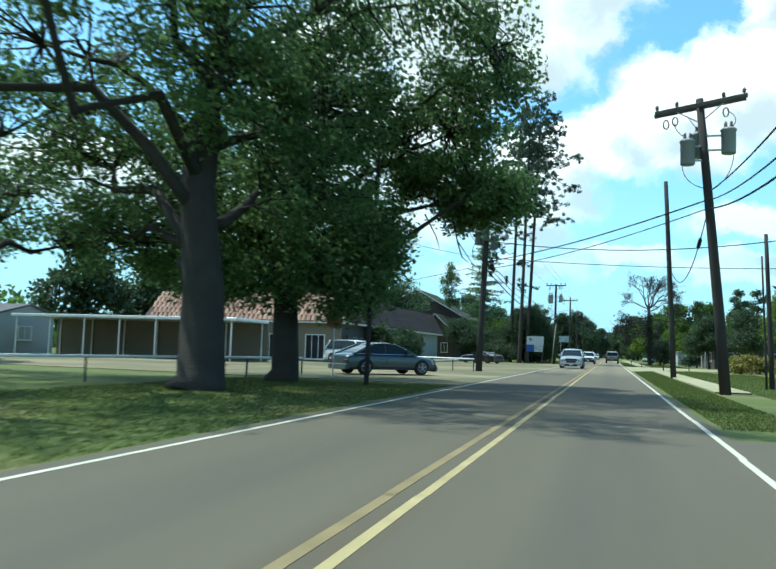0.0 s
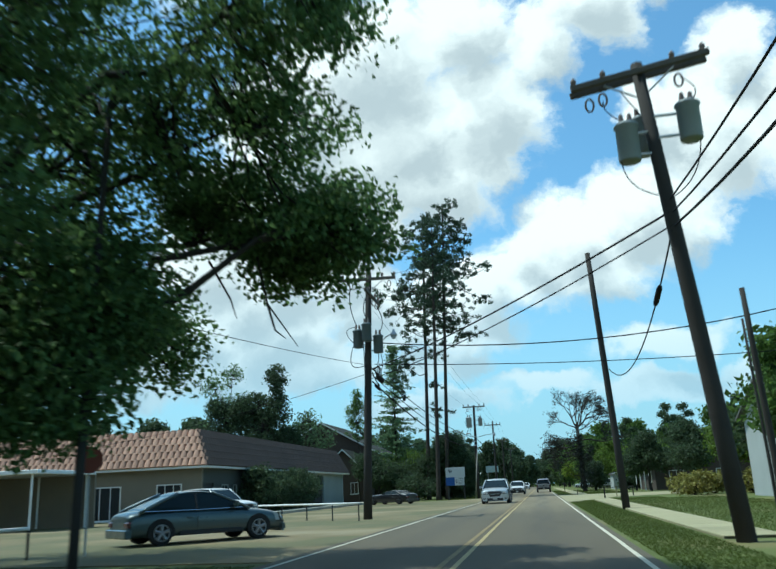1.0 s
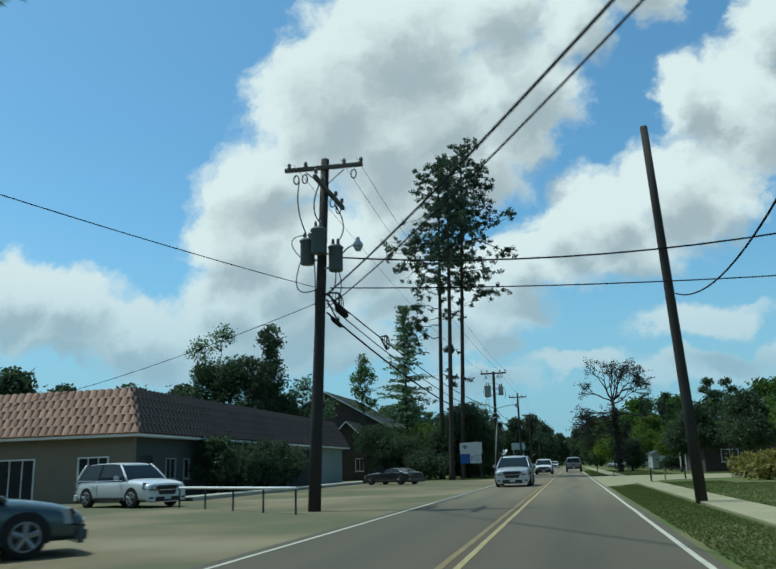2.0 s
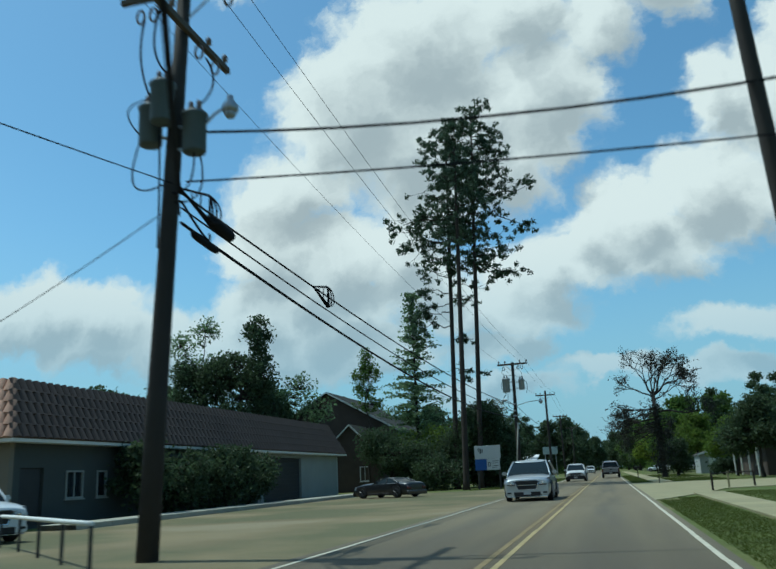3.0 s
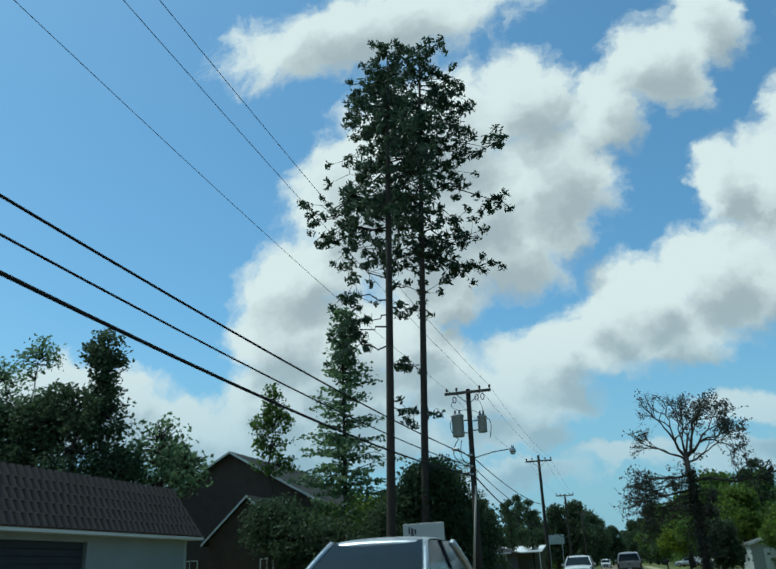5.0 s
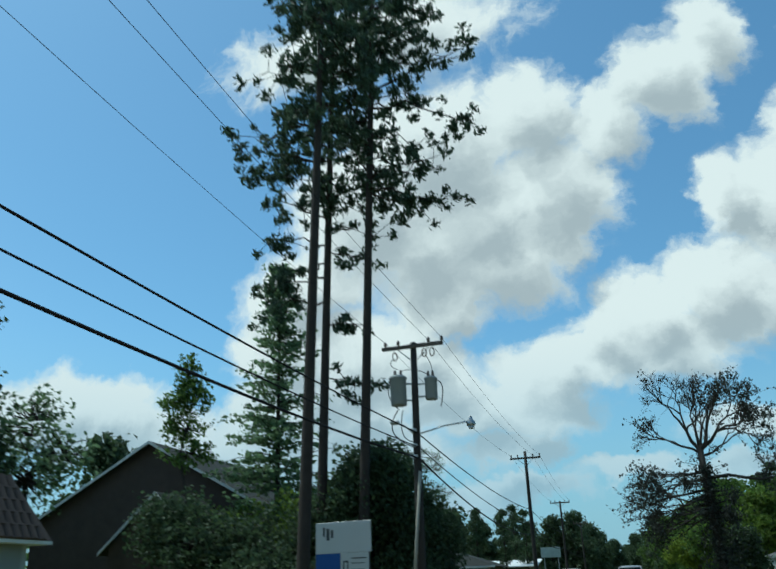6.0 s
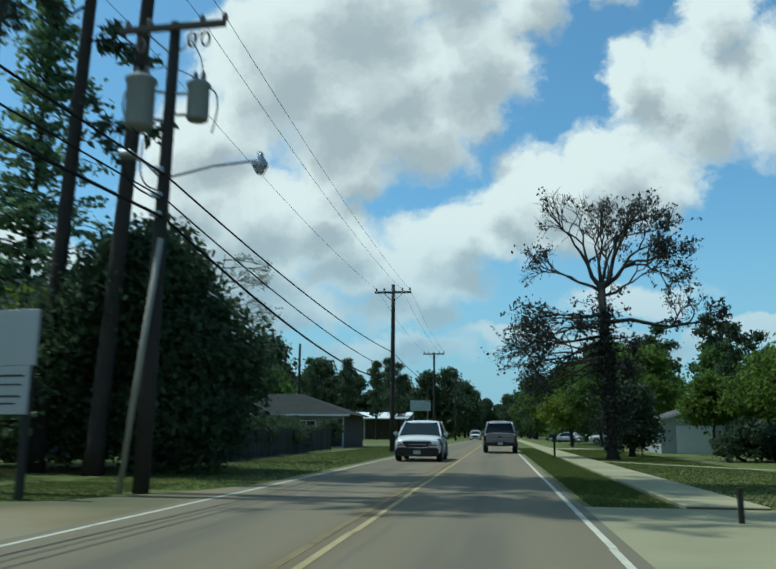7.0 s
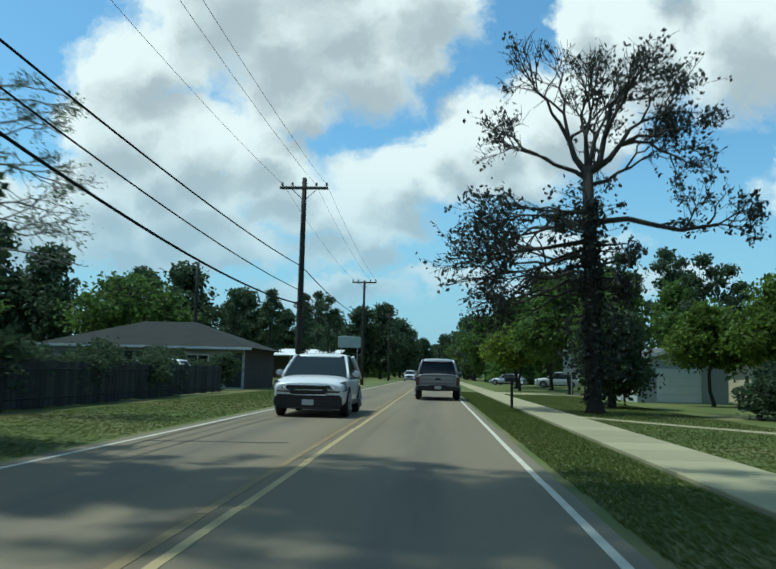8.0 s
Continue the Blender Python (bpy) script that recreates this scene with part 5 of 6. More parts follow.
# ---- hedge fence and far left plots ----
def board_fence(x0, y0, x1, y1, h, label):
    fz = thing("board_fence", 0, 0, 0, label, "fence")
    n = int(math.hypot(x1 - x0, y1 - y0) / 0.3)
    ang = math.degrees(math.atan2(y1 - y0, x1 - x0))
    bm = bevelled(box(-0.13, 0.13, -0.012, 0.012, 0.04, h), 0.006)
    me = bpy.data.meshes.new("board")
    bm.to_mesh(me)
    bm.free()
    me.materials.append(FENCE_WOOD)
    r = random.Random(7)
    for i in range(n + 1):
        t = i / n
        b = new("board", me)
        b.matrix_local = pose(x0 + (x1 - x0) * t, y0 + (y1 - y0) * t, r.uniform(-0.03, 0.03), 0, r.uniform(-1.2, 1.2), ang)
        b.parent = fz
    for z in (0.3, h - 0.25):
        part("rail", tube([(x0, y0, z), (x1, y1, z)], 0.035, 4), FENCE_WOOD, fz)
    return fz


board_fence(-10.6, 104.5, -11.2, 134.6, 1.35, "dark weathered board fence beside the grass verge")
board_fence(-11.4, 134.9, -17.0, 136.2, 1.35, "dark weathered board fence running away from the road")
rl = thing("ranch_house", 0, 0, 0, "low ranch house with pale walls and a dark hipped roof", "house")
RX0, RX1, RY0, RY1, RE, RR = -24.4, -11.8, 142.0, 151.0, 2.55, 4.35
wall_run("wall", rl, WHITE_WALL, "x", RY0, RX0, RX1, RE, 0.22, [(-22.6, -21.2, 0.9, 2.1), (-19.6, -18.2, 0.1, 2.2), (-16.2, -14.0, 0.8, 2.1), (-12.9, -11.9, 0.1, 2.2)])
wall_run("wall", rl, BRICK_WALL, "x", RY1 - 0.22, RX0, RX1, RE, 0.22, [])
for xx in (RX0, RX1 - 0.22):
    wall_run("wall", rl, BRICK_WALL, "y", xx, RY0 + 0.22, RY1 - 0.22, RE, 0.22, [])
window(rl, "x", RY0, -22.6, -21.2, 0.9, 2.1, -1)
window(rl, "x", RY0, -16.2, -14.0, 0.8, 2.1, -1, TRIM, 2)
for a, b in ((-19.6, -18.2), (-12.9, -11.9)):
    part("door", bevelled(box(a + 0.02, b - 0.02, RY0 + 0.08, RY0 + 0.13, 0.1, 2.18), 0.01), DARK_DOOR, rl, "dark painted door")
o = 0.6
hip = (RY1 - RY0) / 2 + o
hv = [(RX0 - o, RY0 - o, RE), (RX1 + o, RY0 - o, RE), (RX1 + o, RY1 + o, RE), (RX0 - o, RY1 + o, RE), (RX0 - o + hip, (RY0 + RY1) / 2, RR), (RX1 + o - hip, (RY0 + RY1) / 2, RR)]
part("roof", (hv, [(0, 1, 5, 4), (1, 2, 5), (2, 3, 4, 5), (3, 0, 4), (3, 2, 1, 0)]), DARK_ROOF, rl, "dark hipped shingle roof")
part("fascia", box(RX0 - o, RX1 + o, RY0 - o - 0.03, RY0 - o - 0.003, RE - 0.12, RE + 0.02), TRIM, rl)
ws = thing("white_shelter", -24.0, 228.0, 0, "open shelter with a bright white metal roof", "shelter")
part("roof", ([(-8, -5, 3.6), (8, -5, 3.6), (8, 5, 4.9), (-8, 5, 4.9), (-8, -5, 3.8), (8, -5, 3.8), (8, 5, 5.1), (-8, 5, 5.1)], [(3, 2, 1, 0), (4, 5, 6, 7), (0, 1, 5, 4), (1, 2, 6, 5), (2, 3, 7, 6), (3, 0, 4, 7)]), WHITE_METAL, ws)
for x, y, z in ((-7.5, -4.5, 3.65), (7.5, -4.5, 3.65), (-7.5, 4.5, 4.85), (7.5, 4.5, 4.85), (0, -4.5, 3.65), (0, 4.5, 4.85)):
    part("post", tube([(x, y, 0), (x, y, z)], 0.09, 8), TRIM, ws)
part("back_wall", box(-7.6, 7.6, 4.3, 4.5, 0, 4.4), TAN_WALL, ws)
fs = thing("roadside_sign", -10.5, 190.0, 0, "pale sign panel on two posts far down the road", "sign")
for k in (-1, 1):
    part("post", tube([(k, 0, 0), (k, 0, 5.4)], 0.07, 6), STEEL, fs)
part("panel", bevelled(box(-1.4, 1.4, -0.1, 0.1, 4.2, 5.6), 0.02), material("faded_sign_face", (0.3, 0.36, 0.36), 0.5), fs)
slab("pavement_side_road", [(-60, 150), (ROAD_LEFT, 153), (ROAD_LEFT, 160), (-60, 157)], 0.0, 0.022, APRON, "pale side road joining at the left", "road")

# ---- right-hand houses ----
h1 = gabled("porch_house", 12.5, 24.0, 104.0, 118.0, 2.9, 4.6, "low dark brick house with pale porch posts behind trees", BRICK_WALL, GREY_ROOF, "y", 0.7)
window(h1, "x", 104.0, 14.0, 15.6, 0.9, 2.1, -1)
window(h1, "x", 104.0, 19.0, 20.6, 0.9, 2.1, -1)
window(h1, "y", 12.5, 107.0, 108.6, 0.9, 2.1, -1)
for k in range(4):
    part("post", tube([(11.9, 104.4 + 4.2 * k, 0), (11.9, 104.4 + 4.2 * k, 2.5)], 0.08, 8), TRIM, h1, "white porch post")
h2 = gabled("pale_house", 17.6, 28.0, 138.0, 149.0, 2.9, 4.8, "pale yellow house behind small trees", material("cream_siding", (0.46, 0.42, 0.28), 0.85, 0.12, 0.7), GREY_ROOF, "y", 0.6)
window(h2, "x", 138.0, 18.8, 20.4, 0.9, 2.1, -1)
window(h2, "x", 138.0, 23.0, 24.6, 0.9, 2.1, -1)
h3 = gabled("white_garage", 10.7, 15.4, 136.0, 142.0, 2.2, 2.9, "low pale garage beyond the half-bare tree", WHITE_WALL, GREY_ROOF, "y", 0.2)
door = part("garage_door", bevelled(box(11.7, 14.0, 135.93, 135.99, 0, 1.8), 0.01), TRIM, h3, "white panelled garage door")
for k in range(4):
    part("door_panel", bevelled(box(11.76, 13.94, 135.905, 135.929, 0.05 + k * 0.43, 0.45 + k * 0.43), 0.01), TRIM, door)
h4 = gabled("corner_house", 12.5, 22.0, 52.0, 62.0, 4.6, 6.4, "pale two-storey house partly hidden by trees", WHITE_WALL, GREY_ROOF, "x", 0.4)
window(h4, "x", 52.0, 13.2, 14.4, 2.9, 4.0, -1)
window(h4, "x", 52.0, 13.2, 14.4, 0.9, 2.1, -1)

# ---- posts and mailboxes on the verge ----
def mailbox(x, y, h, label):
    m = thing("mailbox", x, y, 0, label, "mailbox", "mailboxes along the verge")
    part("post", bevelled(box(-0.05, 0.05, -0.05, 0.05, 0, h), 0.008), FENCE_WOOD, m)
    prof = [(-0.1, 0.0), (0.1, 0.0), (0.1, 0.14), (0.06, 0.21), (-0.06, 0.21), (-0.1, 0.14)]
    v = [(-0.28 + 0.42 * s, a, h + b) for s in (0, 1) for a, b in prof]
    f = [tuple(range(5, -1, -1)), tuple(range(6, 12))] + [(i, (i + 1) % 6, 6 + (i + 1) % 6, 6 + i) for i in range(6)]
    part("box", (v, f), BLACK_TRIM, m, "dark metal letter box")
    part("flag", box(-0.1, -0.02, 0.103, 0.113, h + 0.08, h + 0.22), TAIL_RED, m)


mailbox(3.0, 124.1, 1.0, "dark letter box on a wooden post by the pavement")
lr = thing("low_rail", 4.4, 71.6, 0, "low barrier rail on two thin posts by the driveway", "fence")
for x, y, mat in ((0.0, 0.0, POLE_WOOD), (1.2, 3.8, CONCRETE)):
    part("post", bevelled(box(x - 0.045, x + 0.045, y - 0.045, y + 0.045, 0, 0.82), 0.01), mat, lr)
part("rail", tube([(0.0, 0.0, 0.74), (1.2, 3.8, 0.74), (2.6, 5.2, 0.72)], 0.03, 6), POLE_WOOD, lr)
part("post", bevelled(box(2.555, 2.645, 5.155, 5.245, 0, 0.8), 0.01), POLE_WOOD, lr)
for x, y, h in ((3.36, 92.95, 0.5),):
    bp = thing("marker_post", x, y, 0, "short wooden marker post beside the driveway", "post")
    part("stake", bevelled(box(-0.035, 0.035, -0.035, 0.035, 0, h), 0.01), POLE_WOOD, bp)
rs = thing("road_sign", 9.0, 146.0, 0, "small white road sign on a thin post", "sign")
part("post", tube([(0, 0, 0), (0, 0, 3.0)], 0.04, 8), STEEL, rs)
part("plate", bevelled(box(-0.55, 0.55, -0.05, -0.035, 1.4, 3.0), 0.004), SIGN_WHITE, rs)


# ---- vehicles: built nose towards +y ----
def loft(stations, ring):
    """Stations are (y, top, half width); ring gives the section's points."""
    v, f = [], []
    for st in stations:
        v.extend(ring(*st))
    n = len(v) // len(stations)
    for i in range(len(stations) - 1):
        for k in range(n):
            a, b = i * n + k, i * n + (k + 1) % n
            f.append((a, a + n, b + n, b))
    f.append(tuple(range(n)))
    f.append(tuple(range(len(v) - 1, len(v) - n - 1, -1)))
    return v, f


def wheel(parent, x, y, r, side, rim_mat):
    w = part("wheel", tube([(x - 0.11, y, r), (x - 0.09, y, r), (x + 0.09, y, r), (x + 0.11, y, r)], [r * 0.9, r, r, r * 0.9], 24), RUBBER, parent, "black tyre", False)
    xo = x + 0.108 * side
    part("rim", tube([(xo, y, r), (xo + 0.012 * side, y, r)], [r * 0.68, r * 0.66], 20), BLACK_TRIM, w, "dark wheel dish")
    for k in range(5):
        a = 2 * math.pi * k / 5 + 0.3
        p, q = (xo + 0.018 * side, y, r), (xo + 0.022 * side, y + math.cos(a) * r * 0.62, r + math.sin(a) * r * 0.62)
        part("spoke", tube([p, q], [r * 0.12, r * 0.15], 5), rim_mat, w, "wheel spoke")
    ring = [(xo + 0.016 * side, y + math.cos(a) * r * 0.66, r + math.sin(a) * r * 0.66) for a in np.linspace(0, 2 * math.pi, 21)]
    part("rim_edge", tube(ring, r * 0.05, 5, False), rim_mat, w)
    return w


def prism(front, back):
    """Solid between two outlines of the same number of corners."""
    n = len(front)
    return list(front) + list(back), [tuple(range(n)), tuple(range(2 * n - 1, n - 1, -1))] + [(i, n + i, n + (i + 1) % n, (i + 1) % n) for i in range(n)]


def vehicle(name, x, y, rz, label, paint, length, width, belt, roof, stations, cabin, clear=0.24, wheel_r=0.36, axles=(0.19, 0.81), pickup=False, group="", lower=None, nose=0.0, rim_mat=ALLOY):
    """cabin: rear foot, rear top, front top, front foot of the glasshouse, along y."""
    c = thing(name, x, y, 0.03, label, "car", group, rz)
    hw = width / 2

    def ring(yy, top, k):
        w = hw * k
        return [(-w * 0.86, yy, clear), (-w * 0.98, yy, clear + 0.1), (-w, yy, clear + (top - clear) * 0.5), (-w * 0.985, yy, top - 0.16), (-w * 0.93, yy, top - 0.04), (-w * 0.5, yy, top + 0.02),
                (w * 0.5, yy, top + 0.02), (w * 0.93, yy, top - 0.04), (w * 0.985, yy, top - 0.16), (w, yy, clear + (top - clear) * 0.5), (w * 0.98, yy, clear + 0.1), (w * 0.86, yy, clear)]

    sts = [(yy * length - length / 2, t, k) for yy, t, k in stations]
    # doubled end sections keep the nose and tail full
    sts = [sts[0], (sts[0][0] + 0.02, sts[0][1], sts[0][2])] + sts[1:-1] + [(sts[-1][0] - 0.02, sts[-1][1], sts[-1][2]), sts[-1]]
    shell = part("body", loft(sts, ring), paint, c, "", True)
    shell.modifiers.new("round", "SUBSURF").levels = 2
    shell.modifiers["round"].render_levels = 2
    y0, y1, y2, y3 = [k * length - length / 2 for k in cabin]
    b, tw = hw * 0.93, hw * 0.72
    zb = belt - 0.06

    def band(ya, yb, f, out):
        """Cross section of the glasshouse at height share f."""
        w = b + (tw - b) * f ** 1.25 + out
        return [(-w, ya, zb + (roof - 0.06 - zb) * f), (w, ya, zb + (roof - 0.06 - zb) * f), (w, yb, zb + (roof - 0.06 - zb) * f), (-w, yb, zb + (roof - 0.06 - zb) * f)]

    v, f = [], []
    for k in range(5):
        q = k / 4
        v += band(y0 + (y1 - y0) * q ** 1.12, y3 + (y2 - y3) * q ** 1.12, q, 0.0)
    for k in range(4):
        for i in range(4):
            f.append((k * 4 + i, k * 4 + (i + 1) % 4, k * 4 + 4 + (i + 1) % 4, k * 4 + 4 + i))
    f += [(3, 2, 1, 0), (16, 17, 18, 19)]
    part("glasshouse", (v, f), CAR_GLASS, c, "dark tinted windows")
    ln = y2 - y1
    rst = [(y1 - 0.16, roof - 0.12, 0.96), (y1 - 0.02, roof - 0.04, 1.0), (y1 + ln * 0.3, roof + 0.005, 1.0), (y1 + ln * 0.7, roof + 0.01, 1.0), (y2 - 0.05, roof - 0.025, 1.0), (y2 + 0.1, roof - 0.085, 0.97)]
    cap = part("roof", loft(rst, lambda yy, z, k: [(-(tw + 0.045) * k, yy, z - 0.075), (-(tw + 0.03) * k, yy, z - 0.02), (-tw * 0.5 * k, yy, z + 0.018), (tw * 0.5 * k, yy, z + 0.018), ((tw + 0.03) * k, yy, z - 0.02), ((tw + 0.045) * k, yy, z - 0.075)]), paint, c, "", True)
    cap.modifiers.new("round", "SUBSURF").render_levels = 2
    for s in (-1, 1):
        for ya, yb, r in ((y0, y1, 0.06), (y3, y2, 0.04)):
            run = [(s * (b + (tw - b) * (q ** 1.25) + 0.004), ya + (yb - ya) * q ** 1.12, zb + (roof - 0.06 - zb) * q) for q in (0, 0.25, 0.5, 0.75, 1.0)]
            part("pillar", tube(run, r, 6), paint, c, "", True)
        ym = (y1 + y2) / 2
        part("pillar", tube([(s * (b + 0.004), ym, zb), (s * (b + (tw - b) * 0.42 + 0.004), ym, zb + (roof - 0.06 - zb) * 0.5), (s * (tw + 0.004), ym, roof - 0.06)], 0.032, 6), BLACK_TRIM, c)
        part("belt_trim", tube([(s * (hw * 0.955), y0 + 0.15, belt - 0.02), (s * (hw * 0.965), ym, belt - 0.03), (s * (hw * 0.955), y3 - 0.25, belt - 0.02)], 0.014, 5), CHROME, c)
        part("mirror", bevelled(box(s * (hw + 0.1) - 0.11, s * (hw + 0.1) + 0.11, y3 - 0.56, y3 - 0.4, belt + 0.0, belt + 0.16), 0.045, 2), paint, c)
        part("sill_trim", bevelled(box(s * (hw - 0.012) - 0.02, s * (hw - 0.012) + 0.02, -length * 0.2, length * 0.2, clear + 0.04, clear + 0.15), 0.01), lower or BLACK_TRIM, c)
        for a in axles:
            ya = a * length - length / 2
            R = wheel_r * 1.15
            prof = [(ya + R * math.cos(q), max(wheel_r + R * math.sin(q), clear + 0.02)) for q in np.linspace(-0.35, math.pi + 0.35, 15)]
            part("wheel_well", prism([(s * (hw + 0.006), p, z) for p, z in prof], [(s * (hw - 0.3), p, z) for p, z in prof]), RUBBER, c)
            wheel(c, s * (hw - 0.115), ya, wheel_r, s, rim_mat)
        part("door_seam", box(s * (hw - 0.002) - 0.006, s * (hw - 0.002) + 0.006, ym - 0.006, ym + 0.006, clear + 0.2, belt - 0.2), BLACK_TRIM, c)
        part("door_handle", bevelled(box(s * (hw - 0.0) - 0.018, s * (hw - 0.0) + 0.018, ym - 0.34, ym - 0.14, belt - 0.24, belt - 0.205), 0.008), paint, c)
    yf, yr = length / 2, -length / 2
    ht, tt = stations[-1][1], stations[0][1]
    # front: tapered grille in a bright surround, swept lamps, lower intake
    gz0, gz1 = ht - (0.3 if lower else 0.4), ht - 0.05
    wide = 1.25 if lower else 1.0
    outline = [(px * hw * wide, pz) for px, pz in ((-0.44, gz1), (0.44, gz1), (0.5, gz1 - 0.07), (0.36, gz0), (-0.36, gz0), (-0.5, gz1 - 0.07))]
    gy = yf + nose
    part("grille", prism([(px, gy + 0.012, pz) for px, pz in outline][::-1], [(px, gy - 0.08, pz) for px, pz in outline][::-1]), BLACK_TRIM, c, "dark mesh grille")
    part("grille_surround", tube([(px, gy + 0.014, pz) for px, pz in outline + outline[:1]], 0.018, 6, False), CHROME, c, "chrome grille surround")
    for k in range(3):
        zz = gz0 + (gz1 - gz0) * (k + 1) / 4
        part("grille_bar", box(-hw * 0.38, hw * 0.38, gy + 0.012, gy + 0.024, zz - 0.012, zz + 0.012), CHROME if k == 1 else BLACK_TRIM, c)
    part("front_bumper", bevelled(box(-hw * 0.9, hw * 0.9, yf - 0.14, yf + 0.05, clear - 0.02, clear + (0.32 if lower else 0.24)), 0.05, 2), lower or paint, c)
    part("intake", bevelled(box(-hw * 0.56, hw * 0.56, yf + 0.03, yf + 0.056, clear + 0.0, clear + 0.17), 0.01), BLACK_TRIM, c)
    part("lower_lip", tube([(-hw * 0.84, yf + 0.0, clear - 0.01), (-hw * 0.5, yf + 0.058, clear - 0.02), (hw * 0.5, yf + 0.058, clear - 0.02), (hw * 0.84, yf + 0.0, clear - 0.01)], 0.022, 6), CHROME if not lower else BLACK_TRIM, c)
    part("plate", box(-0.15, 0.15, yf + 0.057, yf + 0.066, clear + 0.06, clear + 0.2) if not pickup else box(-0.15, 0.15, yr - 0.1, yr - 0.088, clear + 0.1, clear + 0.24), SIGN_WHITE, c)
    part("rear_bumper", bevelled(box(-hw * 0.93, hw * 0.93, yr - 0.085, yr + 0.1, clear + 0.02, clear + 0.26), 0.03), BLACK_TRIM if pickup else paint, c)
    for s in (-1, 1):
        lo, hi, out_lo, out_hi = ht - 0.22, ht - 0.10, ht - 0.17, ht + 0.05
        face = [(s * hw * 0.5, yf + 0.03, lo), (s * hw * 0.5, yf + 0.01, hi), (s * hw * 0.95, yf - 0.24, out_hi), (s * hw * 0.99, yf - 0.19, out_lo), (s * hw * 0.8, yf + 0.005, lo + 0.01)]
        rear = [(px * 0.9, py - 0.2, pz) for px, py, pz in face]
        lamp = part("headlamp", prism(face if s < 0 else face[::-1], rear if s < 0 else rear[::-1]), LAMP_LENS, c, "clear swept headlamp")
        part("reflector", lathe([(0.0, 0.0), (0.05, 0.0), (0.055, 0.012), (0.0, 0.02)], 12, (0, 0, 0)), CHROME, lamp).matrix_local = pose(s * hw * 0.66, yf + 0.005, ht - 0.145, -90, 0, 0)
        part("lamp_bezel", tube([(s * hw * 0.5, yf + 0.035, lo), (s * hw * 0.8, yf + 0.01, lo + 0.01), (s * hw * 0.995, yf - 0.19, out_lo), (s * hw * 0.955, yf - 0.24, out_hi), (s * hw * 0.5, yf + 0.012, hi), (s * hw * 0.5, yf + 0.035, lo)], 0.022, 5), BLACK_TRIM, lamp)
        part("fog_recess", bevelled(box(s * hw * 0.75 - 0.1, s * hw * 0.75 + 0.1, yf + 0.0, yf + 0.053, clear + 0.08, clear + 0.18), 0.02), BLACK_TRIM, c)
        if pickup:
            part("tail_lamp", bevelled(box(s * hw * 0.9 - 0.075, s * hw * 0.9 + 0.075, yr - 0.02, yr + 0.06, tt - 0.5, tt - 0.12), 0.02), TAIL_RED, c)
        else:
            part("tail_lamp", bevelled(box(s * hw * 0.72 - 0.17, s * hw * 0.72 + 0.17, yr - 0.02, yr + 0.1, tt - 0.32, tt - 0.16), 0.03), TAIL_RED, c)
    if pickup:
        part("tailgate", bevelled(box(-hw * 0.76, hw * 0.76, yr - 0.03, yr + 0.03, clear + 0.34, tt - 0.03), 0.03, 2), paint, c, "plain tailgate panel")
        part("tailgate_groove", box(-hw * 0.7, hw * 0.7, yr - 0.034, yr - 0.028, clear + 0.5, clear + 0.52), BLACK_TRIM, c)
        part("tailgate_handle", bevelled(box(-0.12, 0.12, yr - 0.045, yr - 0.031, tt - 0.24, tt - 0.16), 0.01), BLACK_TRIM, c)
        part("bed_floor", box(-hw * 0.8, hw * 0.8, yr + 0.12, cabin[0] * length - length / 2 - 0.1, tt + 0.012, tt + 0.03), BLACK_TRIM, c, "dark open load bed")
        part("step_pad", box(-hw * 0.4, hw * 0.4, yr - 0.09, yr - 0.02, clear + 0.262, clear + 0.272), BLACK_TRIM, c)
    return c


SUV = [(0.0, 0.98, 0.84), (0.03, 1.05, 0.95), (0.2, 1.08, 1.0), (0.62, 1.05, 1.0), (0.73, 1.09, 0.995), (0.88, 1.04, 0.99), (0.96, 0.97, 0.97), (1.0, 0.88, 0.9)]
SEDAN = [(0.0, 0.82, 0.84), (0.03, 0.92, 0.93), (0.18, 0.96, 0.98), (0.5, 0.92, 1.0), (0.72, 0.93, 0.99), (0.9, 0.82, 0.96), (0.97, 0.73, 0.9), (1.0, 0.66, 0.8)]
TRUCK = [(0.0, 1.18, 0.97), (0.02, 1.2, 0.99), (0.38, 1.2, 1.0), (0.7, 1.18, 1.0), (0.76, 1.2, 0.99), (0.93, 1.14, 0.98), (0.98, 1.06, 0.94), (1.0, 1.0, 0.9)]
SILVER, LILAC, WHITE_CAR = car_paint("silver_paint", (0.44, 0.46, 0.47), 0.65), car_paint("grey_paint", (0.24, 0.24, 0.25), 0.4), car_paint("white_paint", (0.6, 0.61, 0.61), 0.1)
BLACK_CAR, TEAL = car_paint("black_paint", (0.01, 0.011, 0.013), 0.0), car_paint("dark_teal_paint", (0.045, 0.068, 0.074), 0.35)
vehicle("pickup_truck", 0.2, 132.45, 0, "grey pickup truck seen from behind on the road", LILAC, 5.8, 2.02, 1.2, 1.93, TRUCK, (0.37, 0.41, 0.62, 0.73), 0.42, 0.4, (0.2, 0.82), True)
vehicle("suv_car", -3.35, 68.6, 180, "silver crossover car in the oncoming lane", SILVER, 4.75, 1.95, 1.06, 1.68, SUV, (0.02, 0.17, 0.56, 0.77), 0.22, 0.38)
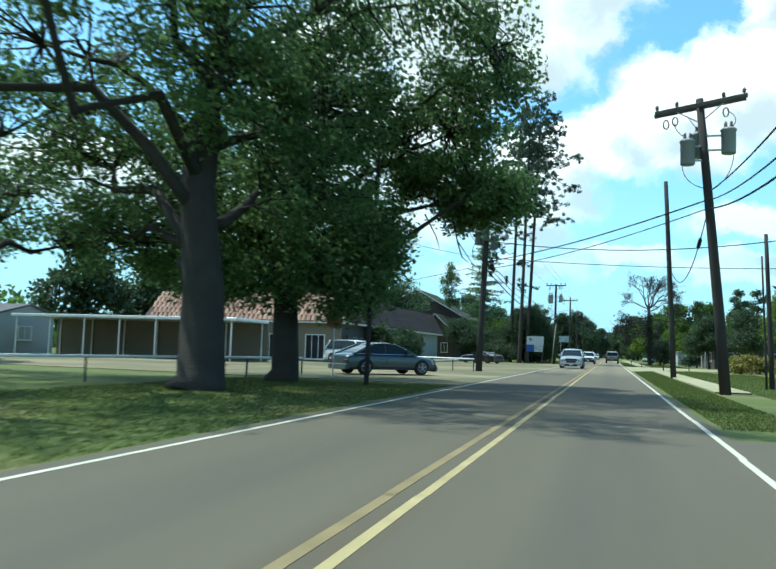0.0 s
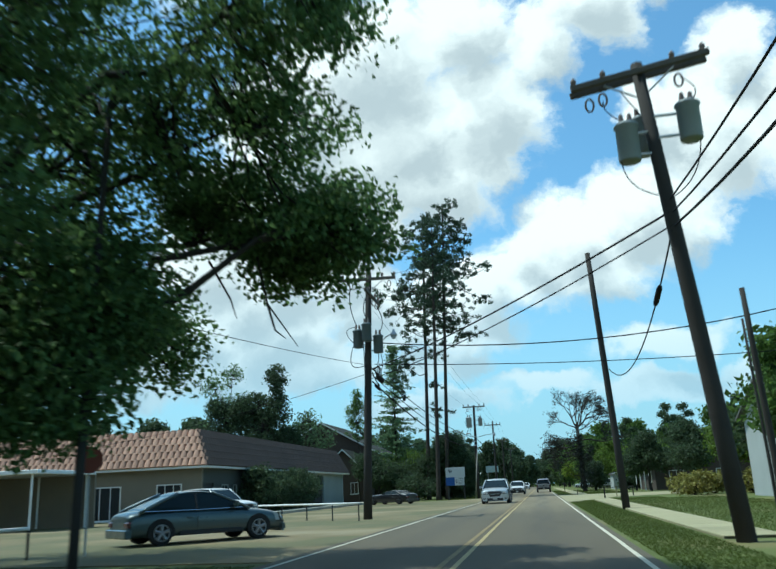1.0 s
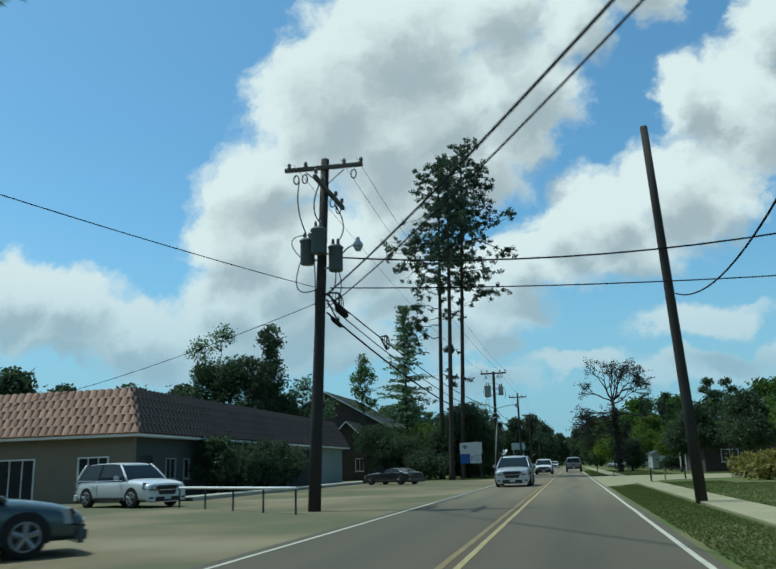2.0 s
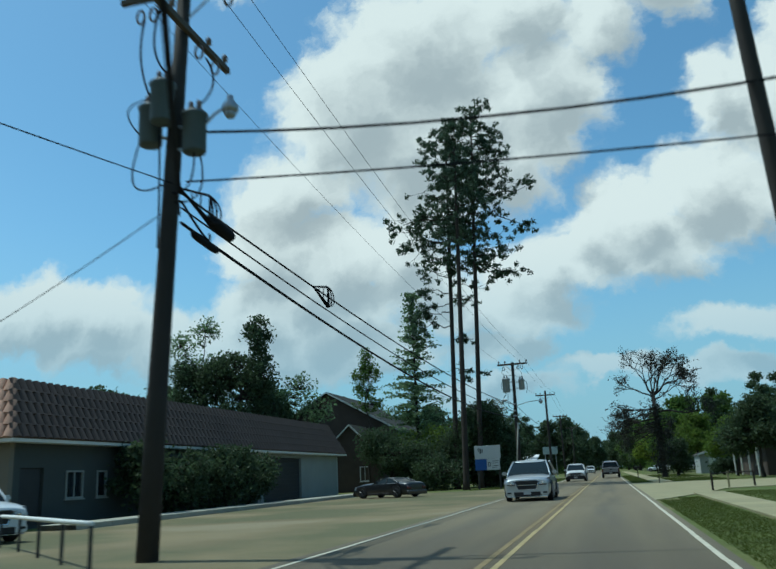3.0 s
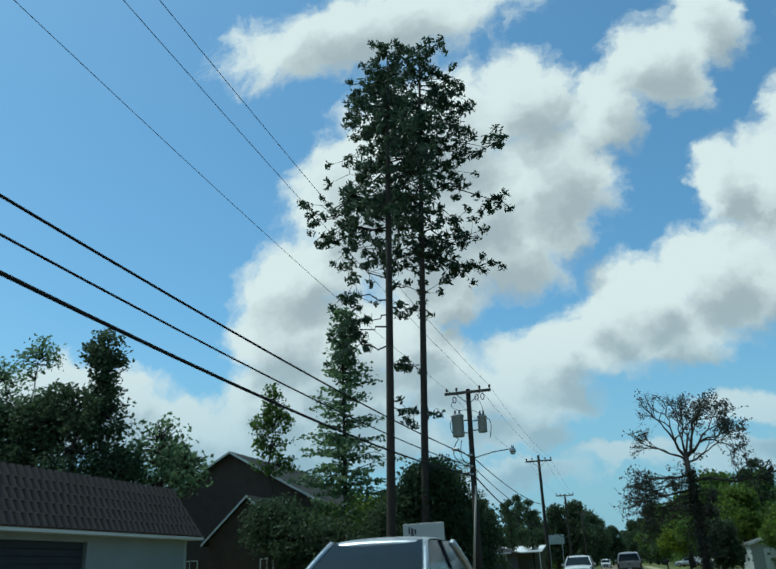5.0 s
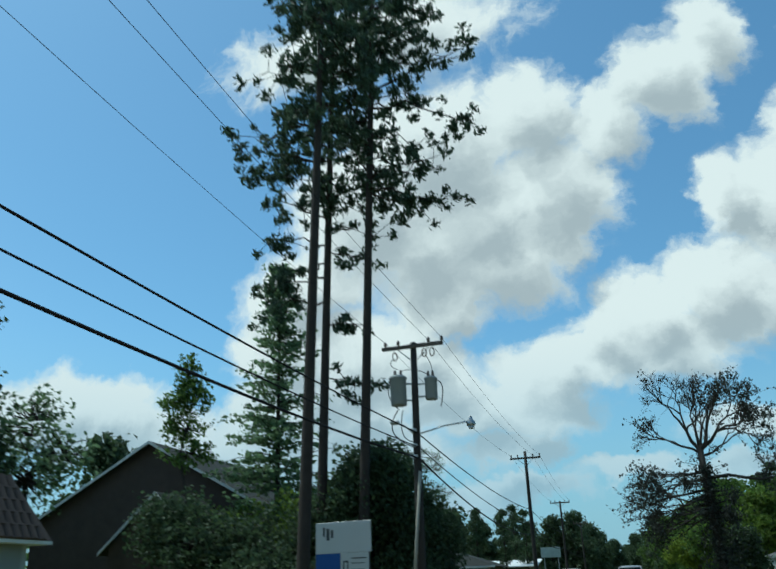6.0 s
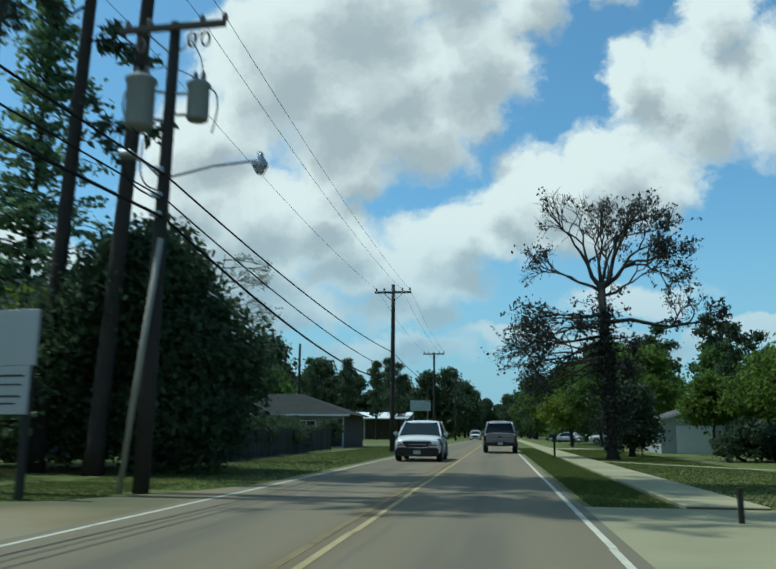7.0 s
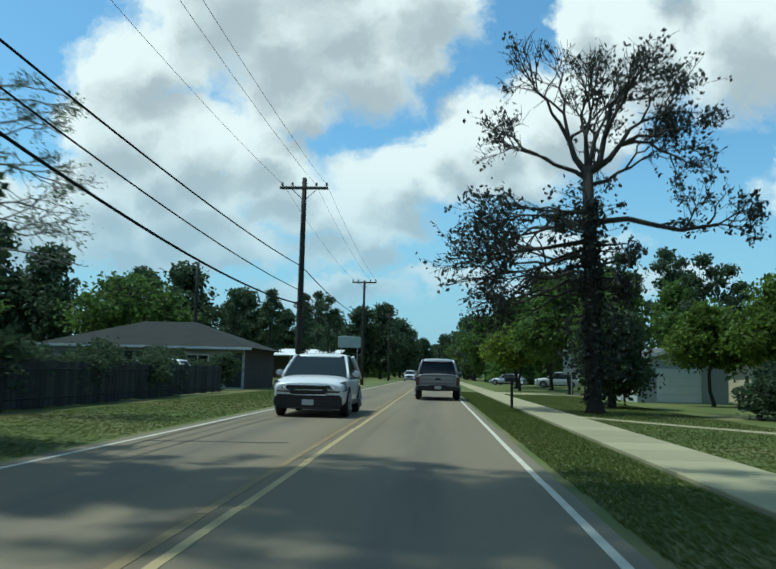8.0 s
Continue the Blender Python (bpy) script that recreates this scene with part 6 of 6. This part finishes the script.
# black lower front: a dark bumper plus shade put into its colour
vehicle("suv_car", -3.2, 116.3, 180, "white crossover car with dark bumper and painted lower shade in the oncoming lane", WHITE_CAR, 4.6, 1.95, 1.06, 1.7, SUV, (0.02, 0.14, 0.56, 0.76), 0.26, 0.37, lower=BLACK_TRIM)
vehicle("suv_car", -4.0, 224.0, 180, "distant white car in the oncoming lane", WHITE_CAR, 4.6, 1.9, 1.06, 1.7, SUV, (0.03, 0.12, 0.58, 0.74))
vehicle("sedan_car", -10.1, 32.3, -43, "dark teal sedan waiting on the forecourt", TEAL, 4.75, 1.82, 0.93, 1.42, SEDAN, (0.06, 0.30, 0.52, 0.75), 0.2, 0.33)
vehicle("suv_car", -17.6, 51.2, -115, "white estate car parked across the forecourt", WHITE_CAR, 4.9, 1.95, 1.06, 1.72, SUV, (0.03, 0.1, 0.58, 0.74))
vehicle("sedan_car", -22.0, 37.5, 30, "white sedan parked beneath the carport side", WHITE_CAR, 4.6, 1.8, 0.93, 1.45, SEDAN, (0.1, 0.27, 0.55, 0.72), 0.2, 0.33)
vehicle("sedan_car", -13.4, 81.4, 62, "low black sports car parked on the forecourt", BLACK_CAR, 4.7, 1.85, 0.86, 1.2, SEDAN, (0.14, 0.30, 0.46, 0.63), 0.15, 0.33, rim_mat=DARK_DOOR)
vehicle("suv_car", 13.0, 178.0, 80, "pale car parked by the white garage", WHITE_CAR, 4.6, 1.9, 1.06, 1.7, SUV, (0.03, 0.12, 0.58, 0.74))
vehicle("sedan_car", 9.5, 196.0, 60, "pale car parked under trees far down the road", SILVER, 4.6, 1.8, 0.93, 1.45, SEDAN, (0.1, 0.27, 0.55, 0.72), 0.2, 0.33)
for i, (xx, yy) in enumerate(((-16.0, 133.5), (-20.5, 135.5), (-25.5, 137.5))):
    vehicle("suv_car", xx, yy + 4, 90, "parked car behind the dark fence", (WHITE_CAR, SILVER, TEAL)[i], 4.6, 1.9, 1.06, 1.7, SUV, (0.03, 0.12, 0.58, 0.74), group="cars behind the fence")

# ---- planting ----
for i in range(4):
    shrub("hedge_bush", -19.7, 66.5 + i * 2.7, "dark dense bush against the long building", 60 + i, [(0, 0, 1.4, 1.3, 1.6, 1.3), (0.2, 0.9, 1.9 + 0.3 * (i % 3), 0.9, 1.0, 1.0)], 60, 34, 0.25, 0.13, DARK_LEAF, "bushes in front of the long building")
for i in range(8):
    shrub("fence_bush", -11.5 - 0.3 * (i % 2), 107.0 + i * 2.9, "dark leafy bush behind the board fence", 140 + i, [(0, 0, 0.9, 0.9, 1.4, 0.8), (0.1, 0.7 * (-1) ** i, 1.2 + 0.2 * (i % 3), 0.6, 0.8, 0.5)], 46, 40, 0.22, 0.09, DARK_LEAF, "bushes behind the fence")
shrub("hedge_bush", -19.6, 63.8, "tall leafy bush against the long building", 69, [(0, 0, 1.7, 1.3, 1.4, 1.3), (0, 0, 2.6, 0.9, 0.9, 0.8)], 60, 30, 0.25, 0.14, DARK_LEAF)
crown_tree("broadleaf_tree", -31.4, 98.0, "tall dark dense tree behind the long building", 71, 10.0, 0.28, [(1.7, 0, 14.4, 1.1, 1.2, 1.9), (-4.6, 0.5, 9.6, 2.6, 2.0, 2.2), (-7.2, 0.5, 8.0, 2.4, 2.0, 2.4), (-5.6, 0.5, 11.4, 1.7, 1.6, 1.3), (3.2, 0, 7.4, 1.4, 1.6, 1.6), (-0.4, 0, 11.4, 1.9, 1.8, 1.7), (-2.6, 0, 10.8, 1.7, 1.7, 1.6), (1.8, 0, 11.0, 1.5, 1.6, 2.0), (0, 0, 8.8, 3.2, 2.6, 2.2), (1.6, 0, 7.0, 2.2, 2.2, 2.4), (-2.4, 0, 7.0, 2.8, 2.4, 2.6)], 70, 30, 0.34, 0.18, BARK, DARK_LEAF)
crown_tree("broadleaf_tree", -36.2, 99.0, "tall pale open tree behind the long building", 78, 11.5, 0.24, [(0.6, 0, 15.4, 1.4, 1.4, 1.4), (-2.0, 0, 14.2, 1.6, 1.5, 1.4), (2.0, 0, 12.4, 1.6, 1.4, 1.4), (-0.4, 0, 12.0, 2.4, 1.8, 1.6), (0, 0, 9.4, 3.6, 2.2, 1.9)], 46, 10, 0.3, 0.18, BARK, CYPRESS_LEAF, (0, 0), "", 0.0, 0.025)
crown_tree("broadleaf_tree", -26.8, 100.0, "low pale open tree behind the long building", 72, 7.0, 0.16, [(0, 0, 9.4, 1.7, 1.6, 1.5), (-2.0, 0, 8.0, 1.5, 1.4, 1.4), (2.0, 0, 7.6, 1.4, 1.4, 1.4), (0, 0, 6.4, 2.6, 1.8, 1.6)], 50, 10, 0.34, 0.2, BARK, CYPRESS_LEAF)
crown_tree("broadleaf_tree", -14.6, 105.5, "bright green bushy tree at the foot of the pines", 73, 4.0, 0.15, [(0, 0, 4.0, 2.4, 2.2, 1.8), (2.5, -1.0, 3.0, 1.8, 1.8, 1.8), (-3.0, 0, 3.4, 2.4, 2.0, 2.0), (1.0, 0.5, 1.4, 3.2, 2.2, 1.3)], 90, 34, 0.4, 0.16, BARK, LIGHT_LEAF)
crown_tree("broadleaf_tree", -18.5, 101.5, "dark bushy tree beside the gabled porch", 74, 3.4, 0.14, [(0, 0, 3.0, 2.2, 2.2, 2.2), (2.6, 0.5, 2.4, 2.2, 2.0, 2.0), (-1.6, 0.5, 4.2, 1.6, 1.6, 1.6), (4.6, -2.0, 1.5, 2.2, 2.0, 1.4)], 90, 34, 0.4, 0.16, BARK, DARK_LEAF)
pale_tree(-12.2, 112.6, 75, "pale half-bare tree leaning over the fence")
crown_tree("broadleaf_tree", -25.0, 156.5, "round leafy green tree behind the ranch house", 76, 6.0, 0.2, [(0, 0, 6.8, 3.4, 3.0, 2.6), (3.0, 0, 5.2, 2.4, 2.4, 2.0), (-3.0, 0, 5.2, 2.6, 2.4, 2.2)], 60, 18, 0.45, 0.32, BARK, MID_LEAF)

# small trees along the right-hand gardens, built once and copied
crown_tree("garden_tree", 7.0, 159.0, "yellow-green round young tree beside the pavement", 87, 3.0, 0.11, [(0, 0, 3.6, 2.5, 2.2, 1.6), (1.2, 0.4, 4.0, 1.7, 1.5, 1.3), (-1.3, -0.3, 3.3, 1.7, 1.5, 1.4), (0.1, 0, 4.9, 1.3, 1.2, 0.8)], 90, 30, 0.3, 0.19, BARK, LIME_LEAF, (0.1, 0), "garden trees")
round_a = crown_tree("garden_tree", 15.5, 130.0, "round bright green garden tree", 81, 3.6, 0.13, [(0, 0, 4.6, 2.3, 2.2, 1.9), (1.5, 0.6, 4.0, 1.7, 1.6, 1.4), (-1.5, -0.4, 4.0, 1.7, 1.6, 1.5), (0.3, 0.2, 6.0, 1.3, 1.3, 1.1)], 70, 26, 0.35, 0.21, BARK, LIGHT_LEAF, (0.1, 0), "garden trees")
round_b = crown_tree("garden_tree", 9.5, 150.0, "dark leafy garden tree", 82, 4.0, 0.16, [(0, 0, 5.2, 2.6, 2.4, 2.3), (2.0, 0.6, 4.4, 2.0, 1.8, 1.6), (-2.0, -0.4, 4.2, 2.0, 1.8, 1.7), (0, 0, 7.2, 1.7, 1.6, 1.3)], 70, 26, 0.42, 0.24, BARK, MID_LEAF, (0.1, 0), "garden trees")
round_c = crown_tree("garden_tree", 24.0, 90.0, "dense dark green garden tree", 86, 3.6, 0.16, [(0, 0, 4.8, 2.5, 2.3, 2.0), (1.9, 0.6, 4.0, 1.9, 1.8, 1.5), (-1.9, -0.4, 3.9, 1.9, 1.8, 1.6), (0, 0, 6.6, 1.6, 1.5, 1.2)], 80, 30, 0.4, 0.2, BARK, DARK_LEAF, (0.1, 0), "garden trees")
big_a = crown_tree("roadside_tree", 14.0, 190.0, "large leafy tree along the road", 83, 7.0, 0.3, [(0, 0, 9.0, 4.2, 4.0, 3.4), (3.6, 0.6, 7.0, 3.0, 3.0, 2.8), (-3.6, -0.4, 6.6, 3.2, 3.0, 2.8), (0.5, 0, 12.0, 2.6, 2.6, 2.0), (0, 0, 4.0, 4.4, 3.6, 2.4)], 60, 19, 0.6, 0.44, BARK, MID_LEAF, (0.2, 0), "roadside trees")
big_b = crown_tree("roadside_tree", -40.0, 200.0, "large dark leafy tree along the road", 84, 8.0, 0.3, [(0, 0, 10.0, 3.4, 3.4, 3.0), (2.6, 0.6, 7.4, 3.0, 3.0, 2.6), (-3.0, -0.4, 7.0, 3.2, 3.0, 2.8), (-0.5, 0, 13.0, 2.0, 2.0, 1.8), (0, 0, 4.0, 4.4, 3.6, 2.6)], 60, 19, 0.6, 0.44, BARK, DARK_LEAF, (0.2, 0), "roadside trees")
far_pine = crown_tree("pine_tree", 34.0, 205.0, "distant pine above the tree line", 85, 13.5, 0.2, [(0, 0, 17.4, 0.9, 0.9, 0.8), (1.3, 0.2, 15.8, 1.2, 1.1, 0.6), (-1.4, -0.2, 14.9, 1.3, 1.2, 0.6), (0.3, 0.5, 13.4, 1.7, 1.5, 0.7), (-1.2, 0, 11.8, 1.6, 1.4, 0.6), (1.6, -0.3, 10.6, 1.7, 1.4, 0.6), (-0.6, 0.4, 8.8, 2.0, 1.7, 0.8), (0.4, 0, 6.4, 2.0, 1.7, 1.0)], 26, 11, 0.42, 0.34, PINE_BARK, DARK_LEAF, (0.1, 0), "", 0.0, 0.03)
tagged(far_pine, group="distant pines")
rr = random.Random(5)
LOW_TREES = ((11.0, 109.5), (13.2, 132.0), (16.8, 131.0), (19.4, 134.6))


def plant(src, spots, smin, smax):
    for x, y in spots:
        s = rr.uniform(smin, smax) * (0.8 if (x, y) in LOW_TREES else 1.0)
        copy_thing(src, pose(x, y, 0, 0, 0, rr.uniform(0, 360)) @ Matrix.Scale(s, 4))


plant(round_a, [(19.4, 134.6), (12.5, 158.0), (22.5, 126.0), (13.2, 132.0), (16.8, 131.0), (11.5, 145.0), (17.0, 84.0), (20.5, 75.0), (15.5, 96.0), (11.0, 109.5)], 0.85, 1.15)
round_a.scale = (0.84, 0.84, 0.84)
plant(round_b, [(10.5, 166.0), (8.0, 172.0), (9.0, 182.0)], 0.8, 1.1)
plant(round_c, [(11.2, 99.0), (14.5, 93.0), (16.5, 66.0), (21.0, 69.0)], 0.8, 1.1)
plant(round_b, [(11.6, 48.6), (13.6, 47.4), (16.5, 49.0)], 0.85, 1.0)
plant(big_a, [(22.0, 200.0), (12.0, 214.0), (20.0, 232.0), (10.0, 248.0), (26.0, 178.0), (30.0, 150.0), (34.0, 128.0), (30.0, 104.0), (32.0, 82.0), (28.0, 60.0), (9.0, 285.0), (14.0, 262.0), (-20.0, 300.0), (-12.0, 330.0), (-44.0, 160.0), (-38.0, 150.0), (-13.0, 350.0), (-10.0, 385.0), (11.0, 345.0), (10.5, 380.0), (-16.0, 400.0), (15.0, 410.0)], 0.85, 1.1)
plant(big_b, [(-16.5, 272.0), (-13.0, 300.0), (-52.0, 190.0), (-42.0, 176.0), (-34.0, 245.0), (-45.0, 110.0), (-43.0, 130.0), (-50.0, 64.0), (-55.0, 40.0), (-44.0, 30.0), (-34.0, 28.0), (26.0, 252.0), (8.5, 315.0), (-9.5, 330.0), (-4.0, 430.0), (4.0, 440.0), (0.0, 455.0), (-12.0, 440.0), (12.0, 450.0), (-60.0, 150.0), (-36.0, 205.0), (-49.0, 175.0), (-30.0, 214.0), (-56.0, 205.0), (-26.0, 268.0), (-9.0, 405.0), (9.0, 415.0)], 0.75, 1.1)
plant(big_b, [(-10.5, 246.0), (-10.0, 268.0), (-9.0, 300.0), (8.5, 262.0), (8.0, 292.0), (-8.0, 335.0), (7.0, 335.0), (-5.0, 372.0), (3.5, 378.0)], 0.85, 1.1)
plant(big_b, [(-46.5, 70.0), (-50.0, 79.0), (-52.0, 88.0), (-41.0, 100.0), (-49.0, 106.0)], 0.68, 0.8)
plant(big_b, [(-43.0, 76.0), (-44.5, 84.0), (-42.0, 92.0), (-47.0, 99.0)], 0.58, 0.7)
plant(big_b, [(-33.0, 172.0), (-38.0, 188.0)], 0.62, 0.7)
plant(big_b, [(-28.0, 182.0)], 0.5, 0.52)
plant(big_b, [(-34.0, 222.0), (-15.0, 246.0), (-21.0, 256.0), (-30.0, 250.0)], 0.75, 0.95)
plant(far_pine, [(28.0, 190.0), (38.0, 170.0), (-22.0, 240.0), (-28.0, 262.0), (-16.0, 280.0), (17.0, 300.0), (-48.0, 210.0), (46.0, 215.0), (-36.0, 230.0)], 0.7, 1.0)
plant(far_pine, [(-29.0, 205.0), (-24.5, 209.0), (-25.5, 214.0), (-21.0, 218.0), (-18.0, 226.0)], 0.68, 0.82)
plant(far_pine, [(24.2, 166.0), (27.4, 168.0), (17.0, 166.5)], 0.66, 0.8)
for i in range(6):
    shrub("fence_bush", -12.5 - i * 2.1, 138.4 + 0.3 * (i % 2), "dark leafy bush in front of the ranch house", 150 + i, [(0, 0, 1.0, 1.2, 0.9, 0.95), (0.5 * (-1) ** i, 0.2, 1.5 + 0.2 * (i % 3), 0.7, 0.7, 0.5)], 46, 40, 0.22, 0.1, DARK_LEAF, "bushes before the ranch house")
for i, (x, y) in enumerate(((10.5, 70.0), (12.5, 73.0), (11.0, 78.0), (14.0, 69.0))):
    shrub("garden_shrub", x, y, "yellow-green garden shrub behind the pavement", 90 + i, [(0, 0, 0.7, 1.3, 1.3, 0.7), (0.6, 0.3, 1.0, 0.8, 0.8, 0.5)], 40, 18, 0.25, 0.16, YELLOW_LEAF, "yellow shrubs")
for i, (x, y) in enumerate(((11.0, 120.0), (13.0, 121.0), (14.8, 122.5), (16.8, 123.0))):
    shrub("garden_shrub", x, y, "dark low shrub in front of the pale house", 95 + i, [(0, 0, 0.8, 1.2, 1.1, 0.8), (0.4, 0.3, 1.2, 0.8, 0.8, 0.6)], 40, 18, 0.25, 0.18, DARK_LEAF, "dark shrubs")


# ---- woods closing the view far off ----
def far_woods(seed, spans):
    rng = np.random.default_rng(seed)
    pts = []
    for x0, x1, y0, y1, top, n in spans:
        x, y = rng.uniform(x0, x1, n), rng.uniform(y0, y1, n)
        crest = top * (0.72 + 0.2 * np.sin(x * 0.37 + y * 0.21) + 0.12 * np.sin(x * 1.1 - y * 0.6))
        pts.append(np.stack([x, y, rng.uniform(0.0, 1.0, n) * crest], 1))
    tagged(part("far_woods", leaves(np.concatenate(pts), rng, 1.0, 0.0, 1.3), MID_LEAF), "dense mixed woods far behind the houses", "woods", "", "stuff")


far_woods(120, [(-22, 22, 455, 475, 9.0, 3000), (-160, -14, 440, 470, 13.0, 5000), (14, 160, 440, 470, 13.0, 5000), (-70, -58, 120, 440, 10.0, 8000), (42, 54, 40, 440, 10.0, 9000), (-90, -70, 10, 130, 8.0, 4000), (8.5, 42, 208, 226, 4.5, 3000), (-44, -12, 285, 300, 5.0, 2600)])


# ---- grass tufts on the verges ----
def tufts(name, label, seed, spans, count):
    rng = np.random.default_rng(seed)
    v, f = [], []
    for x0, x1, y0, y1, share in spans:
        for _ in range(int(count * share)):
            x, y, h, a = rng.uniform(x0, x1), rng.uniform(y0, y1), rng.uniform(0.018, 0.045), rng.uniform(0, math.pi)
            dx, dy = math.cos(a) * 0.013, math.sin(a) * 0.013
            k = len(v)
            v += [(x - dx, y - dy, 0), (x + dx, y + dy, 0), (x + dx * 0.3 + rng.normal() * 0.03, y + dy * 0.3 + rng.normal() * 0.03, h)]
            f.append((k, k + 1, k + 2))
    tagged(part(name, (v, f), BLADE), label, "grass", "", "stuff")


tufts("grass", "short mown grass on the verges", 101, [(1.64, 3.05, 95.2, 150, 0.3), (4.5, 9.0, 95.4, 150, 0.3), (-10.0, -5.4, 97, 150, 0.25), (1.64, 3.2, 12, 63.4, 0.2), (2.4, 3.2, 63.4, 65.4, 0.006), (4.6, 11.0, 12, 66, 0.3), (4.7, 8.0, 66, 70.5, 0.02), (14.2, 20.0, 66, 95, 0.08), (-13.0, -5.3, -6, 24, 0.35), (-10.5, -7.0, 94, 99, 0.04)], 210000)

# ---- roof tiles of the long building ----
tile_me = bpy.data.meshes.new("roof_tile")
tile_me.from_pydata(*[barrel_tile(0.42, slope_len / 5 + 0.06)[0]], [], barrel_tile(0.42, slope_len / 5 + 0.06)[1])
tile_me.materials.append(LIT_TILE_ROOF)
for row in range(5):
    s = row / 5
    inset = ins * s
    cols = int((ox1 - ox0 - 2 * inset) / 0.42)
    for i in range(cols):
        x = ox1 - inset - 0.21 - i * 0.42
        if x < ox1 - 17.5:
            break
        tl = new("roof_tile", tile_me)
        tl.matrix_local = Matrix.Translation((x, oy0 + inset - 0.01, ez + (tz - ez) * s + 0.01)) @ Matrix.Rotation(tilt, 4, "X")
        tl.parent = skirt
# east side repeats the tiles in the darker colour that paints its shade
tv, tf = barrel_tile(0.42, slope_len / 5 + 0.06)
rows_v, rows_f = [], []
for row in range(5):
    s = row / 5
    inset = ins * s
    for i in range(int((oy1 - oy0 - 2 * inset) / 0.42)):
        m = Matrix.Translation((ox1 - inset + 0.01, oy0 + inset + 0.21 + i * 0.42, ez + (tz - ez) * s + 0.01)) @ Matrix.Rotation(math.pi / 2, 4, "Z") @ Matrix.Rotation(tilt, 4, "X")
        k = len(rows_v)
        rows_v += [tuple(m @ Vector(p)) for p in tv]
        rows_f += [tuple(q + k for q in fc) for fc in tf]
tagged(part("tile_field", (rows_v, rows_f), SHADED_TILE_ROOF, skirt, "barrel tiles in a shaded brown"), kind="stuff")
